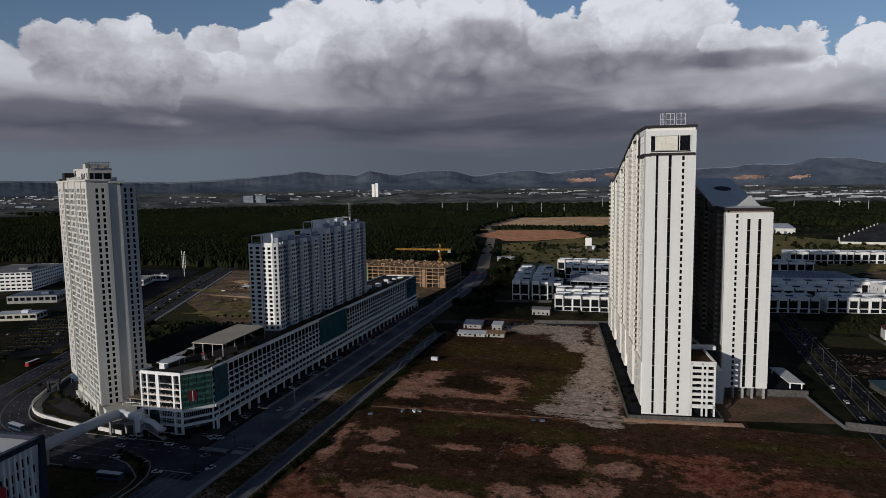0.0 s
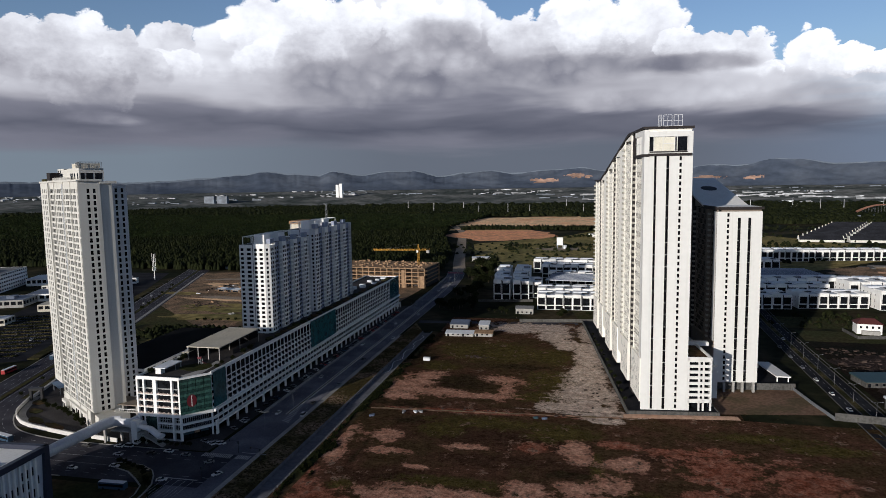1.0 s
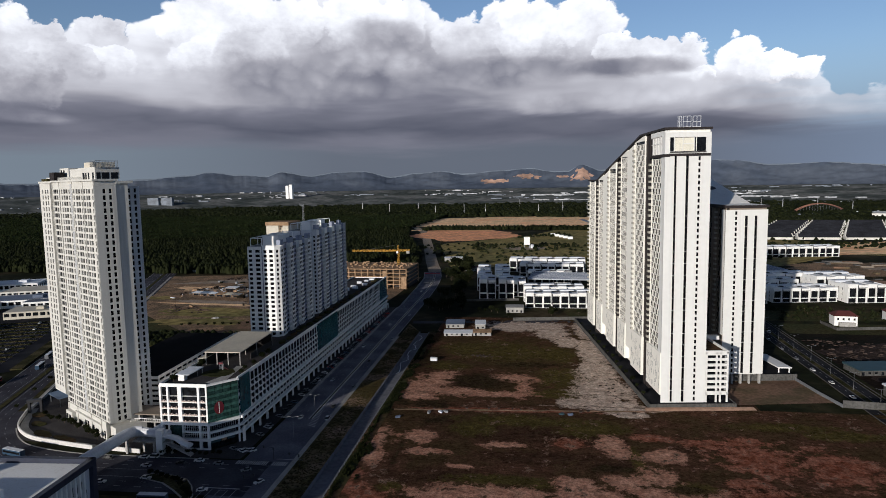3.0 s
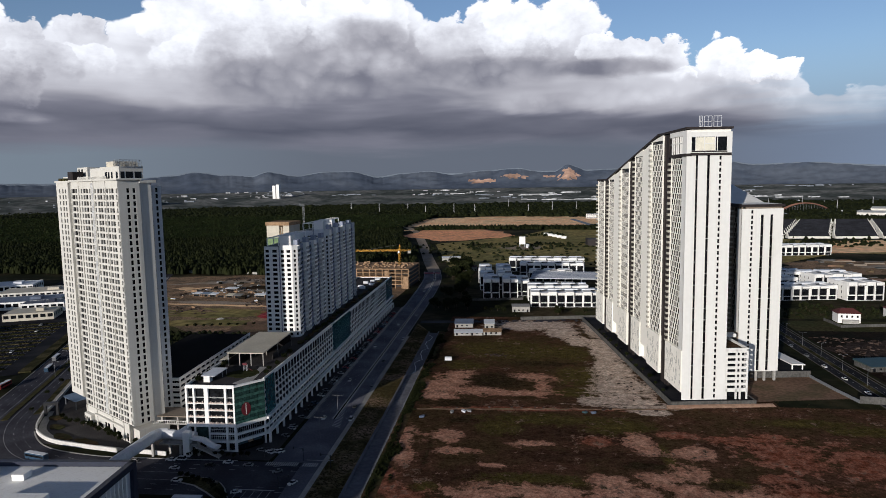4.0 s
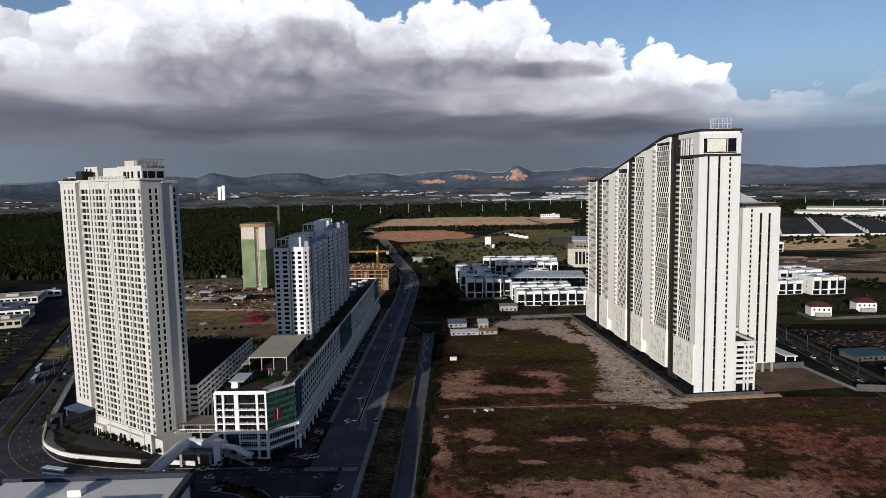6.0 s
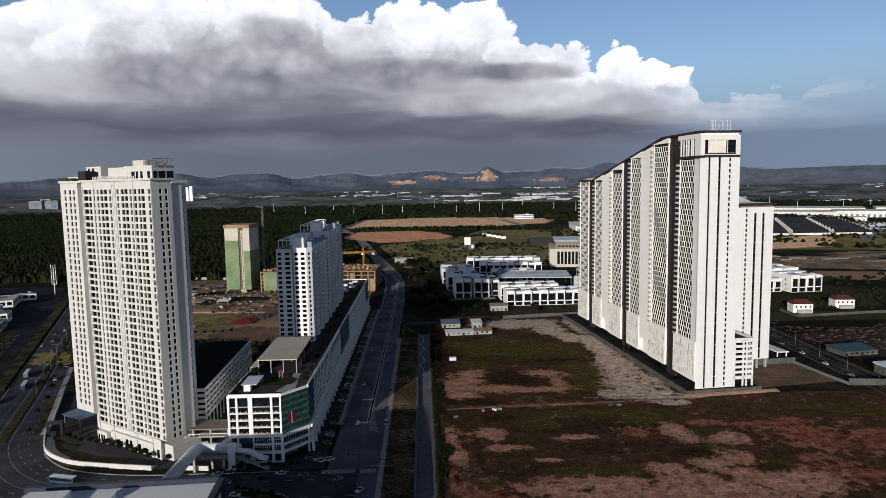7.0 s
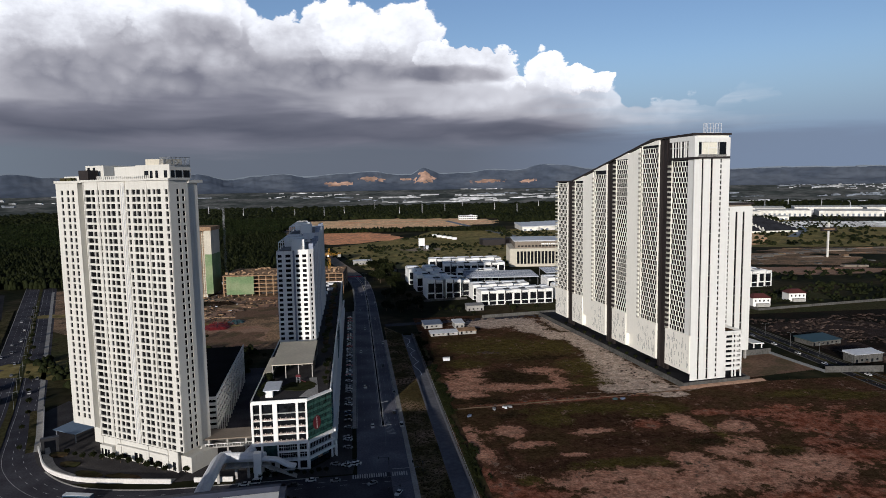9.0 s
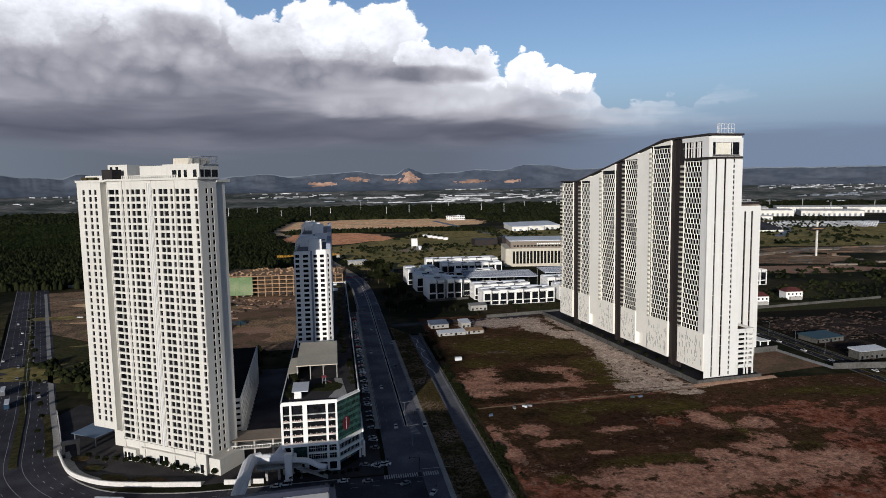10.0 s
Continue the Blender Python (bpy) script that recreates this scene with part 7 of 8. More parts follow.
# tracks, grass and loose stuff over the site
for k, (cx, cy, rx, ry, mt_, lb) in enumerate(((-372, 604, 70, 5, TAN, "pale worn track across the site"), (-395, 700, 60, 18, GREYSOIL, "pale gravel round the huts"), (-290, 500, 34, 36, PLOT, "reddish bare earth beside the block"), (-348, 560, 60, 16, MEADOW, "olive rough grass on the site"),
                                            (-360, 525, 46, 14, MEADOW, "olive rough grass on the site"), (-270, 610, 30, 30, PLOT, "reddish bare earth beside the block"), (-430, 760, 70, 14, GREYSOIL, "pale gravel strip before the wall"))):
    sheet("site_ground", blob(cx, cy, rx, ry, -6 + 4 * k, 0.45, 60, k + 51.5), 0.18 + 0.008 * k, mt_, lb)
rq = random.Random(57)
for nm, mt_, lb, count, zone in (("site_debris", RUBBLE, "loose rubble and boards over the site", 900, (-450, -250, 560, 790)), ("site_board", FORMWORK, "loose timber boards over the site", 260, (-440, -240, 590, 720)), ("site_sheet", PALEROOF, "loose pale metal sheets on the site", 70, (-450, -300, 620, 760))):
    sh = Shape()
    for k in range(count):
        x, y, a_ = zone[0] + rq.random() * (zone[1] - zone[0]), zone[2] + rq.random() * (zone[3] - zone[2]), rq.random() * 3.1
        if noise.noise((x * 0.02, y * 0.02, 9.0)) < -0.05:
            continue
        l_, w_, h_ = 0.5 + rq.random() ** 2 * 2.6, 0.2 + rq.random() * 0.8, 0.2 + rq.random() ** 2 * 1.2
        c_, s_ = math.cos(a_), math.sin(a_)
        sh.prism([(x + u * c_ * l_ - v * s_ * w_, y + u * s_ * l_ + v * c_ * w_) for u, v in ((-1, -1), (1, -1), (1, 1), (-1, 1))], 0.1, 0.3 + h_)
    solid(nm, sh, mt_, lb, "site debris", kind="stuff")

# ---- white low buildings, lots and mast in the west ----
def flat_block(name, x, y, w, d, h, turn, wallm, roofm, rows_n, label):
    o = thing(name, pose(x, y, 0, 0, 0, turn), label, "building")
    wl, pn = Shape(), []
    fl = h / max(rows_n, 1)
    rr = [(k * fl + fl * 0.35, k * fl + fl * 0.8) for k in range(rows_n)]
    nb = max(3, int(w / 6))
    facade(wl, pn, (0, 0, 0), X, -Y, w, rr, [(k * w / nb + 0.8, (k + 1) * w / nb - 0.8) for k in range(nb)], 0, h, 0.5)
    nd = max(2, int(d / 6))
    facade(wl, pn, (w, 0, 0), Y, X, d, rr, [(k * d / nd + 0.8, (k + 1) * d / nd - 0.8) for k in range(nd)], 0, h, 0.5)
    wl.quad((w, d, 0), (0, d, 0), (0, d, h), (w, d, h)).quad((0, d, 0), (0, 0, 0), (0, 0, h), (0, d, h))
    part("wall", wl, wallm, o)
    part("roof", Shape().box(0.3, 0.3, h - 0.4, w - 0.3, d - 0.3, h - 0.1).box(w * 0.6, d * 0.3, h - 0.1, w * 0.75, d * 0.6, h + 2.6), roofm, o)
    set_panes(pn, GLASS_AND_SHADE, o, 40)


flat_block("retail_block", -742, 572, 66, 90, 22, 24, WHITE, GREYROOF, 5, "white five-storey block with ribbon windows")
flat_block("retail_block", -640, 622, 78, 40, 8, 22.4, HALL, CREAM, 1, "long low retail hall with a beige roof")
flat_block("retail_block", -606, 566, 64, 40, 8, 22.4, WHITE, BLUEROOF, 1, "low retail hall with a dark blue roof")
flat_block("retail_block", -560, 560, 38, 20, 9, 22.4, WHITE, NAVY, 1, "low white retail hall with a dark navy roof")
flat_block("retail_block", -546, 520, 42, 30, 7, 22.4, CREAM, BEIGEROOF, 1, "low beige shop row beside the car park")
flat_block("retail_block", -628, 520, 50, 34, 8, 22.4, CONCRETE, BLUEROOF, 1, "low retail hall with a blue-grey roof")
flat_block("retail_block", -700, 660, 60, 40, 9, 22.4, WHITE, PALEROOF, 1, "low white retail hall")
flat_block("retail_block", -560, 446, 40, 20, 6, 22.4, CREAM, PALEROOF, 1, "low pale shop row")
flat_block("retail_block", -590, 690, 20, 10, 7, 24, WHITE, GREYROOF, 1, "small white service building")
lot = [(-560, 500), (-436, 352), (-404, 366), (-448, 470), (-500, 600), (-590, 790), (-680, 790)]
sheet("parking_lot", lot, 0.03, BLACK_ASPHALT, "dark surface car park with planted rows")
al, ac = Vector((-0.381, 0.925, 0)), Vector((0.925, 0.381, 0))
m = Shape()
for k in range(13):                                          # planted dividers and bay lines
    a = Vector((-412, 372, 0)) + al * (8 + k * 13)
    L_ = 30 + k * 3.2
    pts = [a - ac * (8 + q * L_ / 6) for q in range(7)]
    solid("lot_hedge", ribbon(pts, -0.8, 0.8, 0.0, 0.6), ROADGREEN, "low planted divider between parking rows", kind="structure")
    for q in range(int(L_ / 2.7)):
        c0 = a - ac * (9 + q * 2.7)
        for sg_ in (1, -1):
            e0, e1 = c0 + al * sg_ * 1.2, c0 + al * sg_ * 5.6
            m.quad((e0.x, e0.y, 0.07), (e0.x + 0.14, e0.y, 0.07), (e1.x + 0.14, e1.y, 0.07), (e1.x, e1.y, 0.07))
solid("bay_marking", m, PAINT, "worn white parking bay lines", kind="structure")
solid("site_wall", ribbon([Vector((-620, 850, 0)), Vector((-514, 842, 0)), Vector((-408, 824, 0)), Vector((-330, 806, 0))], -1.5, 1.5, 0.0, 3.0), CONCRETE, "long pale concrete wall before the woodland", kind="structure")
# footway, wall and gate on the tower's side of the road
fw = smooth_line([(-334, 298), (-342, 318), (-354, 346), (-366, 374), (-400, 456), (-470, 626), (-540, 796)], 5)
solid("footway", ribbon(fw, -1.2, 1.6, 0.0, 0.16), CONCRETE, "pale footway beside the road", kind="structure")
solid("verge", ribbon(fw[:14], -4.6, -1.2, 0.0, 0.12), ROADGREEN, "narrow grass strip beside the footway", kind="structure")
solid("boundary_wall", ribbon(fw[:14], 1.8, 2.2, 0.0, 1.6), KERBWALL, "low pale wall along the forecourt", kind="structure")
gate = thing("entrance_gate", pose(-327, 296, 0, 0, 0, 20), "dark entrance portal at the tower's forecourt", "gate")
for x in (-3.4, 2.4):
    part("post", Shape().box(x, -0.8, 0, x + 1.2, 0.8, 6.4), BLACK, gate)
part("beam", Shape().box(-3.6, -1.2, 6.0, 3.8, 1.2, 7.4), BLACK, gate)
lob = thing("drop_off_canopy", pose(-322, 313, 0, 0, 0, -33), "blue-grey drop-off canopy beside the tower", "canopy")
part("roof_sheet", Shape().hexa([(-9, -6, 4.6), (7, -6, 4.6), (9, 7, 5.6), (-9, 7, 5.6), (-9, -6, 4.9), (7, -6, 4.9), (9, 7, 5.9), (-9, 7, 5.9)]), CANOPYGLASS, lob)
for x, y in ((-8, -5), (6, -5), (-8, 6), (8, 6)):
    part("post", Shape().box(x - 0.2, y - 0.2, 0, x + 0.2, y + 0.2, 4.8), STEEL, lob)
hl = [Vector((-396 - 0.381 * k * 10 - 2, 372 + 0.925 * k * 10, 0)) for k in range(34)]
solid("verge", ribbon(hl, -9, -1.5, 0.0, 0.9), ROADGREEN, "yellow-green planted verge beside the road", kind="structure")
ms = thing("telecom_mast", pose(-569, 730, 0), "white telecom mast with stacked antenna frames", "mast")
part("pole", Shape().bar((0, 0, 0), (0, 0, 34), 0.6, 8, 0.35), WHITE, ms)
for k in range(4):
    z = 12 + k * 6
    part("antenna_frame", Shape().bar((-2.4, 0, z), (2.4, 0, z), 0.14, 4).bar((-2.4, 0, z), (-2.4, 0, z + 5), 0.3, 4).bar((2.4, 0, z), (2.4, 0, z + 5), 0.3, 4).bar((0, -2.2, z), (0, 2.2, z), 0.14, 4), WHITE, ms)
# ---- hills on the horizon ----
RIDGE = [(-75, 0.6), (-50, 0.5), (-42, 0.35), (-38, 0.25), (-34.6, 0.35), (-32, 0.55), (-28.5, 0.85), (-27, 1.12), (-24.5, 0.85), (-22.3, 0.72), (-21, 1.1), (-18.6, 0.7), (-16, 1.03), (-14, 1.05), (-11.5, 0.5), (-9.3, 0.8), (-7, 0.95), (-5, 0.68), (-1.5, 0.95), (0.8, 1.1), (2.6, 0.8), (3.9, 0.75), (5.3, 1.34), (6.8, 0.8), (9, 0.85), (11, 1.1), (13.3, 1.0), (15.8, 1.48), (17.5, 1.4), (20, 0.98), (23.5, 1.06), (29, 0.66), (34.5, 0.78), (42, 0.7), (50, 0.8), (75, 0.7)]


def ridge_el(a):
    for (p, e), (q, f) in zip(RIDGE, RIDGE[1:]):
        if p <= a <= q:
            k = (a - p) / (q - p)
            k = k * k * (3 - 2 * k)
            return e + (f - e) * k
    return 0.8


QUARRIES = ((5.3, 0.62, 0.95, 0.24), (-2.4, 0.5, 1.3, 0.12), (0.6, 0.66, 1.2, 0.10), (11, 0.5, 1.6, 0.12), (14.5, 0.45, 0.7, 0.10), (3.6, 0.75, 0.8, 0.06))


def ground_z(r):
    """The far plain rises slightly towards the hills."""
    return max(0.0, (r - 3300) / 900) * 78


def hills(name, r0, r1, lift, gain, material, label, seed, n=1400, m=36, bare=False, plain=0.0):
    """plain: the share of the rows that is the far plain, up to the hills' foot."""
    me = bpy.data.meshes.new(name)
    vs, fs, mi = [], [], []
    foot = r0 + 900 if plain else r0
    for i in range(n + 1):
        a = -75 + 150 * i / n
        top = 121 + r1 * math.tan(radians(ridge_el(a) * gain + lift + 0.05 * noise.noise((a * 0.45, seed, 1.0)) + 0.06 * noise.noise((a * 1.5, seed, 2.0)) + 0.03 * noise.noise((a * 5, seed, 4.0))))
        for j in range(m + 1):
            k = j / m
            if k < plain:
                r = r0 + 900 * k / plain
                z = ground_z(r) + 3 * noise.noise((a * 0.7, r * 0.004, seed))
            else:
                q = (k - plain) / (1 - plain)
                r = foot + (r1 - foot) * q
                z0 = ground_z(foot) if plain else 0
                z = z0 + (top - z0) * (q ** 1.25) * (1 + (1 - q) * (0.30 * noise.noise((a * 0.35 + q * 0.8, q * 3.0, seed)) + 0.13 * noise.noise((a * 0.9 - q * 1.5, q * 6.0, seed)) + 0.05 * noise.noise((a * 2.0 + q * 3, q * 11.0, seed))))
            vs.append((-100 + r * math.sin(radians(a)), r * math.cos(radians(a)), z - (1.0 if j == 0 else 0)))
    for i in range(n):
        a = -75 + 150 * (i + 0.5) / n
        for j in range(m):
            q = i * (m + 1) + j
            fs.append((q, q + m + 1, q + m + 2, q + 1))
            k = ((j + 0.5) / m - plain) / (1 - plain)
            hit = 0
            if k < 0:
                hit = 2
            elif bare:
                for qa, qk, wa, wk in QUARRIES:
                    d = ((a - qa) / wa) ** 2 + ((k - qk) / wk) ** 2 + 1.3 * noise.noise((a * 2.2, k * 9, 5.0)) + 0.5 * noise.noise((a * 6, k * 20, 2.0))
                    hit |= int(d < 0.75)
            mi.append(hit)
    me.from_pydata(vs, [], fs)
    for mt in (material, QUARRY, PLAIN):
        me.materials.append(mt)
    me.polygons.foreach_set("material_index", mi)
    me.polygons.foreach_set("use_smooth", [True] * len(fs))
    return tagged(new(name, me), label, kind="structure")


# no haze in the air here; the hill materials hold it as colour
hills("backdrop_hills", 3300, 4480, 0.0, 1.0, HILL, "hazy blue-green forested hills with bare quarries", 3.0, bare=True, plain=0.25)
hills("backdrop_far_hills", 4480, 4640, 0.16, 0.9, HILL_FAR, "distant hills tinted paler and bluer for haze", 8.0, 400, 10)

# ---- forest and plantation ----
rs = np.random.RandomState(5)


def inside(px, py, poly):
    res = np.zeros(len(px), bool)
    n = len(poly)
    for i in range(n):
        (xa, ya), (xb, yb) = poly[i], poly[(i + 1) % n]
        c = ((ya > py) != (yb > py)) & (px < (xb - xa) * (py - ya) / (yb - ya + 1e-9) + xa)
        res ^= c
    return res


def clump_template(kind):
    """A few triangles that read as a crown from afar."""
    v, f = [], []
    if kind == "palm":
        for k in range(8):
            a = 2 * math.pi * k / 8
            c, s_ = math.cos(a), math.sin(a)
            p = [(0, 0, 0.86), (0.55 * c - 0.17 * s_, 0.55 * s_ + 0.17 * c, 0.95), (0.55 * c + 0.17 * s_, 0.55 * s_ - 0.17 * c, 0.95), (1.0 * c, 1.0 * s_, 0.55)]
            i = len(v)
            v += p
            f += [(i, i + 2, i + 1), (i + 1, i + 2, i + 3)]
    else:
        for (cx, cy, cz, r) in ((0, 0, 0.62, 0.72), (0.45, 0.2, 0.45, 0.5), (-0.35, 0.4, 0.4, 0.5), (-0.1, -0.5, 0.42, 0.52)):
            i, n = len(v), 5
            v.append((cx, cy, cz + r * 0.62))
            for k in range(n):
                a = 2 * math.pi * k / n + cx
                v.append((cx + r * 0.75 * math.cos(a), cy + r * 0.75 * math.sin(a), cz + r * 0.25))
            for k in range(n):
                a = 2 * math.pi * (k + 0.5) / n + cx
                v.append((cx + r * math.cos(a), cy + r * math.sin(a), cz - r * 0.7))
            for k in range(n):
                f += [(i, i + 1 + k, i + 1 + (k + 1) % n), (i + 1 + k, i + 1 + n + k, i + 1 + (k + 1) % n), (i + 1 + (k + 1) % n, i + 1 + n + k, i + 1 + n + (k + 1) % n)]
    return np.array(v, float), np.array(f, int)


def scatter(name, px, py, size, height, kind, material, label, base=0.0):
    v, f = clump_template(kind)
    n = len(px)
    a = rs.rand(n) * 6.283
    sx = size * (0.75 + 0.5 * rs.rand(n))
    sz = height * (0.75 + 0.5 * rs.rand(n))
    jit = 1 + 0.28 * (rs.rand(n, len(v), 3) - 0.5)
    w = v[None] * jit
    x = (w[..., 0] * np.cos(a)[:, None] - w[..., 1] * np.sin(a)[:, None]) * sx[:, None] + px[:, None]
    y = (w[..., 0] * np.sin(a)[:, None] + w[..., 1] * np.cos(a)[:, None]) * sx[:, None] + py[:, None]
    z = w[..., 2] * sz[:, None] + base
    verts = np.stack([x, y, z], -1).reshape(-1, 3)
    faces = (f[None] + (np.arange(n) * len(v))[:, None, None]).reshape(-1, 3)
    return fast(name, verts, faces, material, label, "forest", "stuff")


def spread(poly, spacing, grid=False, turn=0.0, holes=()):
    xs, ys = [p[0] for p in poly], [p[1] for p in poly]
    if grid:
        gx, gy = np.meshgrid(np.arange(min(xs) - 500, max(xs) + 500, spacing), np.arange(min(ys) - 500, max(ys) + 500, spacing * 0.87))
        gx[1::2] += spacing / 2
        px, py = gx.ravel() + rs.randn(gx.size) * 0.5, gy.ravel() + rs.randn(gx.size) * 0.5
        mx, my = np.mean(xs), np.mean(ys)
        c, s_ = math.cos(turn), math.sin(turn)
        px, py = mx + (px - mx) * c - (py - my) * s_, my + (px - mx) * s_ + (py - my) * c
    else:
        n = int((max(xs) - min(xs)) * (max(ys) - min(ys)) / spacing ** 2)
        px, py = min(xs) + rs.rand(n) * (max(xs) - min(xs)), min(ys) + rs.rand(n) * (max(ys) - min(ys))
    keep = inside(px, py, poly)
    for h in holes:
        keep &= ~inside(px, py, h)
    return px[keep], py[keep]


# in view between bearings of about -52 and 46 degrees
TRACKWAY = [(-230, 1700), (-700, 1350), (-705, 1335), (-225, 1670)]
NEARWOOD = [(-760, 830), (-560, 824), (-330, 812), (-212, 858), (-240, 1060), (-330, 1420), (-350, 1580), (-720, 1330), (-1200, 1200), (-1500, 1100), (-1100, 830)]
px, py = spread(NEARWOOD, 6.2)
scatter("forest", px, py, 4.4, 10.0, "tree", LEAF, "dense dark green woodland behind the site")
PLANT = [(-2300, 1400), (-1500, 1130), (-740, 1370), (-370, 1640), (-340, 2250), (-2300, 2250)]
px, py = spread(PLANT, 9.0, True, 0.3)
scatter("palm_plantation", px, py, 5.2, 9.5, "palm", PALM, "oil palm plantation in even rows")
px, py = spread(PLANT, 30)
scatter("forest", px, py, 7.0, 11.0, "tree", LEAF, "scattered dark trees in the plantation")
STRIP = [(-330, 1600), (-120, 1620), (190, 1560), (200, 1610), (100, 1660), (-300, 1690)]
px, py = spread(STRIP, 7.0)
scatter("forest", px, py, 5.0, 8.0, "tree", LEAF, "belt of dark trees between cleared plots")
FARWOOD = [(-2900, 2250), (-300, 2250), (60, 2170), (320, 2080), (900, 1950), (1150, 2150), (2300, 2000), (2600, 2500), (1500, 3100), (-2900, 3100)]
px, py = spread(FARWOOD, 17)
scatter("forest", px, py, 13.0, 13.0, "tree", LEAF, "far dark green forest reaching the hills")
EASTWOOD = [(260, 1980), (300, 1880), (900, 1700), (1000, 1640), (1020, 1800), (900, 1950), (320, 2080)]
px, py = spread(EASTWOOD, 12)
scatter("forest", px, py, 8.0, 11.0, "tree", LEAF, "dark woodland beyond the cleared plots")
MEADOW = [(-300, 1250), (170, 1240), (150, 900), (-170, 900)]
px, py = spread(MEADOW, 22)
scatter("bushes", px, py, 3.2, 3.2, "tree", LEAF, "scattered bushes over the meadow")
px, py = spread([(100, 1150), (900, 1150), (1300, 1750), (300, 1700)], 34)
scatter("bushes", px, py, 4.0, 5.0, "tree", LEAF, "scattered trees among the far plots")
px, py = spread([(-3200, 3050), (3200, 3050), (2600, 3330), (-2600, 3330)], 34)
scatter("forest", px, py, 24.0, 14.0, "tree", LEAF, "far hazy tree cover below the hills")
px, py = spread([(150, 552), (420, 540), (420, 640), (290, 630), (170, 610)], 9.5)
scatter("bushes", px, py, 1.9, 2.6, "tree", LEAF, "dark shrubs round the houses", 0.0)
px, py = spread([(-300, 300), (-256, 392), (-258, 470), (-330, 480), (-420, 470), (-340, 372)], 6.5)
scatter("bushes", px, py, 3.2, 4.0, "tree", LEAF, "dark shrubs on the shaded plot behind the tower")

# ---- far roofs, factories and towers ----
def far_roofs(name, rows, material, label, seed):
    """Clusters of low far roofs, some long, most small."""
    s, r = Shape(), random.Random(seed)
    for a0, a1, d0, d1, clusters, wmax, h in rows:
        for q in range(clusters):
            ca_, cd_ = a0 + (a1 - a0) * r.random(), d0 + (d1 - d0) * r.random()
            for k in range(5 + int(r.random() * 9)):
                a, d = radians(ca_ + r.gauss(0, 1.1)), min(d1, max(d0, cd_ + r.gauss(0, 26)))
                x, y, w = -100 + d * math.sin(a), d * math.cos(a), wmax * (0.12 + 0.88 * r.random() ** 2.5)
                z = ground_z(d)
                s.box(x - w / 2, y, max(0, z - 12), x + w / 2, y + min(w * 0.4, 14), z + h * (0.5 + 0.8 * r.random()))
    solid(name, s, material, label, "far buildings", kind="stuff")


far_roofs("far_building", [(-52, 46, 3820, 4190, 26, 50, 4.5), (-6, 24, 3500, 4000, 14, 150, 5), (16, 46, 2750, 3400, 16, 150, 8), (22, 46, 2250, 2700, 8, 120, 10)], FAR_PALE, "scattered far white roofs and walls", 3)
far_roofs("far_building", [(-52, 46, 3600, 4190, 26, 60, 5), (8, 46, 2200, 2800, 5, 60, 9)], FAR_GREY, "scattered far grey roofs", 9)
for k, (x, y, w, h) in enumerate(((-1440, 3560, 17, 118), (-1420, 3566, 17, 124))):
    solid("far_tower", Shape().box(x, y, 0, x + w, y + 20, h).box(x - 14, y - 4, 0, x + w + 10, y, 18), WHITE, "far slim white tower", "tower", "far twin towers")
for x, y, w, h in ((-2010, 3100, 60, 66), (-1940, 3110, 60, 66)):
    solid("far_slab", Shape().box(x, y, 0, x + w, y + 18, h), FAR_GREY, "far pale slab building", "building", "far slabs")
rr = random.Random(21)
for k in range(26):                                          # slender far pylons
    a, d = radians(-14 + k * 2.2 + rr.random()), 2300 + rr.random() * 700
    x, y = -100 + d * math.sin(a), d * math.cos(a)
    solid("pylon", Shape().bar((x, y, 0), (x, y, 34 + rr.random() * 12), 1.3, 4, 0.8), FAR_WHITE, "slender far white pylon", "pylon", "far pylons")


def warehouse(x, y, w, d, h, turn, roofm, label, group):
    o = thing("warehouse", pose(x, y, 0, 0, 0, turn), label, "warehouse", group)
    part("wall", Shape().box(0, 0, 0, w, d, h), HALL, o)
    part("roof", Shape().hexa([(-1, -1, h), (w + 1, -1, h), (w + 1, d + 1, h), (-1, d + 1, h), (-1, -1, h + 0.6), (w + 1, -1, h + 0.6), (w + 1, d + 1, h + 0.8 + d * 0.02), (-1, d + 1, h + 0.8 + d * 0.02)]), roofm, o)
    for k in range(int(w / 14)):
        part("dock_door", Shape().box(4 + k * 14, -0.3, 0.2, 10 + k * 14, 0.05, h * 0.5), FAR_GREY, o)


def terrace(x, y):
    o = thing("terrace", pose(x, y, 0, 0, 0, -5), "long white terrace with a dark pitched roof", "terrace", "dark-roofed terraces")
    part("wall", Shape().box(0, 0, 0, 72, 20, 4.6), HALL, o)
    part("roof", Shape().hexa([(-0.6, -1.0, 4.6), (72.6, -1.0, 4.6), (72.6, 21.0, 4.6), (-0.6, 21.0, 4.6), (-0.6, 9.6, 11.4), (72.6, 9.6, 11.4), (72.6, 10.4, 11.4), (-0.6, 10.4, 11.4)]), TERRACEROOF, o)
    for x in (-2.0, 72.7):
        part("gable", Shape().hexa([(x, -1.0, 0), (x + 1.3, -1.0, 0), (x + 1.3, 21.0, 0), (x, 21.0, 0), (x, 8.6, 11.8), (x + 1.3, 8.6, 11.8), (x + 1.3, 11.4, 11.8), (x, 11.4, 11.8)]), HALL, o)


for j in range(10):                                          # terrace rows with dark roofs
    for k in range(5):
        terrace(380 + k * 84 + j * 22, 1316 + j * 46 - k * 7)
for k in range(3):
    warehouse(226 + k * 46, 1520 + k * 14, 40, 130, 11, -6, PALEROOF, "long white hall with a dark-edged roof", "halls by the cleared plot")
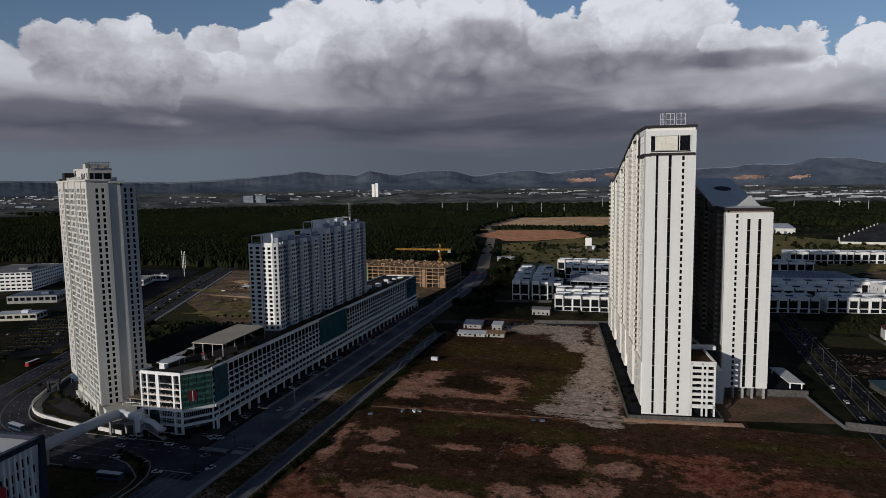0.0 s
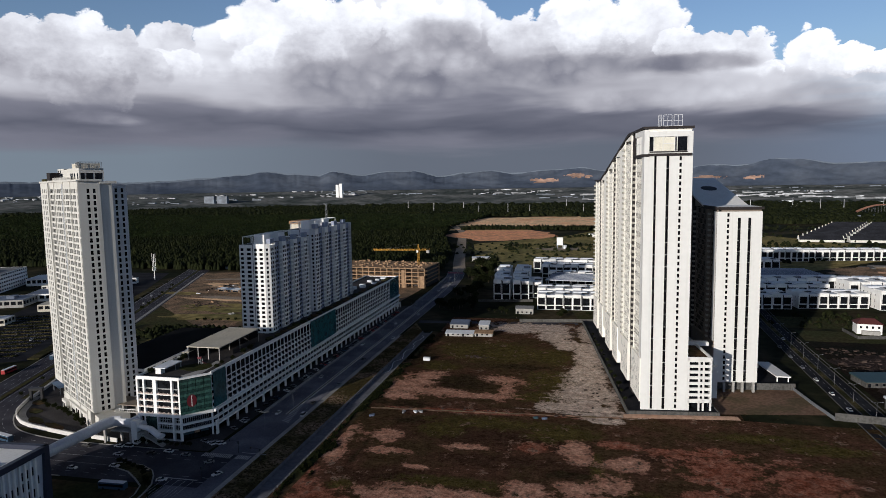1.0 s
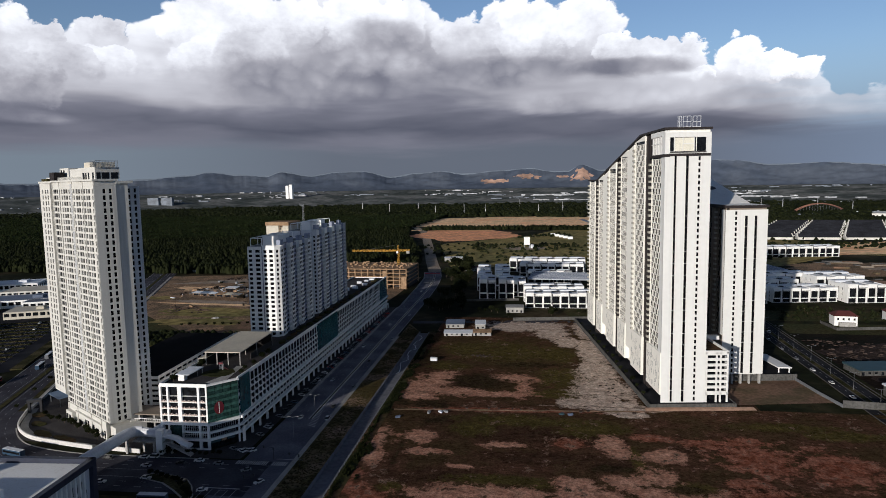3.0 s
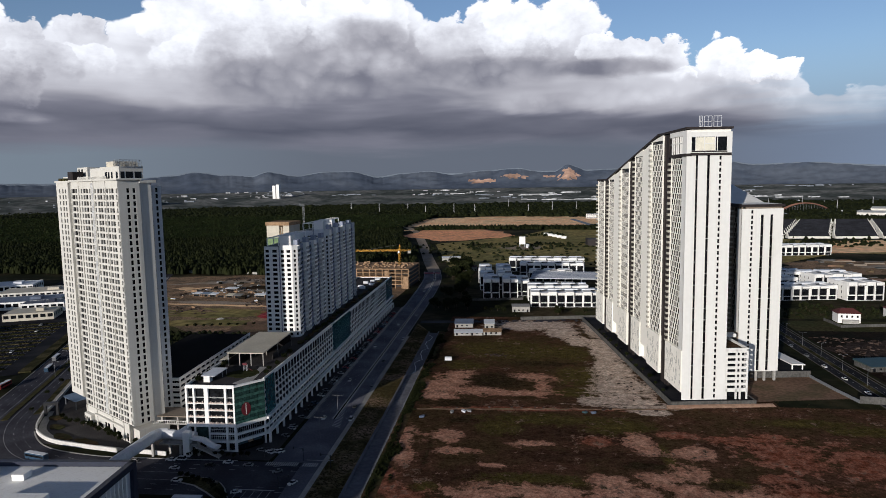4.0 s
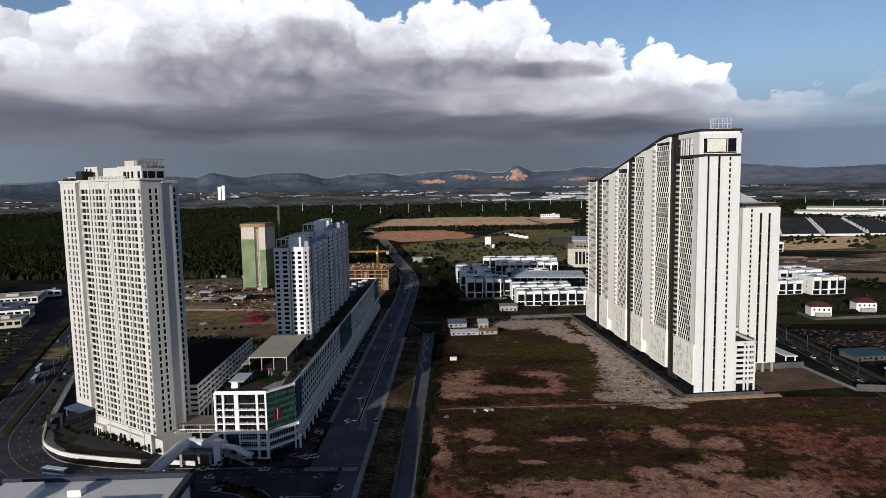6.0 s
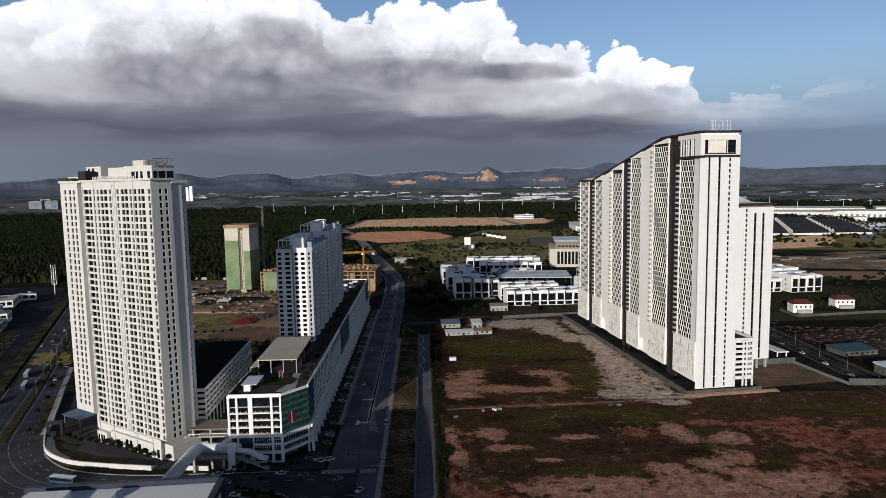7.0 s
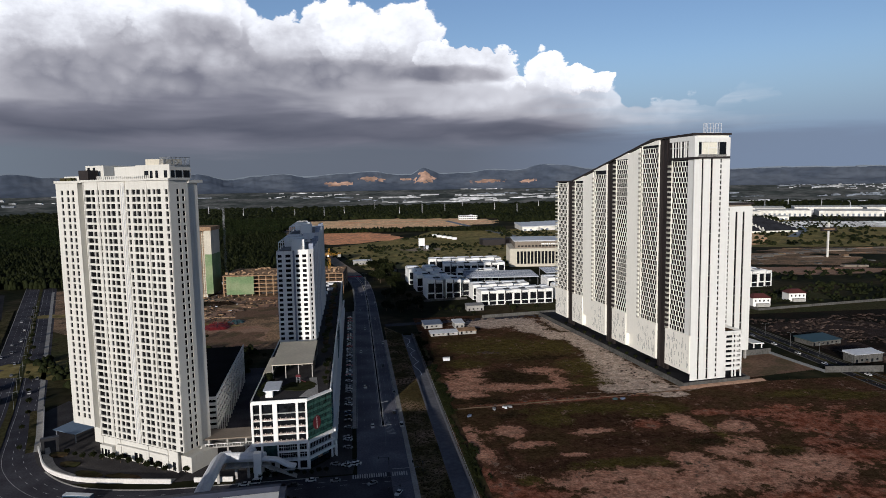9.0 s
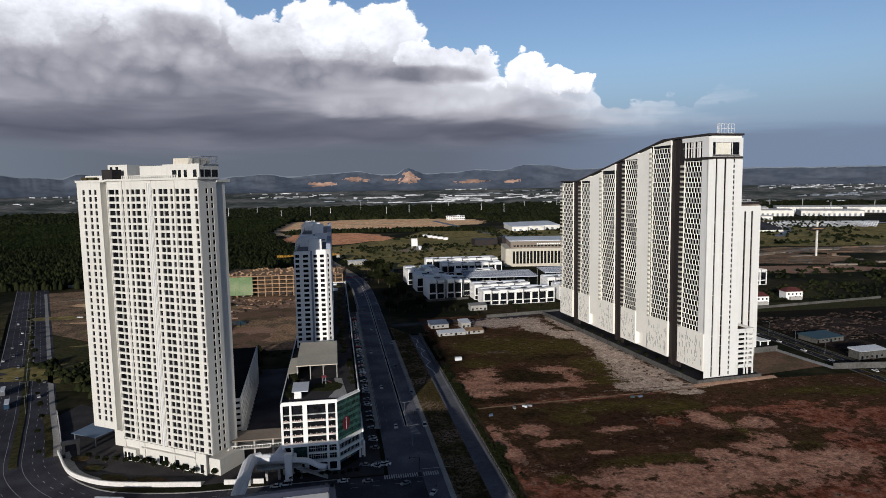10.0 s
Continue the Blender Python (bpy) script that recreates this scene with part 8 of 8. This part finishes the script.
for x, y, w, d, h in ((900, 1930, 200, 90, 16), (1080, 1860, 150, 90, 18), (1240, 1790, 170, 100, 16), (1010, 2070, 260, 100, 20), (1320, 2010, 200, 90, 18), (1500, 1900, 160, 120, 18), (1470, 1690, 150, 60, 12), (930, 1740, 140, 40, 9)):
    warehouse(x, y, w, d, h, -30, HALL, "large white factory hall with a pale roof", "factory halls")
flat_block("far_house", 156, 2052, 60, 24, 14, -4, WHITE, PALEROOF, 2, "white gate building at the cleared plot")
for k in range(5):
    solid("far_house", Shape().box(-8 + k * 8, 1430 - k * 22, 0, 2 + k * 8, 1440 - k * 22, 5), WHITE, "small white far house", "house", "far houses")
# ranks of parked vehicles far off
s, r = Shape(), random.Random(2)
for j in range(12):
    for k in range(46):
        x, y = 830 + k * 5.4 + j * 14, 1440 + j * 14 - k * 2.4
        if r.random() < 0.85:
            s.box(x, y, 0.3, x + 3.6, y + 5.6, 2.2)
solid("vehicle_rank", s, FAR_WHITE, "ranks of pale vehicles in a far compound", "vehicles", kind="stuff")
fly = smooth_line([(700, 1180), (840, 1330), (900, 1420), (1020, 1470), (1300, 1440)], 6)
solid("far_road", ribbon(fly, -9, 9, 0.0, 0.5), FAR_GREY, "pale far road curving past the plots", kind="structure")
solid("far_road", ribbon(smooth_line([(380, 880), (520, 930), (760, 960), (1100, 930)], 6), -9, 9, 0.0, 0.4), GREYSOIL, "pale site road among the plots", kind="structure")
solid("far_road", ribbon(smooth_line([(150, 760), (190, 950), (190, 1200), (160, 1500), (130, 1800), (110, 2030)], 6), -9, 9, 0.0, 0.4), FAR_GREY, "far straight road through the plots", kind="structure")
solid("far_track", ribbon(smooth_line([(-300, 1640), (-420, 1560), (-640, 1420), (-1000, 1280)], 6), -7, 7, 0.0, 0.4), TAN, "tan track through the plantation", kind="structure")

# arched bridge far beyond the terraces
ab = thing("arch_bridge", pose(792, 2209, 0, 0, 0, 5.8), "far road bridge under a rusty brown steel arch", "bridge")
part("deck", Shape().box(-60, -8, 4.0, 242, 8, 6.0), CONCRETE, ab)
for y in (-7, 7):
    rib = Shape()
    pts = [(182 * k / 20, y, 4 + 30 * (1 - (2 * k / 20 - 1) ** 2)) for k in range(21)]
    for a_, b_ in zip(pts, pts[1:]):
        rib.bar(a_, b_, 1.7, 6)
    part("arch_rib", rib, ARCHPAINT, ab)
    for k in range(1, 20):
        part("hanger", Shape().bar(pts[k], (pts[k][0], y, 6), 0.2, 4), STEEL, ab)
for x in (-40, 0, 182, 222):
    part("pier", Shape().box(x - 2, -6, 0, x + 2, 6, 4.2), CONCRETE, ab)

# dark shrubs and trees over the far meadows
px, py = spread([(150, 900), (420, 1060), (900, 930), (1250, 1280), (880, 1640), (330, 1480), (60, 1700), (-60, 1420), (-160, 1240), (-150, 920)], 17.0)
sel = np.array([noise.noise((x * 0.008, y * 0.008, 6.0)) > 0.12 for x, y in zip(px, py)])
scatter("bushes", px[sel], py[sel], 4.0, 4.5, "tree", LEAF, "dark shrubs over the far meadows", 0.0)
px, py = spread([(300, 610), (640, 640), (700, 860), (330, 760)], 12.0)
sel = np.array([noise.noise((x * 0.012, y * 0.012, 2.0)) > 0.05 for x, y in zip(px, py)])
scatter("bushes", px[sel], py[sel], 3.4, 3.6, "tree", LEAF, "dark shrubs round the graded plots", 0.0)
# ---- trees ----
def make_tree(seed, h=9.0, r=4.2):
    rg = random.Random(seed)
    t = thing("tree", pose(0, 0, 0), "broad green tree with a loose leafy crown", "tree", "trees")
    tr = Shape().bar((0, 0, 0), (0.1, 0, h * 0.45), 0.24, 7, 0.16)
    tips = []
    for k in range(7):
        a = k * 0.9 + rg.random()
        q = (math.cos(a) * r * 0.5, math.sin(a) * r * 0.5, h * (0.55 + 0.25 * rg.random()))
        tr.bar((0.1, 0, h * (0.28 + 0.02 * k)), q, 0.11, 5, 0.04)
        tips.append(Vector(q))
    part("trunk", tr, BARK, t)
    cr_ = Shape()
    for k in range(420):
        c = rg.choice(tips) * 0.8 + Vector((0, 0, h * 0.10))
        d = Vector((rg.gauss(0, 1), rg.gauss(0, 1), rg.gauss(0, 0.75)))
        d = d.normalized() * (rg.random() ** 0.5) * r * 0.62
        p = c + d
        u = Vector((rg.gauss(0, 1), rg.gauss(0, 1), rg.gauss(0, 0.6))).normalized() * (0.5 + 0.45 * rg.random())
        v = u.orthogonal().normalized() * (0.45 + 0.4 * rg.random())
        cr_.quad(tuple(p - u), tuple(p - v * 0.8), tuple(p + u), tuple(p + v))
    part("crown", cr_, LEAF, t)
    return t


TREES = [make_tree(k, 8 + k, 3.6 + 0.5 * k) for k in range(4)]
rg = random.Random(77)
spots = []
for k in range(34):                                          # grove right of the boulevard
    spots.append((-156 + rg.random() * 26 + (0 if k % 3 else 6), 575 + rg.random() * 235, 0.8 + 0.6 * rg.random()))
for k in range(16):                                          # tall grove at the road's far end
    spots.append((-164 + rg.random() * 26, 790 + rg.random() * 110, 1.3 + 0.6 * rg.random()))
for k in range(10):                                          # along the mall forecourt
    spots.append((-219 + k * 3.0, 229.4 - k * k * 0.22 + rg.random(), 0.22 + 0.16 * rg.random()))
for k in range(6):                                           # shade trees by the west lot
    spots.append((-446 + rg.random() * 30, 336 + rg.random() * 40, 0.45 + 0.25 * rg.random()))
for k in range(18):                                          # verge and median shrubs of the bend
    spots.append((-345 - k * 9.5 + rg.random() * 3, 300 + k * 22 + rg.random() * 8, 0.28 + 0.2 * rg.random()))
for k in range(14):                                          # foot of the white tower
    spots.append((-318 + k * 4.6, 290 - k * 2.4 + rg.random() * 4, 0.25 + 0.2 * rg.random()))
for k in range(10):
    spots.append((-226 + k * 3.0, 250.4 + rg.random() * 2, 0.25 + 0.1 * rg.random()))
for k in range(16):                                          # before the slab tower's side
    spots.append((2.5 - 0.1066 * k * 12 + rg.random() * 1.5, 345 + k * 12 + rg.random() * 5, 0.22 + 0.18 * rg.random()))
for k in range(12):
    spots.append((-128 + rg.random() * 120, 556 + rg.random() * 34, 0.4 + 0.4 * rg.random()))
for k in range(20):
    spots.append((60 + rg.random() * 140, 560 + rg.random() * 50, 0.35 + 0.35 * rg.random()))
for k in range(10):
    spots.append((-292 + k * 6, 446 + rg.random() * 12, 0.3 + 0.2 * rg.random()))
for k in range(9):                                           # row of small round trees on the site
    spots.append((-360 + k * 7, 505 + k * 1.2, 0.3 + 0.06 * rg.random()))
first = set()
for k, (x, y, sc_) in enumerate(spots):
    m_ = Matrix.Translation((x, y, 2.4 if -12 < x < 8 and 340 < y < 540 else 0)) @ Matrix.Rotation(rg.random() * 6.28, 4, "Z") @ Matrix.Scale(sc_, 4)
    i = k % 4
    if i not in first:
        first.add(i)
        TREES[i].matrix_basis = m_
        base_scale = TREES[i].scale.copy()
    else:
        keep_m = TREES[i].matrix_basis.copy()
        TREES[i].matrix_basis = Matrix.Identity(4)
        copy_thing(TREES[i], m_)
        TREES[i].matrix_basis = keep_m
# podium garden shrubs
for k in range(14):
    keep_m = TREES[k % 4].matrix_basis.copy()
    TREES[k % 4].matrix_basis = Matrix.Identity(4)
    x, y = rg.choice([(-227 + rg.random() * 3, 262 + k * 2.2), (-200.5 + rg.random() * 1.5, 278 + k * 3.0)])
    copy_thing(TREES[k % 4], Matrix.Translation((x, y, 30.0)) @ Matrix.Rotation(k, 4, "Z") @ Matrix.Scale(0.28 + 0.14 * rg.random(), 4))
    TREES[k % 4].matrix_basis = keep_m

# hedge and tall grass along the drain, tufts over the field
def tufts(name, px, py, size, height, label, material=TUFT):
    n = len(px)
    v = np.array([(-1, 0, 0), (1, 0, 0), (0.2, 0.1, 1), (0, -1, 0), (0.1, 1, 0), (-0.2, 0, 0.9), (-0.7, -0.7, 0), (0.7, 0.6, 0), (0.5, -0.4, 0.8)], float)
    f = np.array([(0, 1, 2), (3, 4, 5), (6, 7, 8)])
    a, s_ = rs.rand(n) * 6.283, size * (0.5 + rs.rand(n))
    x = (v[None, :, 0] * np.cos(a)[:, None] - v[None, :, 1] * np.sin(a)[:, None]) * s_[:, None] + px[:, None]
    y = (v[None, :, 0] * np.sin(a)[:, None] + v[None, :, 1] * np.cos(a)[:, None]) * s_[:, None] + py[:, None]
    z = v[None, :, 2] * (height * (0.4 + 0.9 * rs.rand(n)))[:, None] + 0.03 + 0 * x
    fast(name, np.stack([x, y, z], -1).reshape(-1, 3), (f[None] + (np.arange(n) * 9)[:, None, None]).reshape(-1, 3), material, label, "grass", "stuff")


FIELD = [(-133, 60), (250, 60), (250, 290), (104, 350), (6, 329), (-12, 552), (-133, 498)]
px, py = spread(FIELD, 1.15)
den = np.array([noise.noise((x * 0.022, y * 0.022, 4.0)) + 0.5 * noise.noise((x * 0.08, y * 0.08, 1.0)) for x, y in zip(px, py)])
keep = np.zeros(len(px), bool)
for cx, cy, rx, ry in GREEN_PATCH:
    keep |= ((px - cx) / rx) ** 2 + ((py - cy) / ry) ** 2 + 1.2 * den < 1.1
keep |= rs.rand(len(px)) < 0.05
for cx, cy, rx, ry in RED_PATCH + PALE_PATCH + GREY_PATCH:
    d = ((px - cx) / rx) ** 2 + ((py - cy) / ry) ** 2
    keep &= (d > 0.8) | (rs.rand(len(px)) < 0.05)
tufts("grass_tufts", px[keep], py[keep], 0.30, 0.30, "rough uneven grass over the open field")
px, py = spread([(-138.6, 60), (-131.0, 60), (-131.0, 500), (-138.6, 500)], 0.85)
sel = np.array([noise.noise((x * 0.16, y * 0.07, 3.0)) + 0.5 * noise.noise((x * 0.4, y * 0.3, 1.0)) > (x + 136.2) * 0.09 - 0.12 for x, y in zip(px, py)])
px, py = px[sel], py[sel]
tufts("hedge_growth", px, py, 0.7, 1.0, "overgrown dark hedge along the drain", LEAF)
px, py = spread([(-161, 60), (-148.8, 60), (-148.8, 498), (-161, 520)], 1.0)
tufts("verge_grass", px, py, 0.45, 0.35, "dry grass on the road verge")
# fence posts on the drain edge
rail = Shape()
for k in range(110):
    rail.box(-139.6, 100 + k * 3.6, 0, -139.5, 100.1 + k * 3.6, 1.2)
rail.box(-139.58, 100, 1.1, -139.52, 494, 1.17).box(-139.58, 100, 0.6, -139.52, 494, 0.66)
solid("drain_railing", rail, STEEL, "thin steel railing along the storm drain", kind="structure")

# rubble and rubbish
rb, rg2 = Shape(), random.Random(31)
for k in range(6500):
    x, y = 142 + rg2.random() * 190, 350 + rg2.random() * 140
    if noise.noise((x * 0.03, y * 0.05, 2)) < -0.12:
        continue
    a = 0.12 + rg2.random() ** 5 * 1.2
    rb.hexa([(x + dx * a * (0.6 + 0.6 * rg2.random()), y + dy * a * (0.6 + 0.6 * rg2.random()), dz * a * (0.3 + 0.5 * rg2.random())) for dz in (0, 1) for dx, dy in ((-1, -1), (1, -1), (1, 1), (-1, 1))])
solid("rubble", rb, RUBBLE, "heaps of broken rubble on the bare plot", "rubble", kind="stuff")
rb = Shape()
for cx, cy, rx, ry, count in ((-91, 427, 9, 5, 70), (-27, 505, 7, 22, 90), (-60, 322, 70, 2.5, 60), (-12, 360, 8, 20, 40)):
    for k in range(count):
        x, y, a = cx + rx * rg2.gauss(0, 0.5), cy + ry * rg2.gauss(0, 0.5), 0.12 + rg2.random() ** 3 * 0.8
        rb.hexa([(x + dx * a * (0.5 + 0.8 * rg2.random()), y + dy * a * (0.5 + 0.8 * rg2.random()), dz * a * 0.6) for dz in (0, 1) for dx, dy in ((-1, -1), (1, -1), (1, 1), (-1, 1))])
solid("rubble", rb, RUBBLE, "loose lumps of earth and debris in the field", "rubble", kind="stuff")
for k, (x, y) in enumerate(((-42.8, 317), (-38.4, 317), (-127.3, 306.3), (-112.7, 314), (-106.4, 315), (-103.6, 315.6))):
    solid("debris_heap", Shape().prism(blob(x, y, 1.5, 0.9, k * 30, 0.5, 14, k * 2.2), 0.0, [0.8 + 0.8 * noise.noise((j, k, 1)) for j in range(14)]), (TEALROOF, BLUEROOF, BLUEROOF, GREYROOF, PALEROOF, GREYROOF)[k], "small heap of discarded sheeting in the field", "debris", "debris heaps")
solid("storage_container", Shape().box(-126.4, 412.2, 0, -121.8, 414.4, 2.2).box(-126.5, 412.1, 2.2, -121.7, 414.5, 2.3), GREYWALL, "small pale storage container in the field", "container")
bank = Shape()
line = [(-132 + k * 2.0, 317.6 + k * 0.105 + 0.9 * noise.noise((k * 0.3, 1, 1))) for k in range(71)]
for k, ((xa, ya), (xb, yb)) in enumerate(zip(line, line[1:])):
    ha, hb = (0.35 + 0.4 * noise.noise((q * 0.35, 5, 2)) for q in (k, k + 1))
    bank.quad((xa, ya - 0.9, 0.02), (xb, yb - 0.9, 0.02), (xb, yb, max(0.1, hb)), (xa, ya, max(0.1, ha)))
    bank.quad((xa, ya, max(0.1, ha)), (xb, yb, max(0.1, hb)), (xb, yb + 1.2, 0.02), (xa, ya + 1.2, 0.02))
solid("earth_bank", bank, PLOT, "low broken bank of orange earth across the field", kind="structure")

# ---- vehicles ----
PAINTS = [mat("car_paint_" + n, c_, 0.3, 0.03, 0.5, 3.0, spec=0.5) for n, c_ in (("white", (0.55, 0.55, 0.54)), ("silver", (0.42, 0.43, 0.45)), ("black", (0.02, 0.02, 0.022)), ("red", (0.35, 0.03, 0.03)), ("grey", (0.15, 0.155, 0.165)), ("blue", (0.03, 0.06, 0.10)))]
RUBBER = mat("tyre_rubber", (0.02, 0.02, 0.02), 0.9, 0.1, 1.0, 5.0)


def make_car(paint, word, van=False):
    c_ = thing("car", pose(0, 0, 0), word + (" van" if van else " saloon car") + " standing on the asphalt", "car", "vehicles")
    L, Wd = (2.5, 0.95) if van else (2.2, 0.88)
    b = Shape().hexa([(-Wd, -L, 0.3), (Wd, -L, 0.3), (Wd, L, 0.3), (-Wd, L, 0.3), (-Wd * 0.94, -L * 0.97, 0.86), (Wd * 0.94, -L * 0.97, 0.86), (Wd * 0.94, L * 0.97, 0.92), (-Wd * 0.94, L * 0.97, 0.92)])
    part("body", b, paint, c_)
    t_ = 1.9 if van else 1.45
    y0, y1 = (-L * 0.95, L * 0.55) if van else (-L * 0.72, L * 0.42)
    g_ = Shape().hexa([(-Wd * 0.92, y0, 0.88), (Wd * 0.92, y0, 0.88), (Wd * 0.92, y1, 0.9), (-Wd * 0.92, y1, 0.9), (-Wd * 0.74, y0 + 0.45, t_ - 0.04), (Wd * 0.74, y0 + 0.45, t_ - 0.04), (Wd * 0.74, y1 - 0.75, t_ - 0.04), (-Wd * 0.74, y1 - 0.75, t_ - 0.04)])
    part("glazing", g_, GLASS_AND_SHADE, c_)
    part("roof", Shape().box(-Wd * 0.76, y0 + 0.42, t_ - 0.05, Wd * 0.76, y1 - 0.72, t_ + 0.02), paint, c_)
    wm = Shape().bar((-0.11, 0, 0), (0.11, 0, 0), 0.32, 12).mesh("wheel", RUBBER)
    for x in (-Wd + 0.08, Wd - 0.08):
        for y in (-L * 0.62, L * 0.62):
            w_ = new("wheel", wm)
            w_.parent = c_
            w_.location = (x, y, 0.32)
    return c_


CARS = [make_car(p, w) for p, w in zip(PAINTS, ("white", "silver", "black", "red", "grey", "blue"))] + [make_car(PAINTS[0], "white", True)]
used = set()


def put_car(i, x, y, turn, z=0.06):
    m_ = pose(x, y, z, 0, 0, turn)
    if i not in used:
        used.add(i)
        CARS[i].matrix_basis = m_
    else:
        copy_thing(CARS[i], m_)


rc = random.Random(13)
for k in range(96):                                          # parked along the podium
    if rc.random() < 0.55:
        put_car(rc.choice([2, 1, 4, 2, 4, 2, 4, 0, 3, 5]), -190.4 + rc.random() * 0.5, 276 + k * 3.1, 62 + rc.random() * 5)
for x, y, tr_ in ((-178, 300, 180), (-166, 318, 0), (-164, 352, 0), (-180.5, 364, 180), (-168, 408, 0), (-182, 446, 180), (-165, 470, 0), (-177.5, 520, 180), (-168, 560, 0), (-181, 600, 180), (-165.5, 640, 0), (-178, 690, 180)):
    put_car(rc.choice([0, 1, 4, 2, 0]), x, y, tr_)
for x, y, tr_ in ((-205, 245, 92), (-212, 242, 90), (-195, 243, 90), (-226, 238, 90), (-219, 227, -90), (-203, 226, -90), (-236, 222, -90), (-248, 244, 90), (-180, 238, 120), (-190, 219, -70), (-256, 226, -90), (-232, 246, 90), (-170, 228, 150)):
    put_car(rc.choice([0, 0, 1, 4, 2]), x, y, tr_)
put_car(6, -228, 247, 90)
put_car(6, -163.5, 300, 0)
for k, d in enumerate((30, 62, 80, 112, 150, 190, 236, 280)):
    q = Vector((-374, 361, 0)) + Vector((-0.381, 0.925, 0)) * d + Vector((0.925, 0.381, 0)) * rc.choice([-10, -6, 6, 9])
    put_car(rc.choice([0, 1, 4, 3]), q.x, q.y, 22.4 + (180 if k % 2 else 0))
for k in range(12):
    put_car(rc.choice([0, 1, 2, 4]), -186 + rc.random() * 20 - 20, 262.6 - rc.random() * 3 - 3 - 0.0 * k, rc.random() * 180) if k < 6 else put_car(rc.choice([0, 1, 4]), -440 - rc.random() * 60, 400 + rc.random() * 130, 22)
for k in range(8):
    put_car(rc.choice([0, 1, 4]), 116 + rc.choice([0, 9]) + k * 0.4, 330 + k * 26, rc.choice([0, 180]))


def make_bus(x, y, turn, paint, word):
    b = thing("bus", pose(x, y, 0.05, 0, 0, turn), word + " city bus on the road", "bus", "vehicles")
    part("body", Shape().box(-1.25, -5.8, 0.4, 1.25, 5.8, 3.1), paint, b)
    part("window_band", Shape().box(-1.28, -5.4, 1.5, 1.28, 5.5, 2.5), GLASS_AND_SHADE, b)
    part("roof", Shape().box(-1.2, -5.7, 3.1, 1.2, 5.7, 3.22), PALEROOF, b)
    for x_ in (-1.15, 1.15):
        for y_ in (-3.6, 3.6):
            part("wheel", Shape().bar((x_ - 0.14, y_, 0.5), (x_ + 0.14, y_, 0.5), 0.5, 12), RUBBER, b)


make_bus(-294, 243, 76, PAINTS[5], "blue-green")
make_bus(-390, 376, 22, PAINTS[5], "blue")
make_bus(-404, 402, 22, PAINTS[4], "grey")
make_bus(-392, 340, 10, PAINTS[3], "red and white")
make_bus(-205, 209, 92, PAINTS[5], "dark blue")

# ---- street lamps and signals ----
def make_lamp():
    l_ = thing("street_lamp", pose(0, 0, 0), "slim grey double-arm street lamp on the median", "street lamp", "street lamps")
    part("pole", Shape().bar((0, 0, 0), (0, 0, 10), 0.09, 6, 0.05), STEEL, l_)
    for d in (-1, 1):
        part("arm", Shape().bar((0, 0, 9.9), (2.0 * d, 0, 10.4), 0.06, 5), STEEL, l_)
        part("lamp_head", Shape().box(min(2.0 * d, 2.8 * d), -0.16, 10.3, max(2.0 * d, 2.8 * d), 0.16, 10.48), STEEL, l_)
    return l_


lamp0 = make_lamp()
lamp0.matrix_basis = pose(-172.6, 275, 0.2)
for k in range(1, 17):
    copy_thing(lamp0, pose(-172.6, 275 + k * 32, 0.2))
for k in range(12):
    q = Vector((-374, 361, 0)) + Vector((-0.381, 0.925, 0)) * k * 30
    copy_thing(lamp0, pose(q.x, q.y, 0.2, 0, 0, 22.4))
for k in range(9):
    copy_thing(lamp0, pose(121.5 + k * 0.9, 310 + k * 30, 0.2))


def make_signal(x, y, turn):
    t_ = thing("traffic_signal", pose(x, y, 0.1, 0, 0, turn), "traffic signal on a dark bent pole", "traffic signal", "traffic signals")
    part("pole", Shape().bar((0, 0, 0), (0, 0, 5.6), 0.12, 6), BLACK, t_)
    part("arm", Shape().bar((0, 0, 5.5), (4.5, 0, 5.8), 0.08, 5), BLACK, t_)
    for x_ in (0, 4.3):
        part("signal_head", Shape().box(x_ - 0.22, -0.2, 4.4 if x_ == 0 else 5.2, x_ + 0.22, 0.2, 5.5 if x_ == 0 else 6.3), BLACK, t_)


make_signal(-190.4, 250, 0)
make_signal(-172.6, 250, 180)
make_signal(-158.6, 244, 180)
make_signal(-174, 223, 0)
solid("totem_sign", Shape().box(-195.4, 268.6, 0, -194.6, 270.2, 7.0), WHITE, "tall white totem sign at the podium corner", "sign")

# shrubs on the west lot's dividers
lx, ly = [], []
for k in range(13):
    a_ = Vector((-412, 372, 0)) + al * (8 + k * 13)
    L_ = 30 + k * 3.2
    for q in range(int(L_ * 1.3)):
        c0 = a_ - ac * (8 + rs.rand() * L_) + al * (rs.rand() - 0.5) * 1.6
        lx.append(c0.x)
        ly.append(c0.y)
tufts("lot_shrubs", np.array(lx), np.array(ly), 0.9, 1.5, "low dark shrubs between the parking rows", LEAF)
